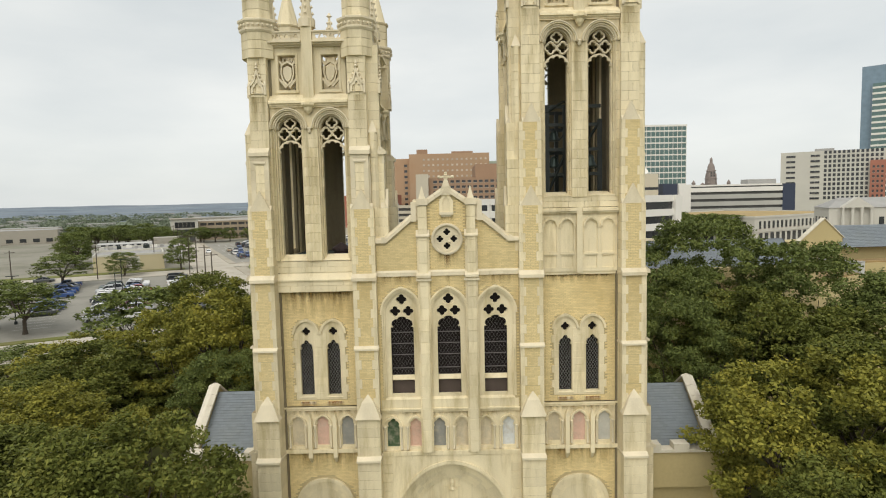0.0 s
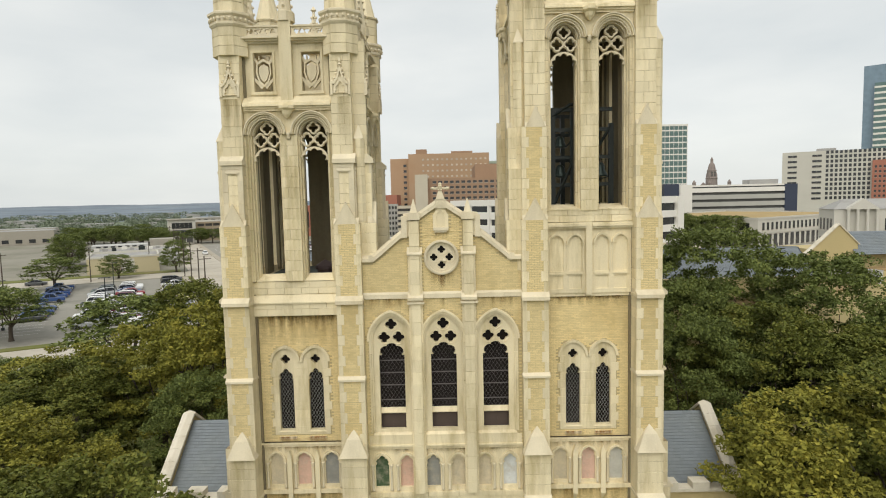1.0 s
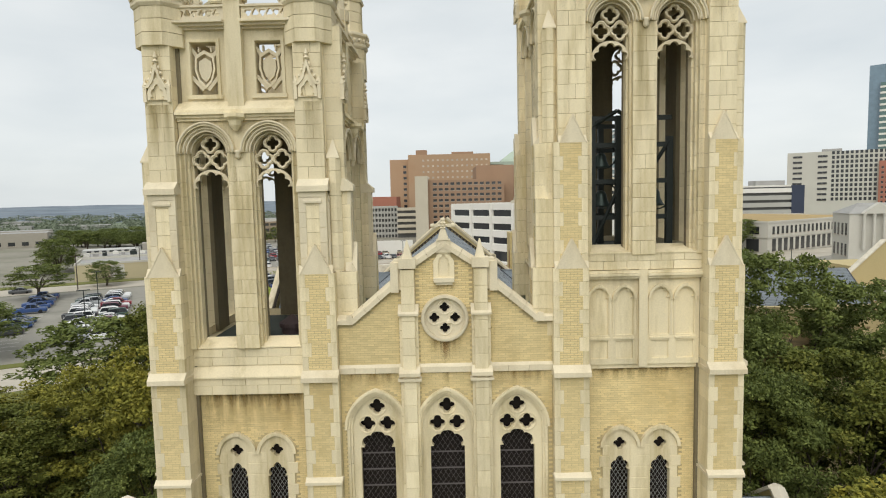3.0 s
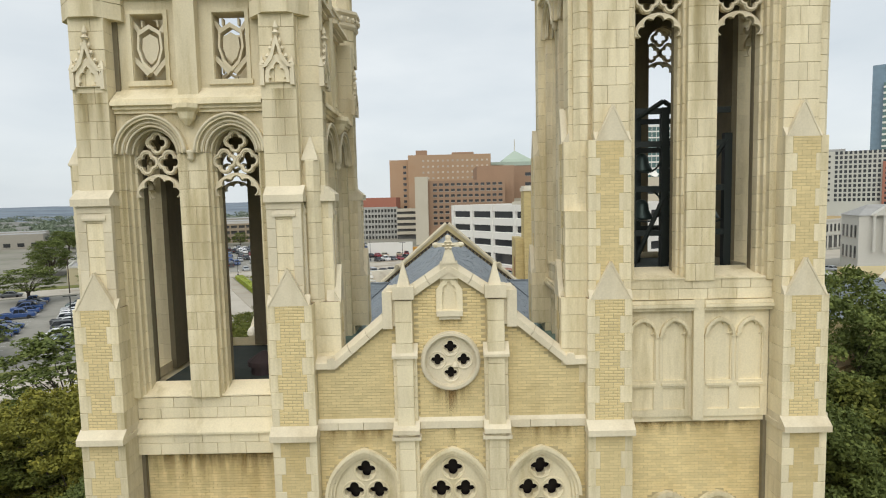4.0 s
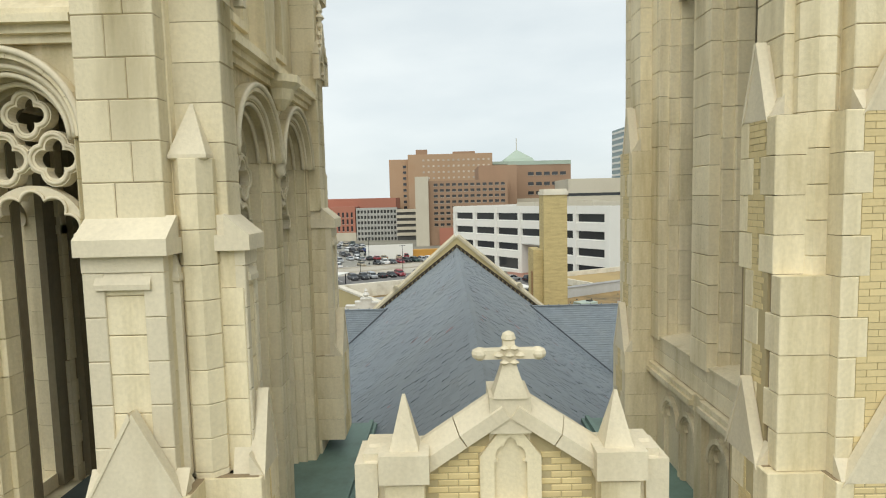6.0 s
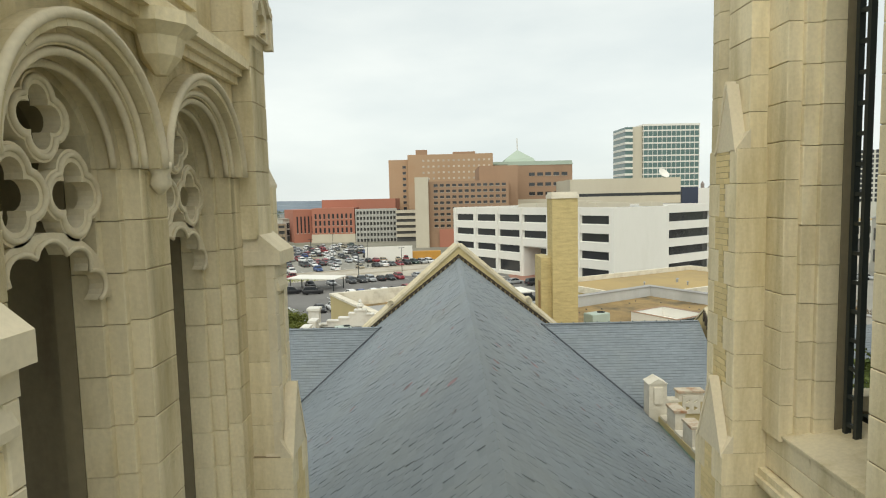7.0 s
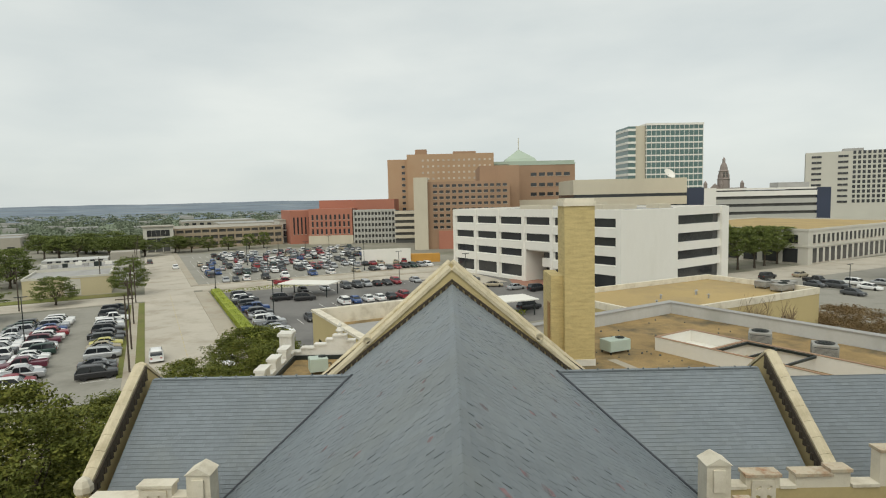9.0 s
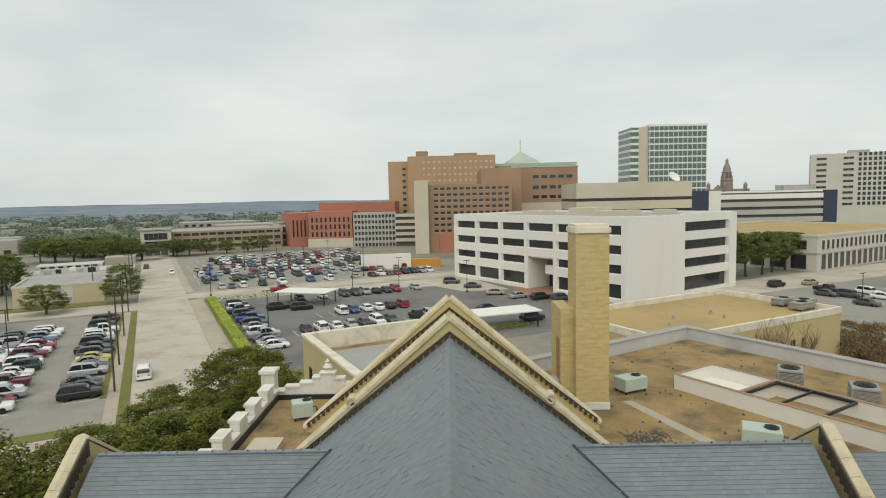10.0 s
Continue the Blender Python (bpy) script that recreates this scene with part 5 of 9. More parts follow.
for t_, top_ in ((tower_l, 15.1), (tower_r, 15.62)):
    stain(t_, -B0, B0, top_ - (0.45 if t_ is tower_l else 0.16), top_, 2.186, M_STAIN)
    stain(t_, -B0, B0, top_ - (1.6 if t_ is tower_l else 0.5), top_, 2.188, M_STAINPALE)
    for c_ in (-0.6, 0.6):
        stain(t_, c_ - 0.4, c_ + 0.4, 9.8, 10.13, 2.24, M_RUSTSTAIN)
    stain(t_, -B0, B0, 9.3, 9.7, 2.226, M_STAINPALE)
    stain(t_, -B0, B0, 6.6, 7.76, 2.186, M_STAINPALE)

# ---- nave, transepts and their roofs ----
RIDGE, PITCH = 18.47, 0.79        # nave ridge and slope
TRZ, TRY, TPITCH = 15.28, 52.6, 0.80   # transept ridge height, its line, and slope
nave = thing("church_nave", "long church nave with a steep grey-blue slate roof", "church nave", at=pose(0, 0, 0))


SLATES = []


def slates(buf, at, along, up, width, length, clip=None, size=0.26, expo=0.2, lift=0.011, keep=None):
    """Slates in courses on a slope: at is its foot, along and up unit vectors."""
    along, up = Vector(along), Vector(up)
    out = along.cross(up).normalized()
    if out.z < 0:
        out = -out
    rows, cols = int(length / expo), int(width / size)
    for r in range(rows):
        for c in range(-1, cols + 1):
            jit = rng.uniform(-0.012, 0.012) if lift < 0.02 else rng.uniform(-0.006, 0.006)
            gap = 0.004 if lift < 0.02 else 0.0015
            u0, u1 = (c + (r % 2) * 0.5) * size + gap, (c + 1 + (r % 2) * 0.5) * size - gap
            u0, u1 = max(u0, 0), min(u1, width)
            if u1 - u0 < 0.05:
                continue
            v0, v1 = r * expo + jit, r * expo + expo * 1.25
            mid = Vector(at) + along * (u0 + u1) / 2 + up * (v0 + v1) / 2
            if clip and not clip(mid):
                continue
            h = lift + ((rng.random() ** 6) * 0.024 if lift < 0.02 else 0.0)
            tilt = rng.uniform(-0.004, 0.004) * (1 if lift < 0.02 else 0.0)
            p = [Vector(at) + along * a + up * v + out * k for a, v, k in ((u0, v0, h + tilt), (u1, v0, h - tilt), (u1, v1, 0.004), (u0, v1, 0.004), (u0, v0, 0.0), (u1, v0, 0.0))]
            own = keep is not None and keep(mid)
            one = Buf() if own else buf
            one.add([tuple(q) for q in p], [(0, 1, 2, 3), (4, 5, 1, 0), (4, 0, 3), (5, 2, 1)])
            if own:
                SLATES.append(one)


EAVE = 8.1
L = math.hypot(1, PITCH)
deck, sl = Buf(), Buf()
NY0, NY1 = 25.75, 55.1
for s in (-1, 1):
    foot_z = RIDGE - PITCH * EAVE
    p = [(0, NY0, RIDGE - 0.03), (s * 2.7, NY0, RIDGE - 2.7 * PITCH - 0.03), (s * 2.7, 31, RIDGE - 2.7 * PITCH - 0.03), (0, 31, RIDGE - 0.03)]
    deck.add(p + [(x, y, z - 0.25) for x, y, z in p], [(0, 1, 2, 3), (7, 6, 5, 4), (0, 4, 5, 1)])
    p = [(0, 30.5, RIDGE - 0.03), (s * EAVE, 30.5, foot_z - 0.03), (s * EAVE, NY1, foot_z - 0.03), (0, NY1, RIDGE - 0.03)]
    deck.add(p + [(x, y, z - 0.25) for x, y, z in p], [(0, 1, 2, 3), (7, 6, 5, 4), (0, 4, 5, 1), (2, 6, 7, 3), (1, 5, 6, 2)])

    def nave_clip(q):
        if q.y < 31.0 and abs(q.x) > 2.6:
            return False
        return not (q.z < TRZ - TPITCH * abs(q.y - TRY) - 0.05)
    slates(sl, (s * EAVE, NY0, foot_z), (0, 1, 0), (-s / L, 0, PITCH / L), NY1 - NY0, EAVE * L, nave_clip, keep=lambda q: len(SLATES) < 300 and abs(q.x) < 1.3 and 35.5 < q.y < 41.5)
part("roof_deck", deck, M_SLATEUNDER, nave)
part("slate_roof", sl, M_SLATE, nave, "grey-blue roof slates with a few raised edges")["kind"] = "stuff"
ridge_b = Buf()
for i in range(98):
    y = NY0 + 0.3 * i
    for s in (-1, 1):
        ridge_b.add([(0, y + 0.004, RIDGE + 0.035), (0, y + 0.296, RIDGE + 0.035), (s * 0.15, y + 0.296, RIDGE + 0.035 - 0.15 * PITCH), (s * 0.15, y + 0.004, RIDGE + 0.035 - 0.15 * PITCH)], [(0, 1, 2, 3)])
part("ridge_slate", ridge_b, M_SLATE, nave, "paler mitred ridge slates")["kind"] = "stuff"
marks = Buf()
r_m = random.Random(4)
for i in range(120):
    s, y, d = r_m.choice((-1, 1)), r_m.uniform(32, 54), r_m.uniform(0.3, 5.5)
    size = r_m.choice((0.06, 0.09, 0.12, 0.16))
    x = s * d
    z = RIDGE - PITCH * d + 0.022
    q = [(x + s * a * size * k / L, y + b * size * k, z - a * size * k * PITCH / L) for a, b, k in [(math.cos(j * 0.785), math.sin(j * 0.785), r_m.uniform(0.6, 1.2)) for j in range(8)]]
    marks.add(q, [tuple(range(8))])
part("paint_mark", marks, M_REDMARK, nave, "faded red survey paint spots")["kind"] = "stuff"
walls = Buf()
for s in (-1, 1):
    x0, x1 = sorted((s * 8.15, s * 8.65))
    walls.box(x0, x1, 30.5, 47.6, 0, 12.35)
walls.box(-8.2, 8.2, 30.5, 47.0, 0, 11.6)
part("side_wall", walls, M_TAN, nave, "buff brick side walls")
gut = Buf()
for s in (-1, 1):
    x0, x1 = sorted((s * 7.75, s * 8.2))
    gut.box(x0, x1, 30.5, 48.6, 11.9, 12.1)
    x0, x1 = sorted((s * 2.1, s * 3.9))
    gut.box(x0, x1, 25.62, 31.4, 16.7, 16.9)
    x0, x1 = sorted((s * 2.16, s * 2.24))
    gut.box(x0, x1, 25.62, 31.3, 16.9, 17.0)
part("gutter", gut, M_COPPER, nave, "green copper lined gutters")["kind"] = "stuff"
for s in (-1, 1):
    x0, x1 = sorted((s * 8.2, s * 8.6))
    for i in range(10):
        y = 31.2 + i * 1.62
        mer, cap_b, low_b = Buf(), Buf(), Buf()
        mer.box(x0, x1, y, y + 0.85, 12.35, 13.1)
        cap_b.box(x0 - 0.05, x1 + 0.05, y - 0.04, y + 0.89, 13.1, 13.2)
        low_b.box(x0 - 0.04, x1 + 0.04, y + 0.9, y + 1.58, 12.35, 12.45)
        merlon = part("merlon", mer, M_COPING, nave)
        part("cap", cap_b, M_RUST if s > 0 else M_COPING, merlon, "rust-streaked metal cap" if s > 0 else "")
        part("parapet_coping", low_b, M_COPING, nave)

# back gable with its two coped walls
back = Buf()
cop = Buf()
for y0, top in ((55.1, 19.12), (63.0, 18.55)):
    half = 7.6
    out = [(-half, 5.0), (half, 5.0), (half, top - half * 0.875), (0, top), (-half, top - half * 0.875)]
    back.plate(out, [], -(y0 + 0.55), -y0)
    coping_run(nave, None, [(-half, top - half * 0.875), (0, top)], -(y0 + 0.62), -(y0 - 0.08), 0.24, M_GABLECOPE)
    coping_run(nave, None, [(0, top), (half, top - half * 0.875)], -(y0 + 0.62), -(y0 - 0.08), 0.24, M_GABLECOPE)
    for s in (-1, 1):
        for i in range(30):
            u = s * (0.12 + i * 0.25)
            z = top - 0.53 - abs(u) * PITCH
            cop.block(u - 0.08, u + 0.08, -y0, -y0 + 0.12, z - 0.16, z + 0.06)
            cop.plate([(u - 0.128, z + 0.12 + s * 0.101), (u + 0.128, z + 0.12 - s * 0.101), (u + 0.128, z + 0.02 - s * 0.101), (u - 0.128, z + 0.02 + s * 0.101)], [], -y0 - 0.02, -y0 + 0.09)
for s in (-1, 1):
    boss = Buf()
    round_ = lambda r: [(s * 3.76 + r * math.cos(a * math.pi / 10), 16.08 + r * math.sin(a * math.pi / 10)) for a in range(20)]
    boss.plate(round_(0.19), [round_(0.13)], -55.5, -54.96)
    boss.plate(round_(0.13), [], -55.5, -55.02)
    part("coping_boss", boss, M_GABLECOPE, nave, "round stone boss on the gable coping")
part("back_gable", back, M_TAN, nave, "buff brick gable wall")
part("dentil_course", cop, M_DENTIL, nave, "near-black brown dentils under the gable coping")["kind"] = "stuff"
body = Buf()
body.plate([(-7.4, 0), (7.4, 0), (7.4, 11.5), (0, 18.0), (-7.4, 11.5)], [], -63.0, -55.6)
part("chancel_body", body, M_TAN, nave)


def transept(s):
    far = 12.0
    tr = thing("transept", "low church transept with slate roof and battlemented parapet", "church transept", at=pose(0, 0, 0))
    Lt = math.hypot(1, TPITCH)
    dk, st = Buf(), Buf()
    half = 4.0
    x0, x1 = 3.6, far if s < 0 else far
    for d in (-1, 1):
        p = [(s * x0, TRY, TRZ - 0.03), (s * x1, TRY, TRZ - 0.03), (s * x1, TRY + d * half, TRZ - 0.03 - half * TPITCH), (s * x0, TRY + d * half, TRZ - 0.03 - half * TPITCH)]
        dk.add(p + [(a, b, c - 0.2) for a, b, c in p], [(0, 1, 2, 3), (7, 6, 5, 4), (2, 6, 7, 3)])
        slates(st, (s * x0, TRY + d * half, TRZ - half * TPITCH), (s, 0, 0), (0, -d / Lt, TPITCH / Lt), x1 - x0, half * Lt, lambda q: q.z > RIDGE - PITCH * abs(q.x) - 0.02, 0.24, 0.155, 0.024)
    part("roof_deck", dk, M_SLATEUNDER, tr)
    part("slate_roof", st, M_SLATE, tr, "coursed grey-blue slates")["kind"] = "stuff"
    rb = Buf()
    for i in range(int((x1 - 4.1) / 0.3)):
        x = 4.15 + 0.3 * i
        rb.box(min(s * x, s * (x + 0.29)), max(s * x, s * (x + 0.29)), TRY - 0.1, TRY + 0.1, TRZ - 0.02, TRZ + 0.03)
        if i % 2:
            rb.box(min(s * x, s * (x + 0.05)), max(s * x, s * (x + 0.05)), TRY - 0.02, TRY + 0.02, TRZ + 0.03, TRZ + 0.09)
    part("ridge", rb, M_SLATE, tr)["kind"] = "stuff"
    for d in (-1, 1):
        va = Buf()
        p0, p1 = Vector((s * 4.06, TRY, TRZ + 0.02)), Vector((s * 8.09, TRY + d * 4.0, 12.1))
        side = (p1 - p0).cross(Vector((0, 0, 1))).normalized() * 0.05
        up_ = Vector((0, 0, 0.035))
        va.loft([[tuple(q - side), tuple(q + side), tuple(q + side + up_), tuple(q - side + up_)] for q in (p0, p1)])
        part("valley_gutter", va, M_SLATEUNDER, tr, "dark lead valley between the roofs")
    wl, cp = Buf(), Buf()
    a, b = sorted((s * 7.0, s * (far + 0.25)))
    wl.box(a, b, 47.6, 57.4, 0, 11.6)
    a, b = sorted((s * 8.45, s * (11.7 if s < 0 else 15.2)))
    wl.box(a, b, 47.6, 48.0, 11.6, 12.9)
    end = Matrix.Translation((s * (far + 0.25), 0, 0)) @ Matrix.Rotation(s * math.pi / 2, 4, "Z")
    g, gc = Buf(end), Buf(end)
    # the end gable, standing across the ridge
    k = s
    prof = [(k * (TRY - 4.6), 5.0), (k * (TRY + 4.6), 5.0), (k * (TRY + 4.6), 12.35), (k * TRY, 15.8), (k * (TRY - 4.6), 12.35)]
    g.plate(prof if s > 0 else [(u, z) for u, z in prof][::-1], [], 0.03, 0.39)
    coping_run(tr, end, [(k * (TRY - 4.0), 12.85), (k * TRY, 15.85)], 0.0, 0.42, 0.17, M_GABLECOPE)
    coping_run(tr, end, [(k * TRY, 15.85), (k * (TRY + 4.2), 12.75)], 0.0, 0.42, 0.17, M_GABLECOPE)
    for i in range(18):
        u = 0.15 + i * 0.22
        gc.block(k * (TRY - u) - 0.07, k * (TRY - u) + 0.07, -0.09, -0.002, 15.85 - u * 0.75 - 0.46, 15.85 - u * 0.75 - 0.2)
        gc.plate([(k * (TRY - u) - 0.11, 15.85 - u * 0.75 - k * 0.0825 - 0.32), (k * (TRY - u) + 0.11, 15.85 - u * 0.75 + k * 0.0825 - 0.32),
                  (k * (TRY - u) + 0.11, 15.85 - u * 0.75 + k * 0.0825 + 0.01), (k * (TRY - u) - 0.11, 15.85 - u * 0.75 - k * 0.0825 + 0.01)], [], -0.06, 0.0)
    part("dentil_course", gc, M_DENTIL, tr, "dark scalloped course under the coping")["kind"] = "stuff"
    gc = Buf(end)
    gc.poly(k * (TRY - 4.05), -0.2, [(0.18, 12.6), (0.3, 12.75), (0.3, 12.95), (0.2, 13.15), (0.05, 13.25)], 8)
    part("end_gable", g, M_TAN, tr)
    part("kneeler_stone", gc, M_COPING, tr)
    part("wall", wl, M_TAN, tr, "buff brick wall")
    # parapet: coping, merlons with carved panels, corner pier
    def ux(u0, u1):
        return sorted((s * u0, s * u1))
    runs = [(8.5, 9.05, 12.9, 13.0), (10.1, 10.6 if s > 0 else 11.7, 12.9, 13.0)] + ([(12.35, 13.2, 12.9, 13.0), (14.4, 15.2, 12.9, 13.0)] if s > 0 else [])
    for u0, u1, z0, z1 in runs:
        a, b = ux(u0, u1)
        cp = Buf()
        cp.box(a, b, 47.55, 48.05, z0, z1)
        part("parapet_coping", cp, M_COPING, tr)
    tops = [(9.05, 10.1, 13.28)] + ([(10.6, 11.7, 13.28)] if s > 0 else []) + ([(11.7, 12.3, 13.4), (13.2, 14.4, 14.0)] if s > 0 else [])
    for u0, u1, z in tops:
        a, b = ux(u0, u1)
        cp, tc = Buf(), Buf()
        cp.box(a, b, 47.6, 48.0, 12.9, z)
        tc.box(a - 0.04, b + 0.04, 47.54, 48.06, z, z + 0.1)
        part("cap", tc, M_RUST if s > 0 else M_COPING, part("merlon", cp, M_COPING, tr))
    cp = Buf()
    a, b = ux(7.75, 8.5)
    cp.box(a, b, 47.45, 48.1, 11.6, 13.75)
    cp.gable(a - 0.04, b + 0.04, -48.15, -47.4, 13.75, 13.98)
    cp.box((a + b) / 2 - 0.18, (a + b) / 2 + 0.18, 47.38, 47.45, 12.9, 13.6)
    part("corner_pier", cp, M_COPING, tr, "gabled stone corner pier")
    cp = Buf()
    a, b = ux(9.2, 9.95)
    cp.plate([(a, 12.4), (b, 12.4), (b, 13.2), (a, 13.2)], [foil((a + b) / 2 + q * 0.17, 12.8 + r * 0.17, 3, 0.05, 0.05, 0, 14) for q in (-1, 1) for r in (-1, 1)], -47.6, -47.54)
    part("carved_panel", cp, M_COPING, tr, "carved stone panel on a merlon")
    cp = Buf()
    a, b = ux(8.5, 11.7)
    cp.box(a, b, 47.52, 47.62, 11.75, 11.85)
    part("string_course", cp, M_COPING, tr)
    return tr


transept_l, transept_r = transept(-1), transept(1)
# the lower range that carries on past the transept's gable
rng_b = thing("church_range", "lower slate-roofed range beyond the transept gable", "church wing", at=pose(0, 0, 0))
rw, rs, rd = Buf(), Buf(), Buf()
rw.box(12.3, 30.0, 47.6, 57.4, 0, 11.4)
rw.box(15.2, 30.0, 47.6, 48.0, 11.4, 13.0)
part("wall", rw, M_TAN, rng_b)
for d in (-1, 1):
    Lt = math.hypot(1, TPITCH)
    p = [(12.4, TRY, 14.85), (30, TRY, 14.85), (30, TRY + d * 4, 14.85 - 3.2), (12.4, TRY + d * 4, 14.85 - 3.2)]
    rd.add(p + [(a, b, c - 0.2) for a, b, c in p], [(0, 1, 2, 3), (7, 6, 5, 4)])
    slates(rs, (12.45, TRY + d * 4, 14.88 - 3.2), (1, 0, 0), (0, -d / Lt, TPITCH / Lt), 17.4, 4 * Lt, None, 0.24, 0.155, 0.024)
part("roof_deck", rd, M_SLATEUNDER, rng_b)
part("slate_roof", rs, M_SLATE, rng_b)["kind"] = "stuff"


def porch_wing(s):
    """The low slate-roofed wing beside a tower's foot."""
    w = thing("porch_wing", "low slate-roofed wing with coped gable beside the tower", "church wing", group="porch wings", at=pose(0, 0, 0))
    a, b = sorted((s * 8.3, s * 12.3))
    wl, dk, st, cp = Buf(), Buf(), Buf(), Buf()
    wl.box(a, b, 26.6, 33.4, 0, 6.9)
    wl.box(a, b, 26.3, 26.7, 5.5, 7.2)
    Lt = math.hypot(1, 0.8)
    for d in (-1, 1):
        p = [(s * 8.2, 30, 9.25), (s * 12.1, 30, 9.25), (s * 12.1, 30 + d * 3.2, 6.69), (s * 8.2, 30 + d * 3.2, 6.69)]
        dk.add(p + [(x, y, z - 0.2) for x, y, z in p], [(0, 1, 2, 3), (7, 6, 5, 4)])
        slates(st, (s * 8.2, 30 + d * 3.2, 6.72), (s, 0, 0), (0, -d / Lt, 0.8 / Lt), 3.9, 3.2 * Lt, None, 0.24, 0.155, 0.024)
    m = Matrix.Translation((s * 12.1, 0, 0)) @ Matrix.Rotation(s * math.pi / 2, 4, "Z")
    g = Buf(m)
    prof = [(s * 26.4, 0.0), (s * 33.6, 0.0), (s * 33.6, 7.0), (s * 30, 9.6), (s * 26.4, 7.0)]
    g.plate(prof if s > 0 else prof[::-1], [], 0.0, 0.4)
    coping_run(w, m, [(s * 26.4, 6.95), (s * 30, 9.55)], -0.08, 0.46, 0.2, M_COPING)
    coping_run(w, m, [(s * 30, 9.55), (s * 33.6, 6.95)], -0.08, 0.46, 0.2, M_COPING)
    cp.box(a, b, 26.2, 26.75, 7.2, 7.32)
    for i in range(3):
        u0, u1 = sorted((s * (8.9 + i * 1.3), s * (9.6 + i * 1.3)))
        mer = Buf()
        mer.box(u0, u1, 26.2, 26.75, 7.32, 7.6)
        part("merlon", mer, M_COPING, w)
    part("wall", wl, M_TAN, w)
    part("end_gable", g, M_TAN, w)
    part("parapet", cp, M_COPING, w)
    part("roof_deck", dk, M_SLATEUNDER, w)
    part("slate_roof", st, M_SLATE, w)["kind"] = "stuff"


for s_ in (-1, 1):
    porch_wing(s_)

# ---- ground ----
gb = Buf()
gb.add([(-4800, -4800, -0.02), (4800, -4800, -0.02), (4800, 4800, -0.02), (-4800, 4800, -0.02)], [(0, 1, 2, 3)])
tagged(part("ground", gb, M_LAND), "flat distant plain of scrub and pale lots", "ground", kind="structure")

# ---- streets and lots, laid on the street grid ----
GA = radians(27.2)
GN, GS = Vector((math.cos(GA), math.sin(GA), 0)), Vector((-math.sin(GA), math.cos(GA), 0))


GRID = Matrix(((GN.x, GS.x, 0, 0), (GN.y, GS.y, 0, 0), (0, 0, 1, 0), (0, 0, 0, 1)))


def sheet(name, corners, z, material, label, category):
    b = Buf(GRID)
    b.add([(n, s, z) for n, s in corners], [tuple(range(len(corners)))])
    return tagged(part(name, b, material), label, category, kind="structure")


def rect(n0, n1, s0, s1):
    return [(n0, s0), (n1, s0), (n1, s1), (n0, s1)]


sheet("town_ground", rect(-320, 420, -60, 520), 0.0, M_TOWN, "patchwork of worn lots, yards and dry grass", "ground")
sheet("lawn", rect(-40, 60, 0, 112), 0.012, M_GRASS, "dry winter lawn round the church", "lawn")
sheet("lot_west", rect(-34, 11.0, 102.5, 176), 0.03, M_LOT, "bleached pale asphalt car park", "car park")
sheet("lot_middle", rect(29, 100, 112, 188), 0.03, M_ASPHALT, "worn grey asphalt car park", "car park")
sheet("lot_north", rect(25.5, 100, 199, 310), 0.03, M_LOT, "large worn asphalt car park", "car park")
sheet("lot_east", rect(120, 220, 60, 128), 0.03, M_LOT, "asphalt car park", "car park")
sheet("road", rect(12.2, 23.4, 60, 330), 0.036, M_CONCRETE, "pale concrete street with patched repairs", "road")
sheet("road_cross", rect(-320, 12.2, 178, 190), 0.04, M_CONCRETE, "pale concrete cross street", "road")
sheet("road_side", rect(23.4, 140, 189.5, 198.0), 0.04, M_CONCRETE, "pale concrete side street", "road")
sheet("drive", [(28.9, 180.6), (62, 179.8), (84, 172), (86, 160), (97.5, 156), (99.9, 186.6), (28.9, 186.6)], 0.036, M_CONCRETE, "pale concrete drive beside the lot", "road")
sheet("road_east", rect(128, 330, 118, 134), 0.04, M_CONCRETE, "pale concrete street", "road")
sheet("road_front", rect(-320, 12.2, 88, 100), 0.04, M_CONCRETE, "pale concrete street before the lot", "road")
sheet("plaza", [(95.2, 149.4), (98.4, 142.3), (105.7, 147.5), (107.2, 160.5), (100.1, 159.4)], 0.045, M_PLAZA, "red brick paved forecourt", "plaza")


def kerbed(name, n0, n1, s0, s1, material, label, category, h=0.14):
    b = Buf(GRID)
    b.box(n0, n1, s0, s1, -0.02, h)
    return tagged(part(name, b, material), label, category, kind="structure")


kerbed("pavement", 23.4, 26.6, 100, 186, M_PAVE, "pale concrete pavement with a kerb", "pavement")
kerbed("pavement", 23.4, 25.4, 199, 320, M_PAVE, "pale concrete pavement with a kerb", "pavement")
kerbed("pavement", 25.4, 120, 186.6, 189.4, M_PAVE, "pale concrete pavement with a kerb", "pavement")
kerbed("pavement", 25.4, 120, 198.0, 200.2, M_PAVE, "pale concrete pavement with a kerb", "pavement")
kerbed("verge", 11.0, 12.2, 104, 176, M_GRASS, "narrow grass verge with a kerb", "verge", 0.12)
kerbed("verge", 8.9, 9.6, 112, 174, M_GRASS, "narrow grass strip beside the lot", "verge", 0.16)
kerbed("pavement", 9.6, 11.0, 100, 176, M_PAVE, "pale concrete pavement", "pavement", 0.13)
kerbed("verge", -60, -4, 100.2, 102.3, M_GRASS, "grass verge before the lot", "verge", 0.12)
kerbed("verge", -40, 10, 191, 196.5, M_GRASS, "grass verge along the tan building", "verge", 0.12)
lines = Buf(GRID)
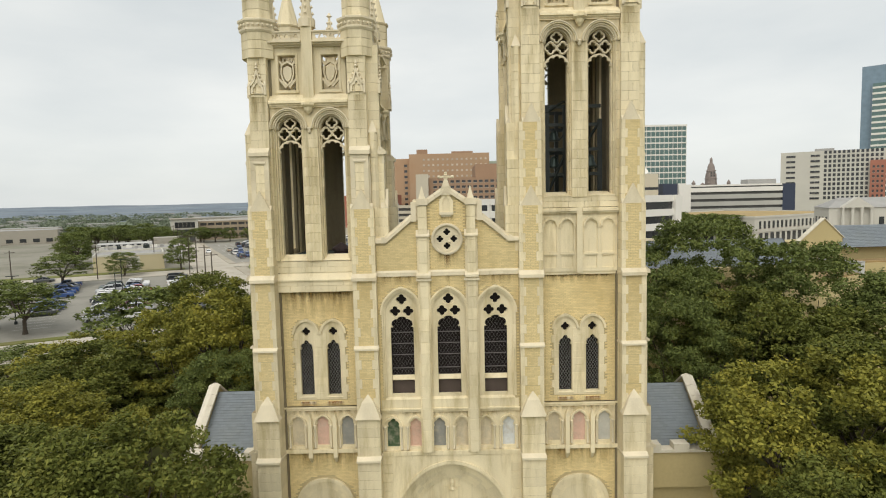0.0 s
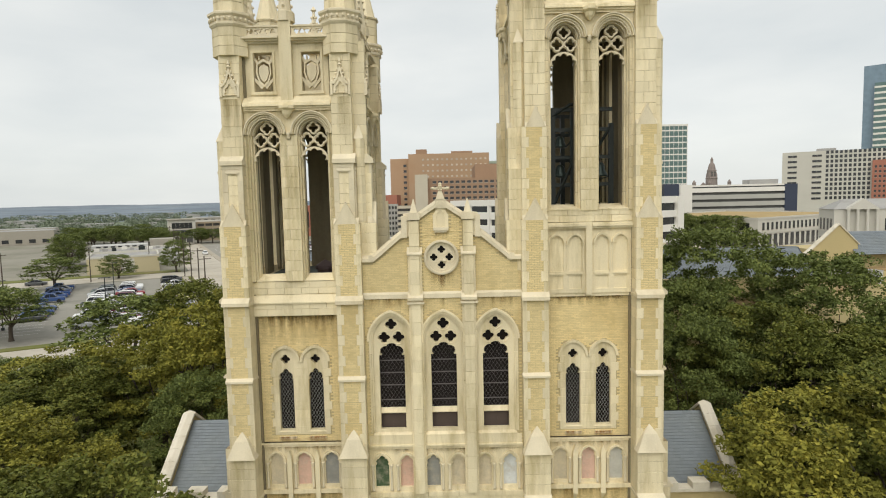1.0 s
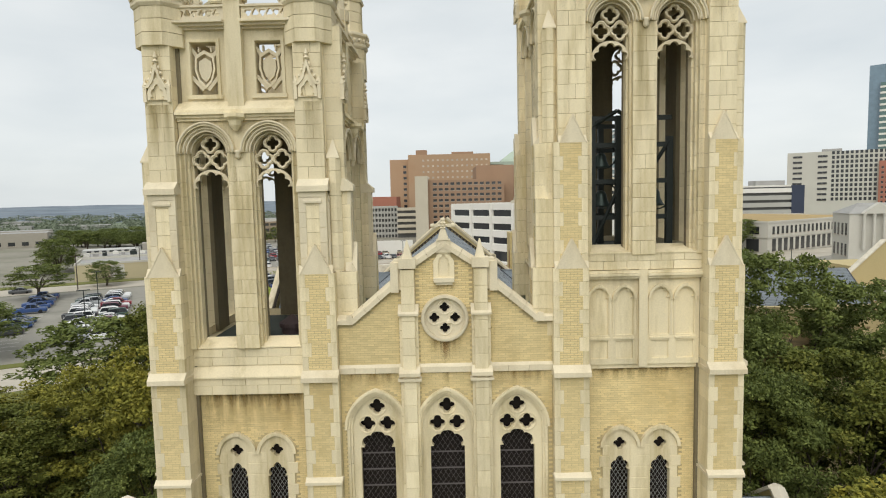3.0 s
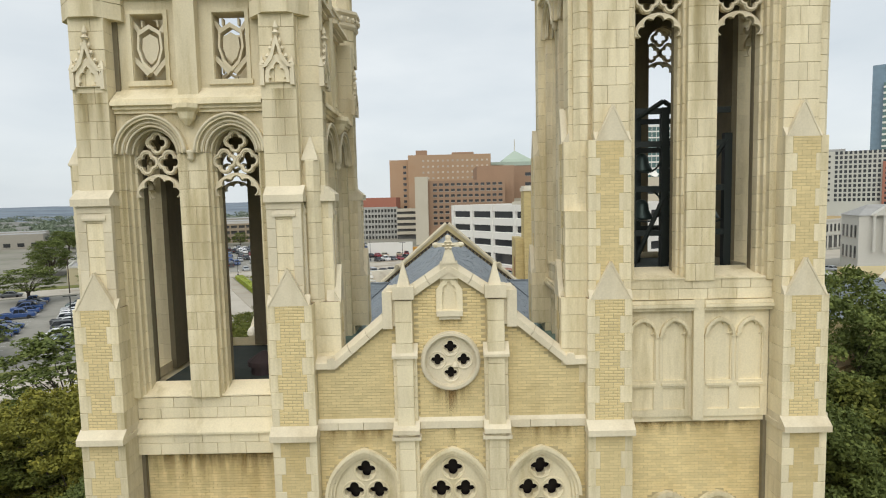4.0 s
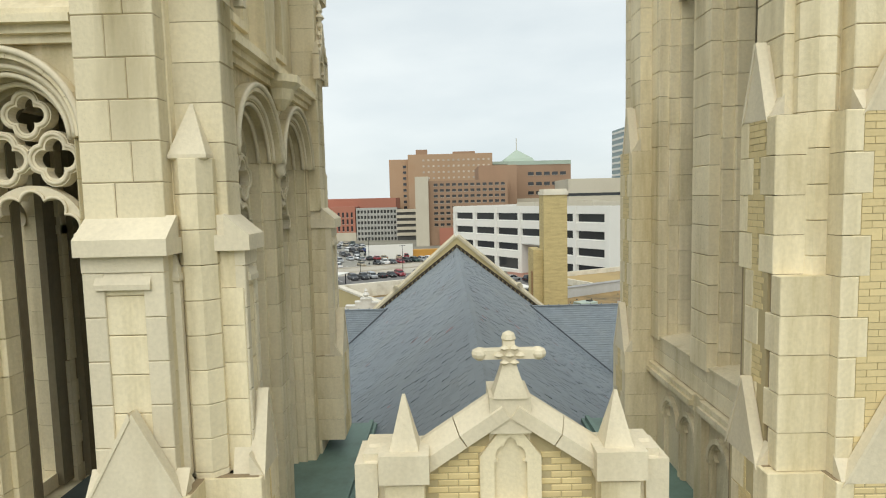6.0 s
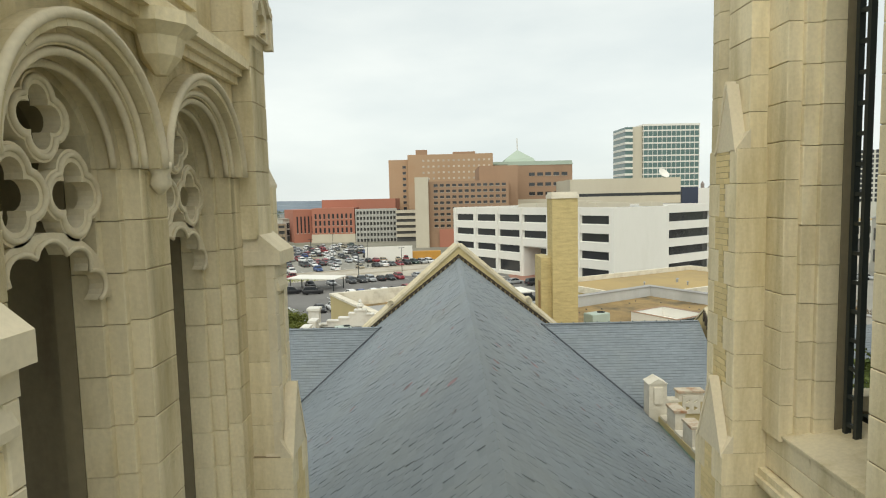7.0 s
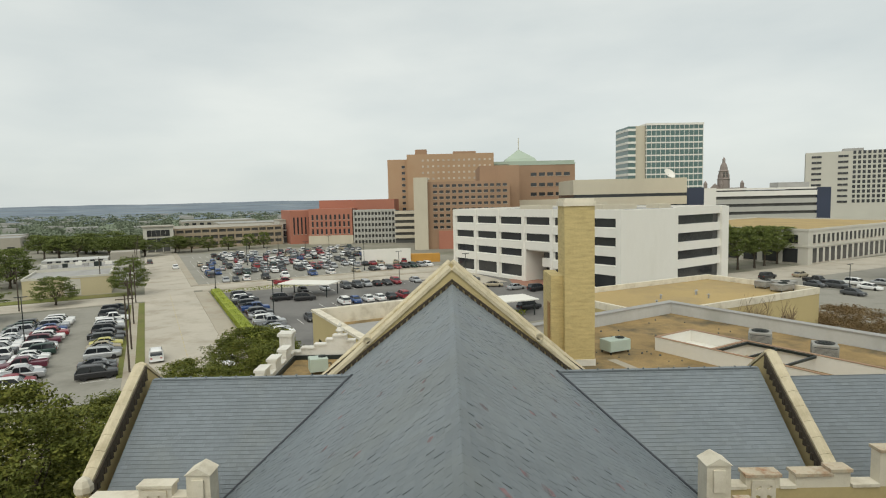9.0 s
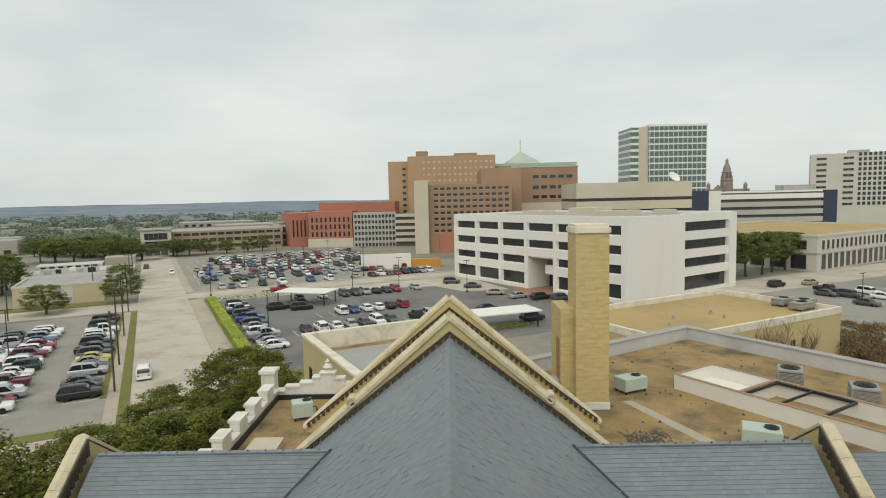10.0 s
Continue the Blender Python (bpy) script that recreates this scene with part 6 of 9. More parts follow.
for n0, n1, s0, s1, step in ((4.9, 8.6, 112, 172, 2.75), (-4.8, -0.2, 111, 164, 2.75), (-9.8, -5.2, 111, 164, 2.75), (-19.5, -14.5, 112, 172, 2.75), (30, 35, 128, 176, 2.75)):
    k = s0
    while k < s1:
        lines.box(n0, n1, k, k + 0.12, 0.031, 0.034)
        k += step
for s0, s1, n0, n1 in ((132.5, 137.5, 38, 68), (146.5, 151.5, 46, 68), (168, 173, 46, 80), (199.8, 204.6, 28, 98), (215, 224.6, 28, 98), (232, 241.6, 28, 98), (250, 259.6, 28, 98), (267, 276.6, 28, 98), (284, 293.6, 30, 98)):
    k = n0
    while k < n1:
        lines.box(k, k + 0.12, s0, s1, 0.031, 0.034)
        k += 2.75
tagged(part("lot_markings", lines, M_LINE), "faded white parking bay lines", "road marking", kind="structure")
yl = Buf(GRID)
for k in range(28):
    yl.box(17.7, 17.85, 104 + k * 3.0, 106.2 + k * 3.0, 0.037, 0.041)
tagged(part("road_marking", yl, M_YELLOW), "worn yellow centre line", "road marking", kind="structure")


# ---- buildings ----
def block(thing_ob, name, m, w, d, z0, z1, material, label=""):
    b = Buf(m)
    b.box(0, w, 0, d, z0, z1)
    return part(name, b, material, thing_ob, label)


def pane_mesh(name, w, h, material, frame_material=None, depth=0.12):
    b = Buf()
    b.box(-w / 2, w / 2, -depth, 0.0, 0, h)
    me = bpy.data.meshes.new(name)
    me.from_pydata(b.v, [], b.f)
    me.materials.append(material)
    return me


def windows(parent, m, face, us, zs, w, h, material, name="window", inset=0.02):
    """A grid of window units on one face of a block: face is (origin, angle in degrees, along which u runs)."""
    (ox, oy), ang = face
    fm = m @ pose(ox, oy, 0, 0, 0, ang)
    me = pane_mesh(name, w, h, material)
    sill = pane_mesh("sill", w + 0.3, 0.18, M_SILL, depth=0.3)
    for z in zs:
        for u in us:
            ob = new(name, me)
            ob.parent = parent
            ob.matrix_basis = fm @ Matrix.Translation((u, -inset + 0.08, z))
    if len(us) * len(zs) < 140:
        for z in zs:
            for u in us:
                so = new("sill", sill)
                so.parent = parent
                so.matrix_basis = fm @ Matrix.Translation((u, 0.1, z - 0.18))


def steps(a, b, n):
    return [a + (b - a) * (i + 0.5) / n for i in range(n)]


def parapet(parent, m, w, d, z, h, t, material, name="parapet"):
    b = Buf(m)
    b.box(0, w, 0, t, z, z + h)
    b.box(0, w, d - t, d, z, z + h)
    b.box(0, t, t, d - t, z, z + h)
    b.box(w - t, w, t, d - t, z, z + h)
    return part(name, b, material, parent)


# white office block
om = pose(37.7, 158.6, 0, 0, 0, 34.5)
office = thing("office_building", "white concrete office block with dark ribbon windows", "office building", at=om)
I4 = Matrix()
OW, OD, OH = 41.0, 63.5, 18.4
E0, E1 = 21.2, 31.4            # the entrance recess, two storeys high
for x0, x1, y0, y1, z0, z1 in ((0.6, OW - 0.9, 0.7, OD - 0.9, 8.4, OH - 0.6), (0.6, OW - 0.9, 0.7, E0, 0, 8.4), (0.6, OW - 0.9, E1, OD - 0.9, 0, 8.4), (7.5, OW - 0.9, E0, E1, 0, 8.4)):
    core_o = Buf()
    core_o.box(x0, x1, y0, y1, z0, z1)
    part("glazed_core", core_o, M_OFFICEGLASS, office, "dark tinted glazing behind the bands")
for i in range(5):
    z = i * 4.25 - 0.1
    z1 = min(z + 2.05, OH) if i < 4 else OH + 0.5
    if i == 0:
        z1 = 0.8
    runs_ = [(0, 0.9, 0, E0), (0, 0.9, E1, OD)] if i < 2 else [(0, 0.9, 0, OD)]
    for x0, x1, y0, y1 in runs_ + [(20, OW, 0, 0.9), (0, OW, OD - 0.9, OD), (OW - 0.9, OW, 0, OD)]:
        band = Buf()
        band.box(x0, x1, y0, y1, max(z, 0), z1)
        # the sloping sill that throws water off each band
        if x1 == 0.9 and i < 4:
            band.add([(0.0, y0, z1), (0.9, y0, z1), (0.9, y0, z1 + 0.35), (0.0, y1, z1), (0.9, y1, z1), (0.9, y1, z1 + 0.35)], [(0, 1, 2), (3, 5, 4), (0, 2, 5, 3), (1, 4, 5, 2), (0, 3, 4, 1)])
        part("spandrel", band, M_WHITE, office)
for i in range(7):
    pb = Buf()
    y = i * (OD - 0.9) / 6
    pb.box(-0.22, 0.9, y, y + 0.9, 0, OH + 0.3)
    for q in (-1, 1):
        yy = y + 0.45 + q * 0.45
        pb.add([(0.0, yy, 0), (0.62, yy, 0), (0.62, yy + q * 0.3, 0), (0.0, yy, OH), (0.62, yy, OH), (0.62, yy + q * 0.3, OH)], [(0, 1, 2), (3, 5, 4), (0, 2, 5, 3), (1, 4, 5, 2), (0, 3, 4, 1)])
    part("pier", pb, M_WHITE, office)
for a_, b_, c_, d_ in ((-0.5, 10.5, -0.5, 0.4), (10.5, 20.2, -0.35, 0.3), (OW - 2.6, OW + 0.3, -0.6, 0.3)):
    solid = Buf()
    solid.box(a_, b_, c_, 1.0, 0, OH + d_)
    part("stair_tower", solid, M_WHITE, office, "plain white stair tower wall")
roof_o = Buf()
roof_o.box(0.4, OW - 0.4, 0.4, OD - 0.4, OH - 0.6, OH)
part("roof", roof_o, M_GREYROOF, office)
for x, y, w_, d_, h_ in ((8, 12, 6, 5, 1.3), (17, 16, 9, 4, 1.1), (24, 30, 7, 10, 1.6), (9, 35, 5, 8, 1.2), (30, 12, 5, 4, 1.0)):
    b = Buf()
    b.box(x, x + w_, y, y + d_, OH, OH + h_)
    b.box(x + 0.3, x + w_ - 0.3, y + 0.3, y + d_ - 0.3, OH + h_, OH + h_ + 0.15)
    part("roof_plant", b, M_CREAM, office, "boxy rooftop plant")
for x0, x1, y0, y1, z0, z1 in ((0.0, 7.5, E1 - 0.5, E1, 0, 8.4), (0.0, 7.5, E0, E0 + 0.5, 0, 8.4), (7.0, 7.48, E0 + 0.5, E1 - 0.5, 3.2, 8.4), (0.9, 7.0, E0 + 0.5, E1 - 0.5, 8.0, 8.39), (1.5, 2.2, E0 + 0.5, E0 + 5.0, 4.15, 6.4)):
    recess = Buf()
    recess.box(x0, x1, y0, y1, z0, z1)
    part("entrance_recess", recess, M_WHITE, office, "white walls of the deep entrance")
pane_o = Buf()
pane_o.box(2.1, 2.3, E0 + 0.5, E0 + 5.0, 6.4, 8.0)
part("entrance_glass", pane_o, M_OFFICEGLASS, office)

# brick hospital group
hosp = thing("hospital_tower", "orange brick hospital tower with small white-framed windows", "hospital", at=pose(0, 0, 0))
block(hosp, "wall", pose(-23.6, 384, 0), 51.8, 30, 0, 48.7, M_ORANGEBRICK)
block(hosp, "side_wing", pose(-35.6, 388, 0), 13.0, 22, 0, 46.1, M_ORANGEBRICK)
for x, w_, z in ((-19, 7, 52.2), (4, 14, 50.6)):
    block(hosp, "lift_housing", pose(x, 392, 0), w_, 8, 48.6, z, M_BROWNBRICK)
windows(hosp, pose(-23.6, 384, 0), ((0, 0), 0), steps(8, 51, 14), [z * 3.6 + 1.4 for z in range(5, 13)], 1.2, 1.0, M_PALEWIN)
windows(hosp, pose(-35.6, 388, 0), ((0, 0), 0), [9.5], [z * 3.6 + 1.2 for z in range(3, 12)], 2.0, 1.6, M_OFFICEGLASS)
low = thing("hospital_wing", "dark brown brick hospital wing with rows of windows", "hospital", at=pose(0, 0, 0))
block(low, "wall", pose(-8.7, 290, 0), 36.2, 40, 0, 29.6, M_BROWNBRICK)
block(low, "upper_wall", pose(15, 300, 0), 18, 40, 0, 36.6, M_BROWNBRICK)
block(low, "stair_tower", pose(-14.6, 287, 0), 6.0, 12, 0, 31.5, M_CREAM, "plain cream stair tower")
windows(low, pose(-8.7, 290, 0), ((0, 0), 0), steps(2.0, 35.5, 12), [z * 2.6 + 1.2 for z in range(3, 11)], 1.8, 1.15, M_OFFICEGLASS)
block(low, "ground_storey", pose(-4, 288.5, 0), 30, 3, 0, 8.0, M_REDBRICK)
br = thing("brick_block", "brown brick block over cream lower storeys", "hospital", at=pose(0, 0, 0))
block(br, "wall", pose(31.8, 330, 0), 33.0, 40, 20.5, 38.0, M_BROWNBRICK)
block(br, "lower_wall", pose(31.8, 330, 0), 33.0, 40, 0, 20.5, M_CREAM)
windows(br, pose(31.8, 330, 0), ((0, 0), 0), steps(10, 31, 5), [14.6, 22.5, 27.3, 32.5], 3.0, 1.7, M_OFFICEGLASS)
parapet(br, pose(31.6, 329.8, 0), 33.4, 40.4, 38.0, 0.8, 0.6, M_GREENROOF)
gr = thing("copper_roofed_block", "building with a pale green copper roof and spire", "building", at=pose(0, 0, 0))
block(gr, "wall", pose(30, 400, 0), 49, 30, 0, 42.5, M_CREAM)
g2 = Buf()
g2.box(29.5, 79.5, 399.5, 431, 42.5, 44.2)
g2.loft([[(37, 404, 44.2), (57, 404, 44.2), (57, 424, 44.2), (37, 424, 44.2)], [(38, 405, 46.2), (56, 405, 46.2), (56, 423, 46.2), (38, 423, 46.2)], [(46.2, 413, 52.3), (46.8, 413, 52.3), (46.8, 413.6, 52.3), (46.2, 413.6, 52.3)]])
part("copper_roof", g2, M_GREENROOF, gr, "pale green copper roof")
g3 = Buf()
g3.tube([(46.5, 413.3, 52), (46.5, 413.3, 60)], 0.25, 6)
part("spire", g3, M_CREAM, gr)
rd_ = thing("red_brick_building", "red brick building with tall arched windows", "building", at=pose(0, 0, 0))
block(rd_, "wall", pose(-72, 335, 0), 22.5, 40, 0, 18.2, M_REDBRICK)
block(rd_, "west_wing", pose(-82.6, 338, 0, 0, 0, 24), 18, 30, 0, 17.6, M_REDBRICK)
block(rd_, "upper_wall", pose(-70, 352, 0), 41, 30, 0, 22.6, M_REDBRICK)
block(rd_, "plinth", pose(-72.4, 334.6, 0), 23.2, 2, 0, 4.4, M_CREAM)
windows(rd_, pose(-72, 335, 0), ((0, 0), 0), steps(0.8, 21.8, 9), [5.2, 9.0, 12.6], 1.0, 2.6, M_OFFICEGLASS)
windows(rd_, pose(-82.6, 338, 0, 0, 0, 24), ((0, 0), 0), [2, 4, 6, 8, 10], [5.0], 0.8, 9.0, M_OFFICEGLASS)
gar = thing("parking_garage", "open concrete multi-storey car park", "parking garage", at=pose(0, 0, 0))
# Solid core, coloured dark for the shade between the floors
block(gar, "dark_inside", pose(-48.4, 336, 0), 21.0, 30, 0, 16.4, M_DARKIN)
for i in range(6):
    b = Buf()
    b.box(-48.9, -27.0, 335, 336.2, 1.6 + i * 2.9, 2.9 + i * 2.9)
    part("parapet_beam", b, M_CONC2, gar)
for i in range(13):
    b = Buf()
    b.box(-48.9 + i * 1.77, -48.3 + i * 1.77, 334.7, 336.0, 0, 17.0)
    part("column", b, M_CONC2, gar)
gar2 = thing("parking_garage", "banded concrete multi-storey car park", "parking garage", at=pose(0, 0, 0))
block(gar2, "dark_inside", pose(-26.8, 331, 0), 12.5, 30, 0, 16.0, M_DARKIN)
for i in range(5):
    b = Buf()
    b.box(-27, -14.2, 330, 331.2, 2.4 + i * 3.1, 4.0 + i * 3.1)
    part("parapet_beam", b, M_CREAM, gar2)
cr = thing("cream_building", "low cream building with dark window strips and roof dish", "building", at=pose(0, 0, 0))
for z0, z1, mm in ((0, 16.5, M_CREAM), (16.5, 18.0, M_OFFICEGLASS), (18.0, 21.2, M_CREAM), (21.2, 22.4, M_OFFICEGLASS), (22.4, 28.2, M_CREAM)):
    block(cr, "window_strip" if mm is M_OFFICEGLASS else "wall_band", pose(49, 260, 0) if mm is M_CREAM else pose(49.2, 260.3, 0), 44 if mm is M_CREAM else 43.6, 30, z0, z1, mm)
dish = Buf()
dish.poly(0, 0, [(0.1, 0.0), (1.0, 0.12), (1.9, 0.55), (2.4, 1.0), (2.36, 1.02), (1.85, 0.62), (0.95, 0.2), (0.05, 0.1)], 20)
d_ = part("satellite_dish", dish, M_WHITE, cr, "white satellite dish", smooth=True)
d_.matrix_basis = pose(86.5, 262, 29.4, 50, 0, 25)
dl = Buf()
dl.tube([(86.5, 262.4, 28.2), (86.5, 262, 29.6)], 0.18, 6)
part("dish_mast", dl, M_GREYROOF, cr)
nv = thing("navy_block", "dark navy clad block", "building", at=pose(0, 0, 0))
block(nv, "wall", pose(109.5, 300, 0), 7.5, 20, 0, 24.5, M_NAVY)
lg = thing("banded_garage", "long white and grey banded car park", "parking garage", at=pose(0, 0, 0))
block(lg, "end_wall", pose(129.2, 329, 0), 6.5, 30, 0, 24.3, M_WHITE)
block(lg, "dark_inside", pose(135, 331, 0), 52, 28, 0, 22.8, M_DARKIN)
for i in range(4):
    b = Buf()
    b.box(134.8, 187, 330, 331.5, 8.2 + i * 3.9, 10.6 + i * 3.9)
    part("parapet_beam", b, M_CONC2 if i < 3 else M_WHITE, lg)
block(lg, "roof_band", pose(134.8, 330.2, 0), 52, 28, 23.0, 23.9, M_WHITE)
block(lg, "navy_end", pose(187, 330, 0), 7, 28, 0, 23.7, M_NAVY)
block(lg, "roof_plant", pose(170, 335, 0), 16, 8, 23.9, 26.5, M_GREYROOF)
gt = thing("glass_tower", "white-banded green glass office tower", "office tower", at=pose(157, 480, 0, 0, 0, 3))
block(gt, "glazed_core", pose(-5.7, 0.3, 0), 43.4, 30, 0, 74, M_GREENGLASS)
for i in range(15):
    b = Buf()
    z = 3 + i * 4.75
    b.box(-6, 38, 0, 31, z, z + 1.05)
    part("floor_band", b, M_WHITE, gt)
block(gt, "top_storey", pose(-6.2, -0.2, 0), 44.4, 31.4, 73.5, 75.0, M_WHITE)
for i in range(13):
    b = Buf()
    b.box(-6 + i * 3.62, -5.72 + i * 3.62, -0.15, 0.2, 0, 74)
    part("mullion", b, M_WHITE, gt)
block(gt, "lift_core", pose(-14, 2, 0), 8.2, 27, 0, 73.2, M_CREAM)
block(gt, "side_wing", pose(-19.5, 1, 0), 5.6, 28, 0, 73.0, M_GREENGLASS)
for i in range(15):
    b = Buf()
    b.box(-19.8, -13.8, 0.6, 28, 3 + i * 4.75, 4.7 + i * 4.75)
    part("floor_band", b, M_WHITE, gt)
ch = thing("courthouse", "red stone courthouse with a domed clock tower", "courthouse", at=pose(312, 700, 0))
cb = Buf()
cb.box(-26, 24, -4, 30, 0, 27)
cb.plate([(-16, 27), (-6, 27), (-11, 32)], [], 2, 4)
for x in (-22, -4, 19):
    cb.poly(x, -4, [(2.0, 26), (2.0, 31), (2.3, 31.4), (0.2, 35)], 6)
part("wall", cb, M_REDSTONE, ch)
ct_ = Buf()
ct_.poly(0, 0, [(6.6, 24), (6.3, 36), (6.9, 36.4), (6.9, 37), (5.2, 37.6), (4.9, 45), (5.5, 45.4), (5.5, 46), (4.3, 46.5), (3.9, 50), (3.0, 53), (1.7, 55), (1.5, 58), (1.8, 58.3), (0.2, 61.5)], 8)
for a in range(4):
    x, y = 5.2 * math.cos(a * math.pi / 2 + 0.785), 5.2 * math.sin(a * math.pi / 2 + 0.785)
    ct_.poly(x, y, [(1.2, 36), (1.2, 41), (0.1, 44)], 6)
part("clock_tower", ct_, M_REDSTONE, ch)
# Dark boxes painted as the shade inside the belfry openings
cw_ = Buf()
for z in (39, 42):
    for a in (-1, 1):
        cw_.box(a * 1.6 - 0.7, a * 1.6 + 0.7, -5.1, -4.4, z, z + 2.2)
part("belfry_opening", cw_, M_DARKIN, ch)["kind"] = "stuff"
ro = thing("office_tower", "pale stone office block with a dark window grid", "office tower", at=pose(253, 450, 0, 0, 0, -30))
block(ro, "wall", pose(0, 0, 0), 64, 30, 0, 48.2, M_STONEPALE)
windows(ro, I4, ((0, 0), 0), [5.0, 8.0], [13 + z * 3.9 for z in range(9)], 2.9, 1.5, M_OFFICEGLASS)
windows(ro, I4, ((0, 0), 0), [20.5, 23.5], [13 + z * 3.9 for z in range(9)], 2.9, 1.5, M_OFFICEGLASS)
windows(ro, I4, ((0, 0), 0), steps(27, 63, 13), [13 + z * 3.3 for z in range(11)], 1.7, 2.2, M_OFFICEGLASS)
block(ro, "roof_plant", pose(22, 8, 0), 12, 10, 48.2, 50.4, M_GREYROOF)
rb_ = thing("red_block", "narrow dark red brick block", "building", at=pose(299, 420, 0, 0, 0, -35))
block(rb_, "wall", pose(0, 0, 0), 9, 16, 0, 40, M_REDBRICK)
windows(rb_, I4, ((0, 0), 0), [2, 4.5, 7], [4 + z * 3.4 for z in range(10)], 1.3, 1.6, M_OFFICEGLASS)
tg = thing("skyscraper", "tall blue-green glass skyscraper", "skyscraper", at=pose(346, 500, 0, 0, 0, -40))
block(tg, "slab", pose(0, 4, 0), 60, 30, 0, 121, M_BLUEGLASS)
block(tg, "glazed_front", pose(8, 0, 0), 60, 30, 0, 106, M_GREENGLASS)
for i in range(22):
    b = Buf()
    b.box(7.8, 68, -0.3, 1, 3 + i * 4.7, 4.6 + i * 4.7)
    part("floor_band", b, M_WHITE, tg)
# arcaded cream building by the oaks
ar = thing("arcaded_building", "cream two-storey building with large windows and flat tan roof", "building", at=pose(105.9, 203.4, 0, 0, 0, 32))
block(ar, "wall", pose(0, 0, 0), 75, 60, 0, 10.2, M_STONEPALE)
block(ar, "roof", pose(0.8, 0.8, 0), 73.4, 58.4, 10.2, 10.35, M_TANROOF, "flat tan roof")
parapet(ar, pose(-0.2, -0.2, 0), 75.4, 60.4, 10.1, 0.7, 0.6, M_STONEPALE)
windows(ar, I4, ((0, 0), 0), steps(2, 74, 20), [0.6], 2.2, 4.3, M_OFFICEGLASS)
windows(ar, I4, ((0, 0), 0), steps(2, 74, 26), [6.4], 1.3, 2.6, M_OFFICEGLASS)
windows(ar, I4, ((0, 60), -90), steps(2, 58, 9), [0.6], 4.4, 4.2, M_OFFICEGLASS)
windows(ar, I4, ((0, 60), -90), steps(2, 58, 9), [6.4], 4.4, 2.6, M_OFFICEGLASS)
pb_ = Buf()
pb_.box(-0.3, 75.3, -0.3, 0.2, 5.3, 5.9)
pb_.box(-0.3, 0.2, 0, 60.3, 5.3, 5.9)
part("string_course", pb_, M_STONEPALE, ar)
pr = thing("classical_pavilion", "pale classical pavilion with pediment and grey roof", "building", at=pose(106.5, 165, 0, 0, 0, -15))
block(pr, "wall", pose(0, 0, 0), 24, 12, 0, 14.3, M_STONEPALE)
pp = Buf()
pp.plate([(2.5, 14.3), (10.5, 14.3), (6.5, 17.2)], [], -1, 1.3)
part("pediment", pp, M_STONEPALE, pr)
pg = Buf()
pg.loft([[(-0.3, -0.3, 14.3), (24.3, -0.3, 14.3), (24.3, 12.3, 14.3), (-0.3, 12.3, 14.3)], [(4, 5.8, 17.0), (20, 5.8, 17.0), (20, 6.2, 17.0), (4, 6.2, 17.0)]])
part("roof", pg, M_GREYROOF, pr, "grey hipped roof")
for i in range(4):
    b = Buf()
    b.poly(3.1 + i * 2.27, -1.0, [(0.42, 5), (0.36, 13.6), (0.5, 14.3)], 10)
    part("column", b, M_STONEPALE, pr)
windows(pr, I4, ((0, 12), -90), [2.0, 4.6, 7.4, 10.0], [3.0, 8.5], 1.2, 3.2, M_OFFICEGLASS)
windows(pr, I4, ((0, 0), 0), [12.7, 15.1, 17.5, 19.9, 22.3], [3.0, 8.5], 1.2, 3.2, M_OFFICEGLASS)

# tan brick annexe behind the church: flat gravel roofs on the street grid
annex = thing("parish_hall", "tan brick hall with brown gravel flat roof and white parapet", "hall", at=pose(0, 0, 0))
gA = pose(19.7, 82.2, 0, 0, 0, 32)
ab, ap_, rf = Buf(gA), Buf(gA), Buf(gA)
ab.box(-22, 0, -34, 0, 0, 11.4)
ab.box(0, 0.35, -34, 0.35, 0, 11.4)
rf.box(-21.9, -0.4, -33.9, -0.4, 11.4, 11.55)
ap_.box(-22, 0.3, -0.35, 0.3, 11.4, 12.45)
ap_.box(-0.35, 0.3, -34, -0.35, 11.4, 12.45)
part("wall", ab, M_TAN, annex)
part("gravel_roof", rf, M_ROOFGRAVEL, annex, "brown ponded gravel roof")
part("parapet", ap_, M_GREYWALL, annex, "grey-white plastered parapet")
strip_ = Buf()
strip_.loft([[(x, y, z) for x, y in ((10.0, 67.2), (10.6, 67.3)) for z in (11.551, 11.562)], [(x, y, z) for x, y in ((12.2, 61.0), (12.9, 61.2)) for z in (11.551, 11.562)]])
strip_.f = [(0, 2, 3, 1), (4, 5, 7, 6), (0, 1, 5, 4), (2, 6, 7, 3), (1, 3, 7, 5), (0, 4, 6, 2)]
part("walkway_strip", strip_, M_PAVE, annex, "pale worn walkway strip across the gravel")
r_d = random.Random(41)
litter = Buf()
for _ in range(150):
    x, y = 9.6 + r_d.gauss(0, 0.55), 61.6 + r_d.gauss(0, 0.5)
    a_, l_ = r_d.uniform(0, 3.14), r_d.uniform(0.08, 0.3)
    litter.tube([(x, y, 11.57), (x + l_ * math.cos(a_), y + l_ * math.sin(a_), 11.58 + r_d.uniform(0, 0.12))], 0.025, 4)
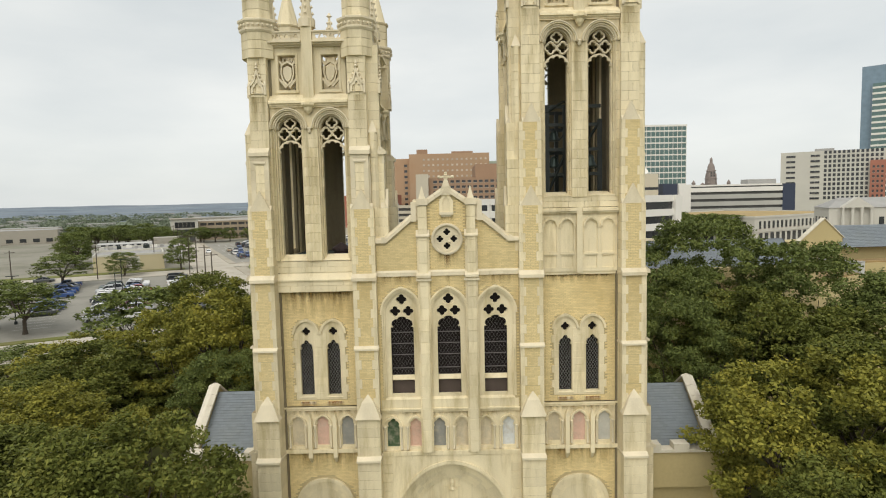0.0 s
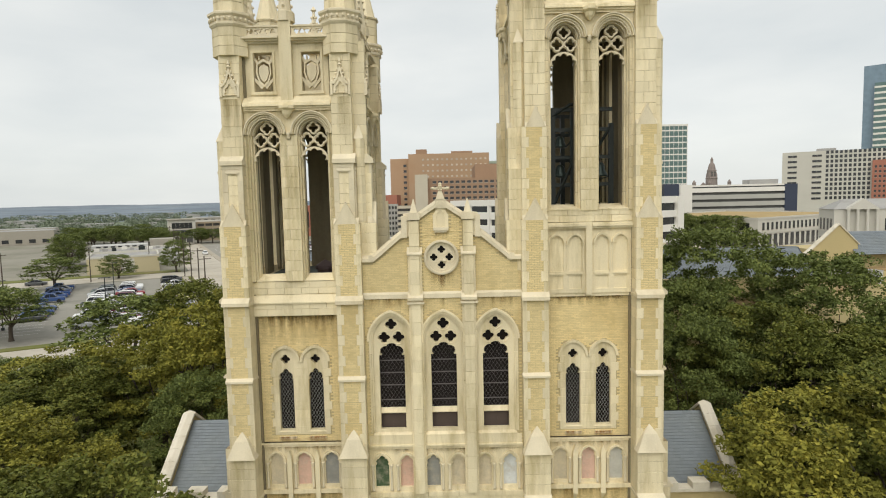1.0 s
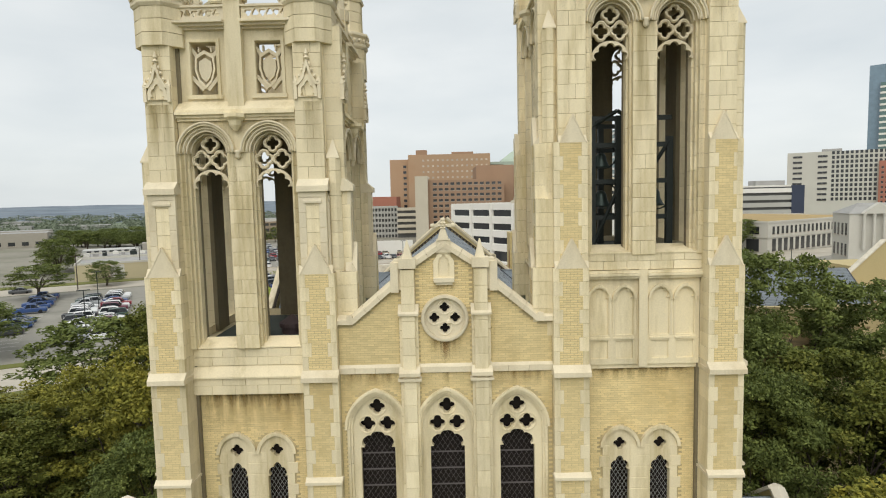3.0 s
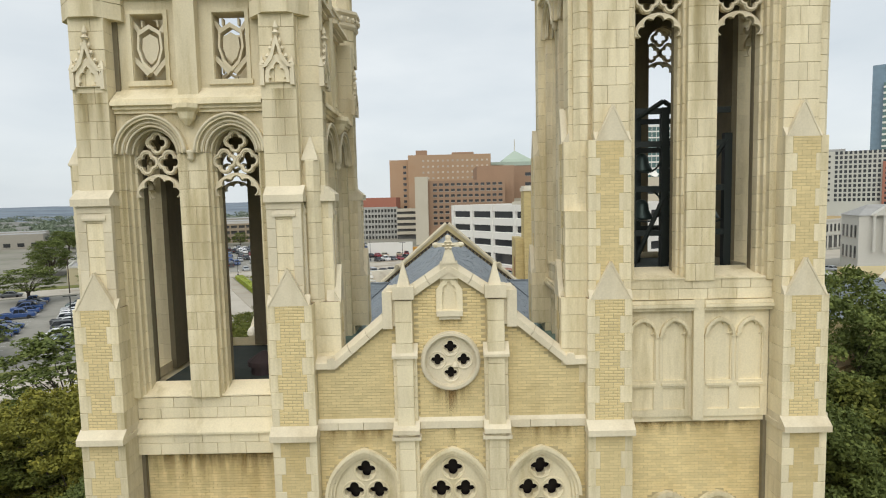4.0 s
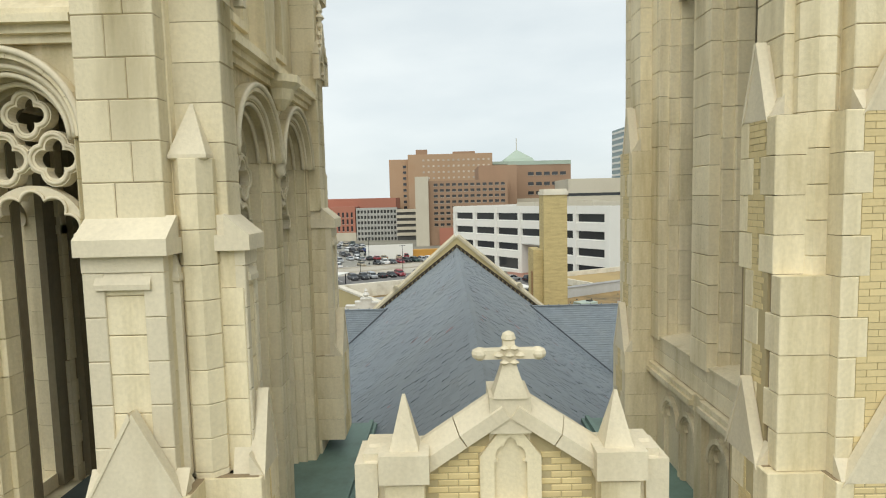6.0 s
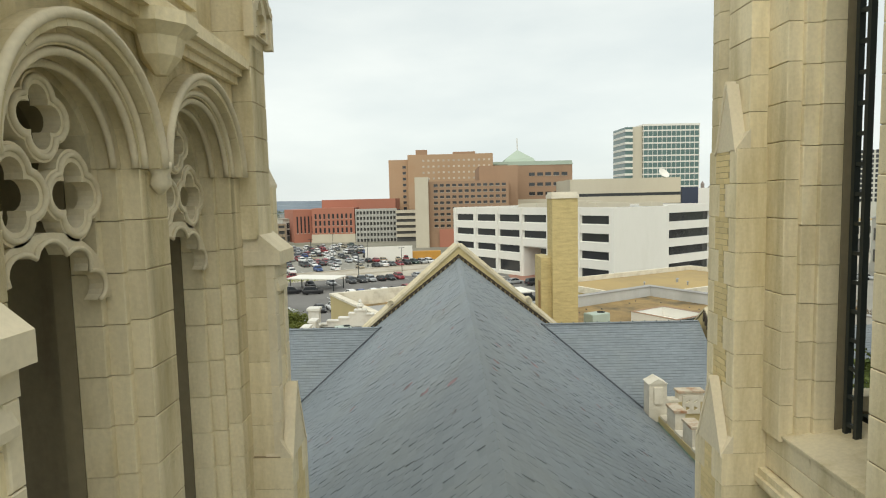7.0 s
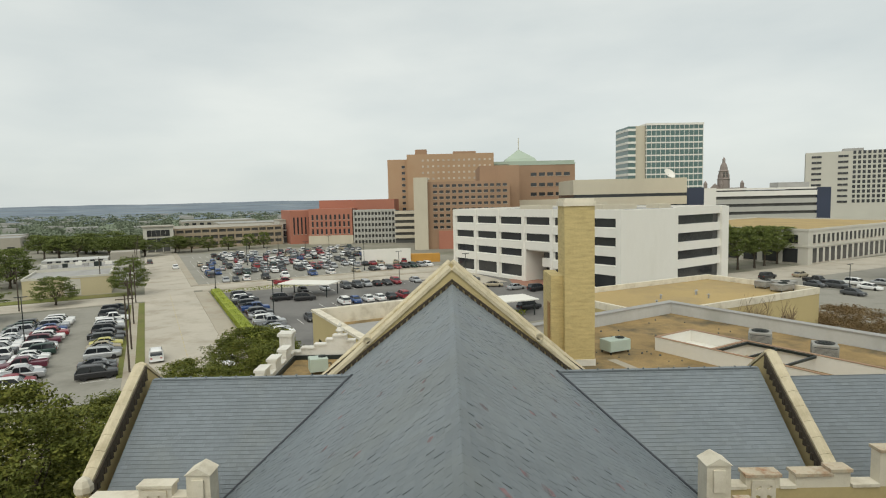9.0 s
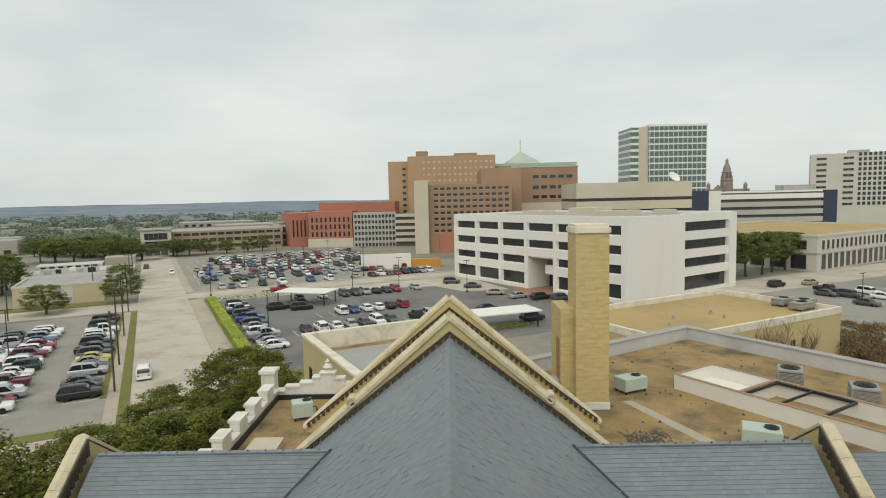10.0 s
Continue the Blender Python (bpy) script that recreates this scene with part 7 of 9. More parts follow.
for _ in range(90):
    x, y, q = r_d.uniform(8.5, 24), r_d.uniform(60, 82), r_d.uniform(0.03, 0.09)
    if (x - 19.7) * 0.848 + (y - 82.2) * 0.53 < -0.8 and -(x - 19.7) * 0.53 + (y - 82.2) * 0.848 < -0.8:
        litter.poly(x, y, [(q, 11.552), (q * 0.8, 11.56 + q), (q * 0.2, 11.57 + q * 1.2)], 5)
part("litter", litter, M_DARKIN, annex, "dark twigs and debris on the gravel")["kind"] = "stuff"
cpb = Buf(gA)
cpb.box(-22, 0.36, -0.4, 0.36, 12.45, 12.55)
cpb.box(-0.4, 0.36, -34, -0.4, 12.45, 12.55)
part("parapet_cap", cpb, M_GREYROOF, annex)
# sunk light well with white walls
well, wcap = Buf(gA), Buf(gA)
for i, (x0, x1, y0, y1) in enumerate(((-11.8, -11.64, -27, -7.96), (-11.8, -8.0, -7.96, -7.8), (-8.16, -8.0, -27, -7.96), (-11.64, -8.16, -12.1, -11.94))):
    well.box(x0, x1, y0, y1, 11.5, 12.48)
    wcap.box(x0 - 0.03, x1 + 0.03, y0 - 0.03, y1 + 0.03, 12.48, 12.51 + 0.005 * i)
well.box(-11.64, -8.16, -11.94, -7.96, 11.5, 11.7)
wframe = Buf(gA)
for x0, x1, y0, y1 in ((-11.6, -11.48, -16.4, -12.14), (-8.32, -8.2, -16.4, -12.14), (-11.48, -8.32, -16.4, -16.28), (-11.48, -8.32, -12.26, -12.14), (-11.48, -8.32, -14.2, -14.12)):
    wframe.box(x0, x1, y0, y1, 12.32, 12.46)
part("light_well_frame", wframe, M_STEEL, annex, "dark steel frame over the roof well")["kind"] = "stuff"
part("light_well_wall", well, M_WHITE, annex, "white walls round a roof well")["kind"] = "stuff"
part("light_well_cap", wcap, M_BROWNBRICK, annex, "thin rust-brown capping")["kind"] = "stuff"
hall2 = thing("lower_hall", "tan brick hall with pale tan flat roof", "hall", at=pose(0, 0, 0))
g2m = pose(34.5, 108.3, 0, 0, 0, 28)
hb, hr = Buf(g2m), Buf(g2m)
hb.box(-26, 0, -14.6, 0, 0, 10.6)
part("wall", hb, M_TAN, hall2)
hr.box(-25.6, -0.4, -14.2, -0.4, 10.6, 10.72)
part("flat_roof", hr, M_TANROOF, hall2)
parapet(hall2, g2m @ pose(-26.05, -14.65, 0), 26.1, 14.7, 10.6, 0.7, 0.35, M_COPING)
windows(hall2, g2m, ((-26, -14.6), 0), [16.0, 17.8, 19.6], [7.2], 0.7, 1.6, M_OFFICEGLASS)
r_v = random.Random(73)
for i in range(5):
    vb = Buf(g2m)
    u, v = r_v.uniform(-22, -4), r_v.uniform(-12, -3)
    vb.poly(u, v, [(0.1, 10.72), (0.1, 11.1), (0.2, 11.12), (0.06, 11.24)], 8)
    part("roof_vent", vb, M_GREYROOF, hall2)
# chimney stack tower
chim = thing("chimney_tower", "tall plain yellow brick chimney tower", "chimney", at=pose(7.05, 66, 0))
cbk = Buf()
cbk.box(0, 1.85, 0, 2.2, 0, 21.55)
part("shaft", cbk, M_CHIMNEY, chim)
ccap = Buf()
ccap.box(-0.08, 1.93, -0.08, 2.28, 21.55, 21.85)
ccap.box(0.02, 1.83, 0.02, 2.18, 21.85, 22.02)
part("cap", ccap, M_COPING, chim, "pale stone cap")
cs_ = Buf()
cs_.box(-0.75, 0.0, 0.6, 3.6, 0, 17.2)
part("shoulder", cs_, M_CHIMNEY, chim, "yellow brick roof stair housing")
cp_ = Buf()
cp_.box(-0.05, 1.9, -0.05, 2.25, 11.5, 11.95)
part("plinth", cp_, M_LIMEWASH, chim)
for i in range(5):
    st_ = Buf()
    st_.box(-1.15 - i * 0.3, -0.77 - i * 0.3, 0.9, 2.0, 11.5, 12.95 - i * 0.27)
    part("step", st_, M_CONC2, chim)
cd = Buf()
cd.box(-0.78, -0.74, 1.0, 1.9, 13.0, 15.4)
part("door", cd, M_DOOR, chim, "brown wooden roof door")
# crenellated annexe on the other side
cren = thing("battlemented_annexe", "annexe with stepped white battlements and brown roof", "church wing", at=pose(0, 0, 0))
cw, cc, cf = Buf(), Buf(), Buf()
cw.box(-11.0, -5.5, 57.4, 68.6, 0, 11.6)
cf.box(-10.6, -5.5, 57.6, 68.2, 11.6, 11.72)
for i in range(5):
    y = 57.3 + i * 2.25
    cc.box(-11.05, -10.55, y, y + 1.15, 11.6, 12.75)
    cc.box(-11.12, -10.48, y - 0.05, y + 1.2, 12.75, 12.9)
    cc.box(-11.05, -10.55, y + 1.15, y + 2.25, 11.6, 12.2)
    cc.box(-11.12, -10.48, y + 1.2, y + 2.2, 12.2, 12.3)
cc.box(-11.5, -10.7, 68.2, 69.0, 11.6, 13.3)
cc.box(-11.6, -10.6, 68.1, 69.1, 13.3, 13.5)
for x0, x1, z in ((-10.7, -10.1, 12.15), (-10.1, -9.2, 12.4), (-9.2, -8.4, 12.62), (-8.4, -7.95, 12.95), (-7.95, -7.05, 13.2), (-7.05, -6.5, 12.85), (-6.5, -5.5, 12.5)):
    cc.box(x0, x1, 68.3, 68.8, 11.6, z)
    cc.box(x0 - 0.03, x1 + 0.03, 68.24, 68.86, z, z + 0.1)
cc.poly(-7.5, 68.55, [(0.24, 13.3), (0.15, 13.42), (0.3, 13.56), (0.2, 13.74), (0.1, 13.8), (0.15, 13.9), (0.03, 14.1)], 8)
part("wall", cw, M_TAN, cren)
part("battlement", cc, M_LIMEWASH, cren, "white stone battlements")["kind"] = "stuff"
part("flat_roof", cf, M_ROOFGRAVEL, cren)
lining = Buf()
lining.box(-10.55, -10.42, 57.6, 68.2, 11.72, 12.0)
lining.box(-10.42, -5.6, 68.08, 68.22, 11.72, 12.0)
part("roof_flashing", lining, M_STEEL, cren, "dark felt flashing along the parapet")["kind"] = "stuff"
hatch = Buf()
hatch.box(-9.6, -8.3, 59.9, 61.3, 11.72, 12.1)
hatch.box(-9.68, -8.22, 59.82, 61.38, 12.1, 12.16)
part("roof_hatch", hatch, M_CREAM, cren, "low pale roof hatch")
yw = thing("yellow_wing", "yellow brick wing with coped parapet and grey flat roof", "church wing", at=pose(-12.9, 83.8, 0, 0, 0, -62))
yb, yc = Buf(), Buf()
yb.box(0, 17, 0, 0.5, 0, 12.0)
yb.box(0, 17, 0.5, 12, 0, 10.6)
yc.box(-0.1, 17, -0.1, 0.6, 12.0, 12.2)
yc.box(-0.1, 0.5, 0.6, 12, 10.6, 12.2)
yr = Buf()
yr.box(0.5, 16.9, 0.6, 11.9, 10.6, 10.7)
part("flat_roof", yr, M_GREYROOF, yw, "grey felt roof with dried puddles")
yg = Buf()
yg.box(0.5, 1.6, 0.6, 11.9, 10.7, 10.72)
yg.box(1.6, 16.9, 10.6, 11.9, 10.7, 10.72)
yg.box(1.6, 16.9, 0.6, 1.2, 10.7, 10.72)
part("gravel_margin", yg, M_ROOFGRAVEL, yw, "brown gravel along the parapets")["kind"] = "stuff"
part("wall", yb, M_TAN, yw)
part("coping", yc, M_COPING, yw)
windows(yw, I4, ((0, 0), 0), [2.5, 5.0], [8.0], 0.8, 1.8, M_OFFICEGLASS)
# far gable wing beyond the trees on the other side
fw = thing("gabled_wing", "buff brick gabled wing with blue slate roof", "church wing", at=pose(38.3, 60, 0))
fwb = Buf()
fwb.plate([(-4.0, 0), (1.9, 0), (1.9, 14.3), (0, 16.2), (-2.6, 13.8), (-4.0, 12.6)], [], -0.5, 0)
fwb.box(1.4, 26, 0.5, 12, 0, 13.2)
part("gable_wall", fwb, M_TAN, fw)
coping_run(fw, None, [(-4.0, 12.5), (0, 16.2)], -0.55, 0.12, 0.16, M_COPING)
coping_run(fw, None, [(0, 16.2), (2.0, 14.2)], -0.55, 0.12, 0.16, M_COPING)
fwr = Buf()
slates(fwr, (1.4, -0.6, 13.3), (1, 0, 0), (0, 0.78, 0.62), 24, 3.4, None, 0.3, 0.22, 0.03)
part("slate_roof", fwr, M_SLATE, fw)["kind"] = "stuff"
fwd = Buf()
fwd.add([(1.4, -0.6, 13.28), (25.4, -0.6, 13.28), (25.4, 2.06, 15.38), (1.4, 2.06, 15.38)], [(0, 1, 2, 3)])
part("roof_deck", fwd, M_SLATEUNDER, fw)
flat_hall = thing("flat_hall", "low tan brick hall with brown gravel roof", "hall", at=pose(31, 57.5, 0))
fhb, fhr = Buf(), Buf()
fhb.box(0, 30, 0, 2.4, 0, 11.9)
part("wall", fhb, M_TAN, flat_hall)
fhr.box(0.2, 29.8, 0.2, 2.4, 11.9, 12.05)
part("gravel_roof", fhr, M_ROOFGRAVEL, flat_hall)
tanb = thing("tan_shed", "low tan painted shop building with flat roofs", "shop", at=GRID @ pose(-14.2, 198.6, 0))
tb = Buf()
tb.box(0, 18.8, 0, 20, 0, 4.5)
part("wall", tb, M_TAN2, tanb)
parapet(tanb, pose(-0.1, -0.1, 0), 19.0, 20.2, 4.5, 0.5, 0.4, M_STONEPALE)
block(tanb, "flat_roof", pose(0.4, 0.4, 0), 18, 19.2, 4.5, 4.56, M_GREYROOF)
tbay = Buf()
tbay.box(8.6, 12.2, -0.06, 0.05, 0.1, 4.2)
part("painted_bay", tbay, M_STONEPALE, tanb, "paler painted wall bay")
windows(tanb, I4, ((0, 0), 0), [10.4], [0.2], 1.2, 2.2, M_OFFICEGLASS)
yard = thing("service_building", "low grey building with cluttered flat roofs", "building", at=GRID @ pose(-16, 222, 0))
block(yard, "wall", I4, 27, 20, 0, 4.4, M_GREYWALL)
block(yard, "flat_roof", pose(0.4, 0.4, 0), 26.2, 19.2, 4.4, 4.5, M_GREYROOF)
block(yard, "end_block", pose(18.6, 22, 0), 8.6, 9, 0, 7.2, M_FARWALL)
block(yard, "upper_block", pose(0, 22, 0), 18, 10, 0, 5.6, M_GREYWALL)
parapet(yard, pose(-0.1, -0.1, 0), 27.2, 20.2, 4.4, 0.6, 0.4, M_STONEPALE)
r_y = random.Random(61)
for i in range(9):
    u, v = 1.5 + i * 2.7, r_y.uniform(3, 16)
    block(yard, "roof_unit", pose(u, v, 0), r_y.uniform(1, 2), r_y.uniform(1, 2), 4.5, 4.5 + r_y.uniform(0.7, 1.4), (M_WHITE, M_GREYROOF, M_STEEL)[i % 3])
windows(yard, I4, ((0, 22), 0), steps(1, 17, 7), [4.5], 1.4, 0.9, M_OFFICEGLASS)
for i, (n, s, w, d, h, mm, nm) in enumerate(((-105, 384, 62, 24, 7.5, "M_STONEPALE", "pale"), (89, 345, 22, 30, 14, "M_REDBRICK", "red brick"),
                                              (118, 400, 40, 40, 15, "M_STONEPALE", "cream"), (-75, 405, 30, 18, 8, "M_STONEPALE", "pale"), (60, 470, 130, 40, 8, "M_STONEPALE", "cream"), (-200, 460, 80, 30, 9, "M_GREYWALL", "grey"), (40, 560, 60, 40, 8, "M_STONEPALE", "pale"))):
    material = {"M_STONEPALE": M_FARWALL, "M_GREYWALL": M_GREYWALL, "M_REDBRICK": M_REDBRICK, "M_BROWNBRICK": M_BROWNBRICK}[mm]
    fb = thing("warehouse", "distant low %s building with a flat roof" % nm, "building", group="distant buildings", at=GRID @ pose(n, s, 0))
    block(fb, "wall", I4, w, d, 0, h, material)
    block(fb, "flat_roof", pose(0.5, 0.5, 0), w - 1, d - 1, h, h + 0.1, M_GREYROOF)
    windows(fb, I4, ((0, 0), 0), steps(1, w - 1, max(4, int(w / 6))), [1 + 3.6 * q for q in range(max(1, int(h / 4)))], 3.0, 2.0, M_OFFICEGLASS)
# parking deck with glazed stair ends beyond the north lot
deck = thing("parking_deck", "long tan concrete parking deck with dark open storeys", "parking deck", group="distant buildings", at=GRID @ pose(26, 345, 0))
# Solid core; the open storeys' shade is its dark colour
block(deck, "core", pose(0, 0.8, 0), 52, 38, 0, 9.6, M_DARKIN)
for z in (0.0, 3.1, 6.4, 9.3):
    block(deck, "floor_band", pose(-0.2, 0, 0), 52.4, 40, z, z + (1.5 if z < 9 else 0.9), M_DECK)
for i in range(14):
    block(deck, "pier", pose(i * 3.97, -0.1, 0), 0.7, 1.0, 0, 10.2, M_DECK)
block(deck, "flat_roof", pose(0.4, 0.4, 0), 51.2, 39, 10.2, 10.3, M_FARWALL)
for n, s, w, h in ((12, 335, 13, 11.8), (78.5, 352, 9.5, 12.2)):
    stair = thing("stair_hall", "pale glazed stair hall with dark tall panes", "building", group="distant buildings", at=GRID @ pose(n, s, 0))
    block(stair, "wall", I4, w, 16, 0, h, M_STONEPALE)
    block(stair, "roof_slab", pose(-0.5, -0.7, 0), w + 1, 17, h, h + 0.5, M_FARWALL)
    windows(stair, I4, ((0, 0), 0), steps(1.6, w - 1.6, 5), [3.6, 7.4], (w - 3.6) / 5, 3.0, M_OFFICEGLASS)
    # Doorways are plates painted dark as shade
    windows(stair, I4, ((0, 0), 0), steps(1.6, w - 1.6, 3), [0.1], (w - 4.2) / 3, 2.9, M_DARKIN, "doorway")
wf = thing("site_fence", "long white site fence around the lot's corner", "fence", at=pose(-30, 232, 0, 0, 0, 10))
wfb = Buf()
wfb.box(0, 17, 0, 0.3, 0, 5.2)
part("panel", wfb, M_WHITE, wf)
of = thing("orange_container", "plain orange steel construction container", "container", at=pose(-13.5, 236, 0, 0, 0, 5))
ofb = Buf()
ofb.box(0, 10.5, 0, 3, 0, 2.9)
part("body", ofb, M_ORANGE, of)

# ---- trees, hedges, far woods ----
def leaf_mat(name, col, col2, rough=0.75):
    m = bpy.data.materials.new(name)
    m.use_nodes = True
    n, l = m.node_tree.nodes, m.node_tree.links
    p = n["Principled BSDF"]
    p.inputs["Roughness"].default_value, p.inputs["Specular IOR Level"].default_value = rough, 0.25
    g, co, ns = n.new("ShaderNodeNewGeometry"), n.new("ShaderNodeTexCoord"), n.new("ShaderNodeTexNoise")
    ns.inputs["Scale"].default_value, ns.inputs["Detail"].default_value = 0.45, 4
    l.new(co.outputs["Object"], ns.inputs["Vector"])
    ad = n.new("ShaderNodeMath")
    ad.operation = "MULTIPLY_ADD"
    l.new(g.outputs["Random Per Island"], ad.inputs[0])
    ad.inputs[1].default_value = 0.4
    l.new(ns.outputs["Fac"], ad.inputs[2])
    r = n.new("ShaderNodeValToRGB")
    r.color_ramp.elements[0].position, r.color_ramp.elements[0].color = 0.35, (*[c * 0.65 for c in col], 1)
    r.color_ramp.elements[1].position, r.color_ramp.elements[1].color = 1.05, (*col2, 1)
    e = r.color_ramp.elements.new(0.68)
    e.color = (*col, 1)
    l.new(ad.outputs[0], r.inputs["Fac"])
    l.new(r.outputs["Color"], p.inputs["Base Color"])
    return m


M_LEAF = leaf_mat("olive_oak_leaf", (0.100, 0.117, 0.020), (0.185, 0.185, 0.036))
M_LEAFG = leaf_mat("dark_green_leaf", (0.112, 0.142, 0.036), (0.20, 0.23, 0.058))
M_LEAFY = leaf_mat("yellow_green_leaf", (0.178, 0.178, 0.028), (0.32, 0.285, 0.045))
M_LEAFB = leaf_mat("brown_winter_leaf", (0.15, 0.10, 0.045), (0.25, 0.175, 0.085))
M_HEDGE = leaf_mat("bright_hedge_leaf", (0.20, 0.24, 0.025), (0.34, 0.37, 0.05))
# Green paled and greyed in the colour to imitate distance haze
M_FARLEAF = leaf_mat("haze_paled_far_foliage", (0.15, 0.18, 0.125), (0.185, 0.215, 0.15))
M_TWIG = mat("pale_brown_twig", (0.24, 0.18, 0.11), 0.95, 0.3, 1.5, 15, 0.0)
M_BARK = mat("grey_brown_bark", (0.075, 0.06, 0.045), 0.95, 0.3, 1.5, 15, 0.4)


def leaves(buf, centre, radii, count, size, r, flat=0.6, tilt=1.0):
    """Leaf blades strewn through an ellipsoid, most of them near its skin."""
    cx, cy, cz = centre
    for _ in range(count):
        a, u = r.uniform(0, 2 * math.pi), r.uniform(-1, 1)
        k = r.random() ** 0.4
        q = math.sqrt(1 - u * u)
        p = Vector((cx + radii[0] * k * q * math.cos(a), cy + radii[1] * k * q * math.sin(a), cz + radii[2] * k * u))
        d1 = Vector((r.gauss(0, 1), r.gauss(0, 1), r.gauss(0, flat))).normalized()
        d2 = d1.cross(Vector((r.gauss(0, tilt), r.gauss(0, tilt), r.gauss(0, 1)))).normalized()
        s = size * r.uniform(0.6, 1.3)
        buf.add([tuple(p - d1 * s), tuple(p + d2 * s * 0.5), tuple(p + d1 * s), tuple(p - d2 * s * 0.5)], [(0, 1, 2, 3)])


def tree(name, seed, height, radius, material, label, category="tree", clumps=90, per=85, size=0.2, trunk=0.32, base=0.38, pad=(0.13, 0.25)):
    """A spreading tree: tapered trunk, forked limbs, an uneven crown of many small leaves."""
    r = random.Random(seed)
    ob = thing(name, label, category)
    wood, crown = Buf(), Buf()
    fork = height * base * 0.75
    wood.loft([[(t * 0.12 * math.sin(seed) + k * math.cos(a), t * 0.1 + k * math.sin(a), z) for a in [i * math.pi / 4 for i in range(8)]]
               for t, k, z in ((0, trunk * 1.4, -0.1), (0.4, trunk, fork * 0.3), (1.0, trunk * 0.85, fork))])
    limbs = Buf()
    for i in range(11):
        a, lean = i * 2.4 + r.uniform(-0.3, 0.3), r.uniform(0.45, 1.0)
        p = Vector((0.1, 0.1, fork * r.uniform(0.85, 1.0)))
        pts, k = [], trunk * r.uniform(0.35, 0.55)
        for j in range(5):
            pts.append((p.copy(), k * (1 - j * 0.2)))
            p = p + Vector((math.cos(a) * lean * radius * 0.19, math.sin(a) * lean * radius * 0.19, (height - fork) * r.uniform(0.12, 0.2)))
            a += r.uniform(-0.35, 0.35)
        limbs.loft([[tuple(q + Vector((w * math.cos(b), w * math.sin(b), 0))) for b in [m * math.pi / 3 for m in range(6)]] for q, w in pts])
        for _ in range(2):
            q, w = pts[r.randint(2, 4)]
            tip = q + Vector((r.uniform(-1, 1), r.uniform(-1, 1), r.uniform(0.2, 0.9))) * radius * 0.35
            limbs.tube([tuple(q), tuple((q + tip) / 2 + Vector((0, 0, 0.15))), tuple(tip)], w * 0.4, 5)
    lo, hi = height * base, height
    for i in range(clumps):
        u = r.random()
        z = lo + (hi - lo) * (1 - (1 - u) ** 1.2) * 0.93
        f = (z - lo) / (hi - lo)
        reach = radius * (0.62 + 0.42 * math.sin(math.pi * min(1, f * 0.9 + 0.18))) * (1.0 if f < 0.75 else math.sqrt(max(0.05, 1 - ((f - 0.75) / 0.29) ** 2)))
        a, k = r.uniform(0, 2 * math.pi), r.uniform(0.35, 1.0) ** 0.6
        c = radius * r.uniform(*pad)
        mid = Vector((reach * k * math.cos(a), reach * k * math.sin(a), z))
        # a pad of foliage: a flat heart with smaller tufts round and over it
        leaves(crown, mid, (c, c, c * 0.45), int(per * r.uniform(0.4, 0.8)), size, r, 0.45, 0.6)
        for _ in range(4):
            b, q = r.uniform(0, 2 * math.pi), c * r.uniform(0.35, 0.6)
            leaves(crown, mid + Vector((c * 0.8 * math.cos(b), c * 0.8 * math.sin(b), c * r.uniform(-0.15, 0.4))), (q, q, q * 0.6), int(per * r.uniform(0.08, 0.18)), size, r, 0.5, 0.7)
    part("trunk", wood, M_BARK, ob)
    part("limb", limbs, M_BARK, ob)
    part("crown", crown, material, ob)["kind"] = "stuff"
    return ob


OAK = "spreading live oak with dense olive-green crown"
oak_a = tree("oak_tree", 3, 12.0, 5.2, M_LEAF, OAK, clumps=150, per=235, size=0.11, pad=(0.10, 0.2))
oak_b = tree("oak_tree", 8, 11.0, 4.8, M_LEAFY, "spreading oak with yellow-green crown", clumps=135, per=235, size=0.11, pad=(0.10, 0.2))
oak_c = tree("oak_tree", 14, 14.0, 5.4, M_LEAFG, "tall oak with dark green crown", clumps=150, per=235, size=0.115, pad=(0.10, 0.2))
oak_a.matrix_basis, oak_b.matrix_basis, oak_c.matrix_basis = pose(-17.5, 21.5, 0, 0, 0, 20) @ Matrix.Diagonal((0.92, 0.92, 0.86, 1)), pose(-15.2, 41.5, 0, 0, 0, 70) @ Matrix.Diagonal((1, 1, 1.26, 1)), pose(16.2, 39.5, 0, 0, 0, 10) @ Matrix.Diagonal((0.8, 0.8, 1.02, 1))


far_a = tree("oak_tree", 21, 12.0, 5.2, M_LEAF, OAK, clumps=210, per=170, size=0.13, base=0.2)
far_c = tree("oak_tree", 25, 14.0, 5.4, M_LEAFG, "tall oak with dark green crown", clumps=110, per=60, size=0.24)
far_d = tree("oak_tree", 27, 12.0, 5.2, M_LEAFG, "round dark green oak with dense crown", clumps=150, per=75, size=0.19, base=0.2)
far_d.matrix_basis = pose(-168, 309, 0) @ Matrix.Diagonal((1.1, 1.1, 0.8, 1))
far_a.matrix_basis, far_c.matrix_basis = pose(-25.5, 62.0, 0, 0, 0, 190), pose(-33.0, 62.0, 0, 0, 0, 120) @ Matrix.Diagonal((1, 1, 0.75, 1))


def plant(ob, x, y, height_scale, turn, spread=1.0):
    c = copy_thing(ob, Matrix())
    c.matrix_basis = pose(x, y, 0, 0, 0, turn) @ Matrix.Diagonal((spread, spread, height_scale, 1))
    return c


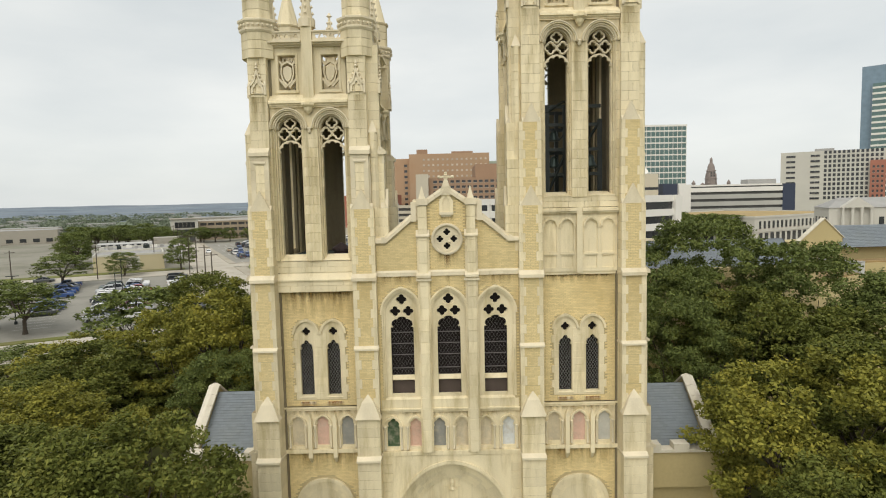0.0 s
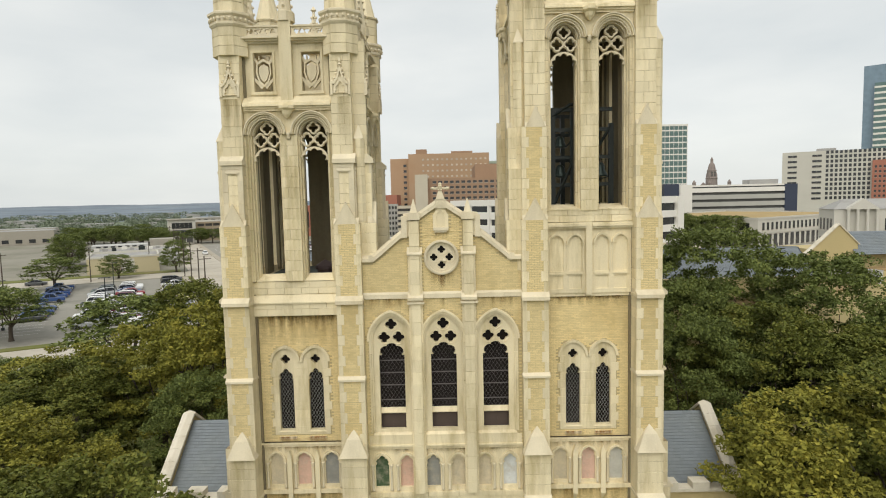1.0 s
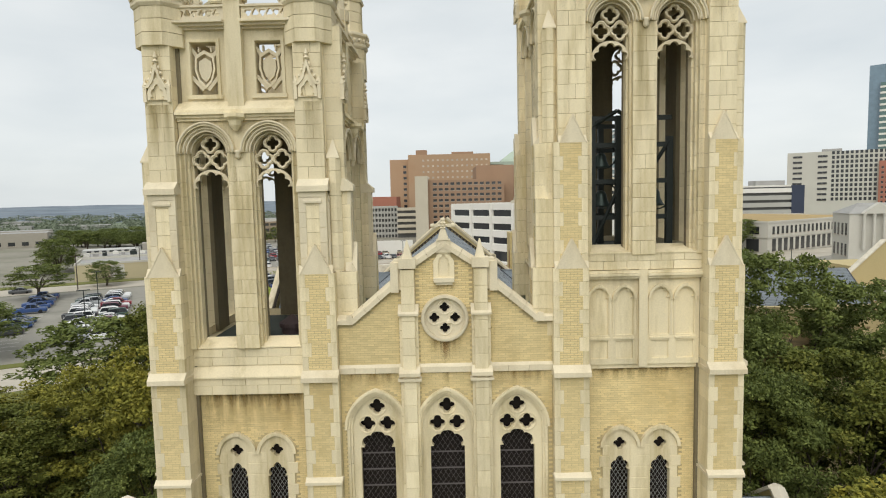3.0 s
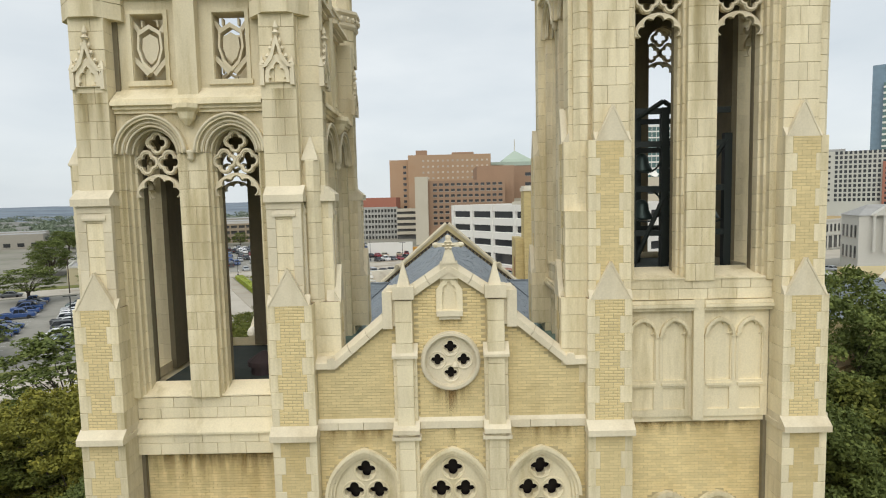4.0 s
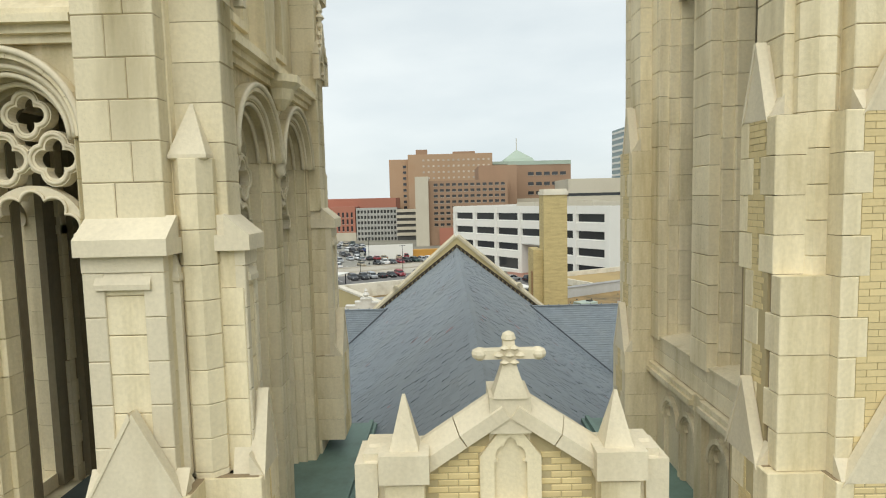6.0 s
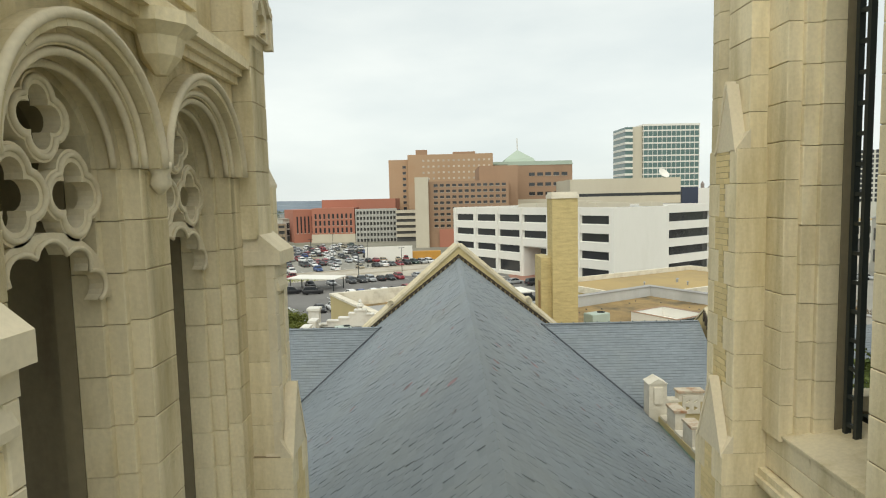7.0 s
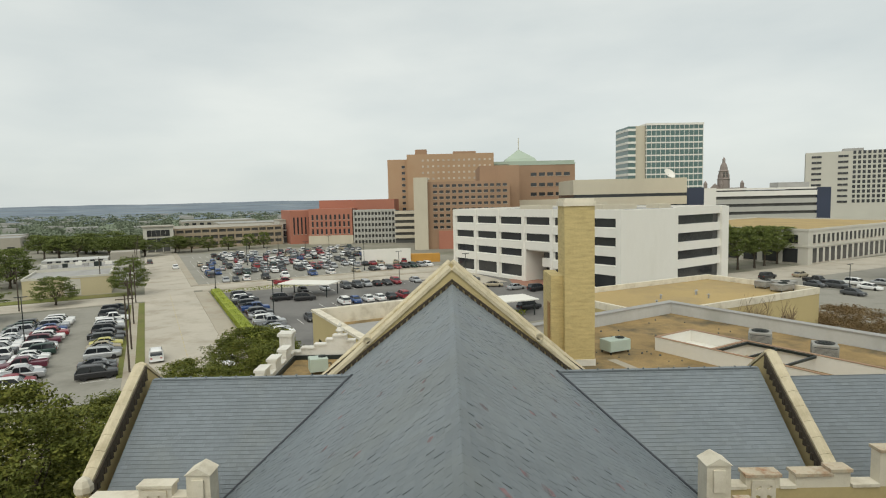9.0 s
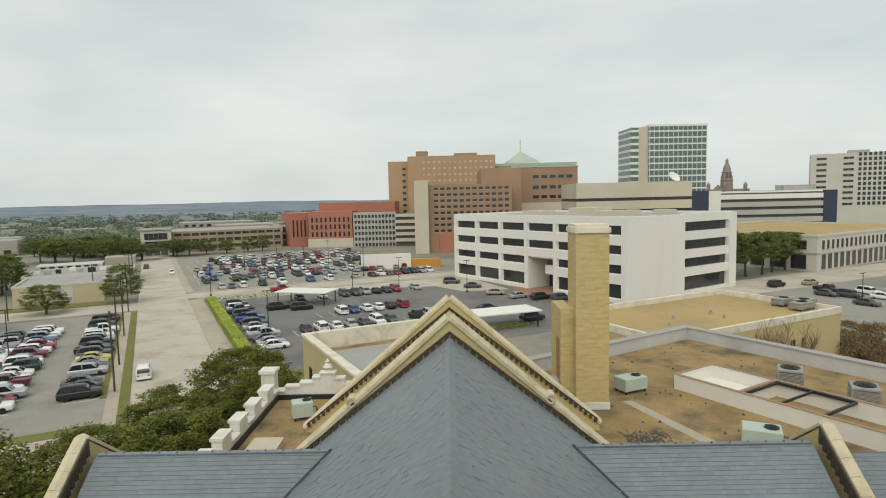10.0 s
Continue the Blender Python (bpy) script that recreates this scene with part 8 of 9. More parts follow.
for ob, x, y, hz, turn, sp in (
        (oak_a, -11.4, 19.6, 0.97, 140, 0.85), (oak_b, -17.6, 29.0, 0.80, 10, 0.72), (oak_a, -24.0, 36.0, 0.74, 80, 0.9), (oak_a, -20.5, 24.5, 0.76, 150, 0.85), (oak_b, -22.0, 29.5, 0.92, 30, 0.95), (oak_a, -27.0, 25.0, 0.82, 210, 1.0), (oak_a, -13.5, 14.5, 0.62, 300, 0.9),
        (oak_b, -19.6, 42.0, 1.08, 250, 0.85), (oak_b, -28.5, 45.0, 0.84, 100, 1.05), (oak_a, -24.5, 39.5, 0.80, 20, 1.0), (oak_a, -34.5, 42.5, 0.62, 140, 1.1), (oak_c, -37.0, 50.0, 0.50, 60, 1.0), (oak_c, -14.0, 36.0, 0.72, 160, 0.6),
        (oak_a, -21.5, 15.5, 0.66, 200, 1.0), (oak_a, -29.0, 18.0, 0.66, 100, 1.0), (oak_b, -9.2, 37.0, 0.6, 45, 0.5),
        (oak_b, 15.6, 25.0, 1.10, 15, 0.95), (oak_a, 20.5, 27.0, 1.02, 110, 1.0), (oak_a, 14.2, 19.0, 0.82, 200, 0.8), (oak_a, 19.5, 19.0, 0.86, 290, 0.95), (oak_a, 25.5, 24.0, 0.92, 60, 1.0),
        (oak_c, 18.8, 43.0, 1.25, 90, 0.95), (oak_c, 24.5, 41.0, 1.13, 190, 0.95), (oak_c, 13.0, 33.5, 0.95, 260, 0.62), (oak_a, 17.5, 34.0, 1.12, 330, 0.9), (oak_a, 24.0, 33.0, 1.02, 30, 1.0), (oak_c, 30.0, 38.0, 0.98, 20, 1.0),
        (oak_a, 30.0, 29.0, 0.92, 75, 1.0),
        (far_a, -17.8, 63.5, 0.86, 260, 0.85),
        (far_a, -21.2, 92.0, 0.74, 70, 0.98), (far_a, -17.2, 86.0, 0.72, 150, 0.78), (far_a, -24.5, 84.0, 0.62, 220, 0.85), (far_a, -27.0, 75.0, 0.60, 15, 0.9), (far_a, -20.5, 75.5, 0.68, 115, 0.95),
        (far_c, -64.6, 88.0, 0.56, 15, 1.0), (far_c, -72.0, 92.0, 0.56, 95, 1.0), (far_c, -93.5, 141.3, 0.56, 45, 1.15), (far_d, -89.6, 161.5, 0.56, 15, 0.85), (far_d, -79.4, 174.0, 0.80, 195, 0.82), (far_d, -122.0, 191.0, 0.95, 45, 1.15), (far_d, -128.0, 201.0, 0.9, 145, 1.0),
        (far_c, 77.0, 193.0, 0.92, 0, 0.95), (far_c, 82.5, 197.5, 0.88, 60, 0.95), (far_c, 88.5, 200.0, 0.90, 120, 0.95), (far_c, 94.0, 205.0, 0.86, 200, 0.95), (far_c, 100.0, 209.0, 0.84, 250, 0.95), (far_c, 105.0, 214.0, 0.80, 300, 0.9), (far_c, 80.0, 205.0, 0.95, 300, 0.95)):
    plant(ob, x, y, hz, turn, sp)
r_row = random.Random(17)
for i in range(10):
    plant(far_c, -176 + i * 6.2 + r_row.uniform(-2, 2), 266 + i * 1.6 + r_row.uniform(0, 22), r_row.uniform(0.5, 0.72), i * 37, r_row.uniform(0.9, 1.3))
for i in range(5):
    plant(far_d, -124 + i * 8.6 + r_row.uniform(-2, 2), 303 + i * 3.6, r_row.uniform(0.5, 0.72), i * 51, r_row.uniform(0.6, 0.85))
for i in range(13):
    plant(far_d, -200 + i * 4.6 + r_row.uniform(-1.5, 1.5), 316 - i * 0.9 + r_row.uniform(-9, 3), r_row.uniform(0.62, 0.9), i * 71, r_row.uniform(0.9, 1.25))
brown = tree("winter_tree", 31, 9.0, 4.2, M_LEAFB, "leafless-looking brown winter tree", clumps=130, per=120, size=0.09, base=0.15)
brown.matrix_basis = pose(43.5, 95, 0) @ Matrix.Diagonal((0.95, 0.95, 0.9, 1))
for x, y, hz, sp in ((48.5, 99, 0.95, 1.1), (49.5, 105.5, 0.7, 1.1), (54, 110, 0.72, 1.1), (47, 91.5, 0.9, 1.0), (125, 185, 0.7, 0.9), (135, 200, 0.7, 0.9)):
    plant(brown, x, y, hz, x * 7, sp)
bare = thing("bare_tree", "leafless pale brown tree with many fine twigs", "tree", at=pose(31, 87.2, 0))
bt, bl, bw = Buf(), Buf(), Buf()
r_b = random.Random(83)
bt.loft([[(k * math.cos(a), k * math.sin(a), z) for a in [i * math.pi / 4 for i in range(8)]] for k, z in ((0.24, -0.1), (0.17, 1.6), (0.13, 4.2))])
for i in range(20):
    a, p, k = i * 2.4, Vector((0, 0, r_b.uniform(2.6, 4.2))), r_b.uniform(0.045, 0.075)
    for j in range(5):
        q = p + Vector((math.cos(a) * r_b.uniform(0.35, 0.7), math.sin(a) * r_b.uniform(0.35, 0.7), r_b.uniform(1.0, 1.6)))
        bl.tube([tuple(p), tuple(q)], k * (1 - j * 0.16), 5)
        for _ in range(16):
            b0, c0 = p.lerp(q, r_b.random()), r_b.uniform(0, 6.28)
            t0 = b0 + Vector((math.cos(c0) * r_b.uniform(0.3, 0.8), math.sin(c0) * r_b.uniform(0.3, 0.8), r_b.uniform(0.5, 1.5)))
            bw.tube([tuple(b0), tuple(b0.lerp(t0, 0.5) + Vector((0, 0, 0.08))), tuple(t0)], 0.014, 3)
        p, a = q, a + r_b.uniform(-0.5, 0.5)
part("trunk", bt, M_BARK, bare)
part("limb", bl, M_TWIG, bare)
part("twig", bw, M_TWIG, bare)["kind"] = "stuff"
hedge_b = Buf(GRID)
hedge_b.box(26.95, 28.85, 117.0, 181.3, 0.0, 1.25)
r_ = random.Random(5)
for i in range(64):
    leaves(hedge_b, (27.9, 117.5 + i, 0.75), (1.3, 0.95, 0.72), 190, 0.12, r_, 0.4)
for i in range(26):
    leaves(hedge_b, (28.5 + i, 181.0 + r_.uniform(-0.15, 0.15), 0.5), (0.8, 0.8, 0.5), 40, 0.17, r_, 0.4)
for i in range(11):
    leaves(hedge_b, (66.0 + i, 118.0, 0.55), (0.8, 0.9, 0.55), 45, 0.17, r_, 0.4)
hb_ = part("hedge", hedge_b, M_HEDGE)
tagged(hb_, "long clipped bright green hedge beside the lot", "hedge", kind="stuff")
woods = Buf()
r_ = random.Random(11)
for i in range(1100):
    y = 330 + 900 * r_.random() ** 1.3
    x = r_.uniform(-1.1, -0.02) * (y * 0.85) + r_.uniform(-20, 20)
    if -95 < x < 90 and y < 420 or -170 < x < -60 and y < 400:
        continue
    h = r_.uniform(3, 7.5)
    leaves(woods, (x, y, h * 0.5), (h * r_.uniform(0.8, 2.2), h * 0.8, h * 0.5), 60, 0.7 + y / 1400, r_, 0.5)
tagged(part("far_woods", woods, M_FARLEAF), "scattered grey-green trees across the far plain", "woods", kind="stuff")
town = Buf()
for i in range(46):
    y = 440 + 700 * r_.random() ** 1.2
    x = r_.uniform(-1.0, -0.12) * (y * 0.8)
    w_, d_, h_ = r_.uniform(8, 26), r_.uniform(8, 18), r_.uniform(3, 5.5)
    town.m = pose(x, y, 0, 0, 0, 27.2)
    town.box(0, w_, 0, d_, 0, h_)
tagged(part("far_town", town, M_GREYROOF), "low pale roofs scattered across the far plain", "buildings", kind="stuff")
# Horizon ridge: its haze is only in the material's colour
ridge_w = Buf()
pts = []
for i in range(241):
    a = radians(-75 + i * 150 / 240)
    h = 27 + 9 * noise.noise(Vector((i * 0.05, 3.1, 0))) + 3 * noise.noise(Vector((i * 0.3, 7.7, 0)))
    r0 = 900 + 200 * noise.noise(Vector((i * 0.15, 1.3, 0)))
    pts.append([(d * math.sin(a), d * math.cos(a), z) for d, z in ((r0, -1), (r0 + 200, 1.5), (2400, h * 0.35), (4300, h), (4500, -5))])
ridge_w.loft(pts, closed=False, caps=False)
tagged(part("backdrop", ridge_w, M_FARRIDGE), "low wooded ridge on the horizon, painted haze blue", "horizon", kind="structure")

# ---- cars ----
def paint(name, col, metal=0.0, rough=0.3):
    return mat(name, col, rough, 0.06, 0.4, 6, 0.0, metal=metal, spec=0.6)


M_TYRE = mat("black_rubber", (0.02, 0.02, 0.02), 0.9, 0.2, 2, 10, 0.0)
M_CARGLASS = glass_mat("car_glass", (0.025, 0.03, 0.035), 0.06)
M_TAIL = mat("red_tail_lamp", (0.35, 0.02, 0.02), 0.3, 0.1, 2, 8, 0.0)
M_HEADLAMP = mat("clear_headlamp", (0.6, 0.6, 0.58), 0.2, 0.1, 2, 8, 0.0)


def rounded(stations, n=4):
    """Stations filled in along a smooth curve through them."""
    out = []
    for i in range(len(stations) - 1):
        p0, p1, p2, p3 = (stations[max(0, min(len(stations) - 1, i + d))] for d in (-1, 0, 1, 2))
        for j in range(n):
            t = j / n
            row = []
            for a, b, c, d in zip(p0, p1, p2, p3):
                m1, m2 = (c - a) * 0.32, (d - b) * 0.32
                row.append((2 * t ** 3 - 3 * t ** 2 + 1) * b + (t ** 3 - 2 * t ** 2 + t) * m1 + (3 * t ** 2 - 2 * t ** 3) * c + (t ** 3 - t ** 2) * m2)
            out.append(tuple(row))
    return out + [stations[-1]]


def car_loft(buf, stations):
    """Body rings along y: (y, half width, sill z, shoulder z, top z, top half width)."""
    rings = []
    for y, hw, z0, z1, z2, tw in stations:
        rings.append([(-hw * 0.92, y, z0), (hw * 0.92, y, z0), (hw, y, z0 + 0.12), (hw, y, z1 - 0.08), (hw * 0.96, y, z1), (tw, y, z2), (-tw, y, z2), (-hw * 0.96, y, z1), (-hw, y, z1 - 0.08), (-hw, y, z0 + 0.12)])
    buf.loft(rings)


KINDS = {
    "sedan": dict(l=4.7, hw=0.9, wb=1.38, r=0.33,
                  body=[(-2.35, 0.78, 0.3, 0.55, 0.62, 0.6), (-2.25, 0.86, 0.22, 0.68, 0.74, 0.7), (-1.2, 0.9, 0.2, 0.85, 0.9, 0.78), (1.5, 0.9, 0.2, 0.9, 0.95, 0.78), (2.2, 0.87, 0.22, 0.9, 0.96, 0.74), (2.35, 0.78, 0.32, 0.8, 0.84, 0.66)],
                  cabin=[(-1.25, 0.80, 0.88, 0.90), (-0.45, 0.66, 0.9, 1.40), (0.9, 0.66, 0.9, 1.42), (1.75, 0.78, 0.9, 0.95)]),
    "suv": dict(l=4.8, hw=0.95, wb=1.4, r=0.37,
                body=[(-2.4, 0.82, 0.38, 0.7, 0.8, 0.66), (-2.3, 0.9, 0.3, 0.9, 0.98, 0.74), (-1.2, 0.95, 0.28, 1.0, 1.06, 0.82), (2.2, 0.95, 0.28, 1.02, 1.08, 0.82), (2.4, 0.88, 0.36, 1.0, 1.05, 0.78)],
                cabin=[(-1.2, 0.84, 1.02, 1.06), (-0.55, 0.72, 1.05, 1.68), (1.9, 0.72, 1.05, 1.72), (2.3, 0.8, 1.05, 1.1)]),
    "pickup": dict(l=5.6, hw=0.98, wb=1.7, r=0.39,
                   body=[(-2.8, 0.86, 0.42, 0.8, 0.9, 0.74), (-2.68, 0.95, 0.36, 1.0, 1.06, 0.8), (-1.5, 0.98, 0.34, 1.08, 1.13, 0.85), (0.75, 0.98, 0.34, 1.1, 1.15, 0.86), (0.8, 0.98, 0.34, 1.0, 1.02, 0.9), (2.75, 0.97, 0.36, 1.0, 1.02, 0.9), (2.8, 0.92, 0.42, 0.96, 0.98, 0.86)],
                   cabin=[(-1.5, 0.86, 1.1, 1.14), (-0.85, 0.74, 1.12, 1.78), (0.55, 0.74, 1.12, 1.8), (0.75, 0.84, 1.12, 1.16)]),
}
wheel_t = {}


def car(kind, colour_name, material):
    k = KINDS[kind]
    shape = {"sedan": "saloon car", "suv": "tall sport utility car", "pickup": "pickup truck"}[kind]
    ob = thing("pickup_truck" if kind == "pickup" else "car", "%s %s parked on the lot" % (colour_name, shape), "truck" if kind == "pickup" else "car", group="parked cars")
    b = Buf()
    car_loft(b, rounded(k["body"]) if kind != "pickup" else k["body"])
    # roof panel and pillars
    c = k["cabin"]
    cab = rounded(c)
    b.loft([[(-w, y, z), (w, y, z), (w * 0.9, y, z + 0.05), (-w * 0.9, y, z + 0.05)] for y, w, _, z in cab[3:10]])
    for (y0, w0, _, z0), (y1, w1, _, z1) in ((c[0], c[1]), (c[3], c[2])):
        for s in (-1, 1):
            b.tube([(s * w0, y0, z0), (s * w1, y1, z1)], 0.05, 4)
    for s in (-1, 1):
        ym = (c[1][0] + c[2][0]) / 2
        b.tube([(s * 0.84 * k["hw"] / 0.9, ym, c[1][2]), (s * c[1][1], ym, c[1][3])], 0.045, 4)
    if kind == "pickup":
        b.box(-0.98, -0.88, 0.8, 2.78, 0.9, 1.14)
        b.box(0.88, 0.98, 0.8, 2.78, 0.9, 1.14)
        b.box(-0.98, 0.98, 2.68, 2.8, 0.9, 1.12)
    part("body", b, material, ob, smooth=kind != "pickup")
    g = Buf()
    g.loft([[(-w - 0.0, y, z0), (w, y, z0), (w * 0.99, y, z1), (-w * 0.99, y, z1)] for y, w, z0, z1 in cab])
    part("cabin_glass", g, M_CARGLASS, ob)
    if kind not in wheel_t:
        t = Buf()
        t.loft([[(x, r * math.cos(a), r * math.sin(a)) for a in [i * math.pi / 8 for i in range(16)]] for x, r in ((-0.1, k["r"] * 0.85), (-0.09, k["r"]), (0.09, k["r"]), (0.1, k["r"] * 0.85))])
        me = bpy.data.meshes.new("wheel")
        me.from_pydata(t.v, [], t.f)
        me.materials.append(M_TYRE)
        wheel_t[kind] = me
    for sx in (-1, 1):
        for sy in (-1, 1):
            w = new("wheel", wheel_t[kind])
            w.parent = ob
            w.matrix_basis = pose(sx * (k["hw"] - 0.1), sy * k["wb"], k["r"])
    tl = Buf()
    y1 = k["body"][-1][0]
    for s in (-1, 1):
        tl.box(min(s * 0.5, s * 0.76), max(s * 0.5, s * 0.76), y1 - 0.12, y1 + 0.015, 0.68, 0.84)
    part("tail_lamp", tl, M_TAIL, ob)["kind"] = "stuff"
    hl = Buf()
    y0 = k["body"][0][0]
    for s in (-1, 1):
        hl.box(min(s * 0.46, s * 0.74), max(s * 0.46, s * 0.74), y0 - 0.015, y0 + 0.12, 0.5 if kind == "sedan" else 0.68, 0.62 if kind == "sedan" else 0.84)
    part("headlamp", hl, M_HEADLAMP, ob)["kind"] = "stuff"
    return ob


PAINTS = [("white", paint("white_paint", (0.72, 0.72, 0.71))), ("silver", paint("silver_paint", (0.42, 0.43, 0.44), 0.4)), ("dark grey", paint("grey_paint", (0.085, 0.09, 0.095), 0.3)),
          ("black", paint("black_paint", (0.018, 0.018, 0.02))), ("red", paint("red_paint", (0.25, 0.03, 0.04))), ("blue", paint("blue_paint", (0.03, 0.07, 0.20))),
          ("beige", paint("beige_paint", (0.36, 0.31, 0.22), 0.2)), ("dark green", paint("green_paint", (0.03, 0.06, 0.05), 0.2)), ("pale yellow", paint("yellow_paint", (0.50, 0.46, 0.14))), ("maroon", paint("maroon_paint", (0.115, 0.022, 0.04)))]
PROTO = {}
crng = random.Random(21)


def put_car(n, s, heading, kind=None, colour=None, lift=0.03):
    """A car at a grid place; heading 0 points its bonnet towards smaller s."""
    kind = kind or ("sedan" if colour == 8 else None) or crng.choices(("sedan", "suv", "pickup"), (5, 4, 2))[0]
    colour = crng.choices(range(8), (26, 20, 18, 15, 8, 7, 4, 3))[0] if colour is None else colour
    m = GRID @ pose(n, s, lift, 0, 0, heading)
    if (kind, colour) not in PROTO:
        PROTO[kind, colour] = car(kind, *PAINTS[colour])
        PROTO[kind, colour].matrix_basis = m
    else:
        copy_thing(PROTO[kind, colour], m)


def row_along_s(n, s0, s1, heading, fill, step=2.75, colours=None):
    s = s0
    i = 0
    while s < s1:
        if crng.random() < fill:
            put_car(n + crng.uniform(-0.25, 0.25), s + crng.uniform(-0.12, 0.12), heading + crng.uniform(-2, 2) + (180 if crng.random() < 0.2 else 0), None, colours[i % len(colours)] if colours else None)
        s += step
        i += 1


def row_along_n(s, n0, n1, heading, fill, step=2.75):
    n = n0
    while n < n1:
        if crng.random() < fill:
            put_car(n + crng.uniform(-0.12, 0.12), s + crng.uniform(-0.25, 0.25), heading + crng.uniform(-2, 2) + (180 if crng.random() < 0.25 else 0))
        n += step


row_along_s(6.6, 113.5, 171, 90, 0.97, colours=[3, 3, 2, 2, 1, 2, 6, 8, 2, 3, 2, 3, 1, 0, 1, 0, 2, 3, 2, 3, 2])
row_along_s(-2.4, 112.5, 160, 90, 0.95, colours=[0, 4, 1, 0, 9, 0, 0, 7, 0, 1, 9, 0, 4, 0, 5, 1, 0])
row_along_s(-7.6, 112.5, 158, -90, 0.9, colours=[1, 7, 2, 0, 0, 1, 2, 0, 2, 0, 0, 1, 0, 1])
row_along_s(-17.0, 122, 168, 90, 0.8, colours=[5, 2, 5, 5, 3, 5, 2, 5, 1])
row_along_s(32.4, 126, 172, 90, 0.95, colours=[0, 1, 2, 1, 0, 2, 1, 2, 3, 5, 3, 2, 3, 2])
for s_, n0, n1, h_, f_ in ((135, 40, 66, 0, 0.85), (149, 48, 66, 180, 0.8), (170.5, 47, 80, 0, 0.75), (202, 30, 98, 0, 0.68), (217.5, 30, 98, 180, 0.68), (222.5, 30, 98, 0, 0.68),
                           (234.5, 30, 98, 180, 0.68), (239.5, 30, 98, 0, 0.68), (252.5, 30, 98, 180, 0.68), (257.5, 32, 98, 0, 0.68), (269.5, 34, 98, 180, 0.66), (274.5, 36, 98, 0, 0.66), (287, 38, 98, 180, 0.75), (292, 40, 98, 0, 0.6)):
    row_along_n(s_, n0, n1, h_, f_)
for n, s, h_, k, c in ((13.7, 119.5, 180, "suv", 0), (40, 161, 90, "suv", 3), (44.5, 158, 80, "suv", 3), (46, 187.5, 90, "pickup", 4), (78, 135, 90, "sedan", 3), (90, 151, 60, "sedan", 6), (92, 144, 90, "sedan", 1), (95, 139.5, 90, "suv", 3), (98, 136, 95, "suv", 2),
                       (91, 164, 60, "sedan", 2), (90, 174, 60, "suv", 2), (153.5, 122, 90, "suv", 3), (163, 119.5, 90, "sedan", 6), (155.5, 111, 0, "pickup", 3), (150, 108, 0, "sedan", 2), (159, 104, 0, "suv", 0), (155, 99, 0, "sedan", 0), (152, 104, 0, "suv", 2), (164, 101, 0, "sedan", 1), (145, 97, 0, "sedan", 2),
                       (24.4 - 1.8, 111.5, 0, "sedan", 0), (21.8, 250, 0, "sedan", 0), (14, 275, 180, "suv", 2), (80, 121.5, 90, "suv", 3), (-24, 181, 90, "sedan", 2)):
    put_car(n, s, h_, k, c, 0.045)

# ---- poles, canopies and roof plant ----
def pole(n, s, h, r=0.14, arms=True):
    ob = thing("utility_pole", "weathered wooden utility pole with crossarm", "pole", group="utility poles", at=GRID @ pose(n, s, 0))
    b = Buf()
    b.poly(0, 0, [(r, -0.1), (r * 0.9, h * 0.5), (r * 0.7, h)], 8)
    part("post", b, M_BARK, ob)
    if arms:
        a = Buf()
        a.box(-1.1, 1.1, -0.05, 0.05, h - 0.6, h - 0.48)
        part("crossarm", a, M_BARK, ob)
    return ob


for n, s, h in ((10.4, 114, 10.5), (10.4, 128, 11), (10.4, 150, 11), (10.4, 178, 11), (10.4, 205, 11), (10.4, 235, 11), (10.4, 270, 11), (-12, 180, 9), (-30, 176, 9), (2, 204, 9)):
    pole(n, s, h)


def lot_lamp(n, s, h, turn=0):
    ob = thing("street_lamp", "thin dark steel lot lamp on a tall post", "lamp post", group="lot lamps", at=GRID @ pose(n, s, 0, 0, 0, turn))
    b, l_ = Buf(), Buf()
    b.poly(0, 0, [(0.25, 0), (0.25, 0.5), (0.09, 0.52), (0.07, h)], 8)
    part("post", b, M_STEEL, ob)
    l_.box(-0.9, 0.9, -0.15, 0.15, h, h + 0.12)
    part("lamp_head", l_, M_STEEL, ob)


for n, s, h in ((33.5, 136, 8), (28.8, 190, 9), (-5, 112, 8), (-5, 140, 8), (45, 205, 9), (60, 220, 9), (75, 205, 9), (45, 245, 9), (75, 245, 9), (60, 265, 9), (62, 176, 8), (75, 176, 8), (86, 158, 8), (149, 100, 6), (-20, 118, 8)):
    lot_lamp(n, s, h)


def canopy(x, y, turn, w, d):
    ob = thing("car_canopy", "flat white car shelter on thin posts", "canopy", group="car shelters", at=pose(x, y, 0, 0, 0, turn))
    b = Buf()
    b.box(0, w, 0, d, 2.9, 3.1)
    part("roof", b, M_WHITE, ob)
    for i in range(2):
        for j in range(2):
            p = Buf()
            p.box(0.6 + i * (w - 1.4), 0.8 + i * (w - 1.4), 0.5 + j * (d - 1.2), 0.7 + j * (d - 1.2), 0, 2.9)
            part("post", p, M_STEEL, ob)


canopy(-40.5, 167.0, 27.2 - 42, 13, 7)
canopy(4.5, 134.5, 20, 13, 6.5)


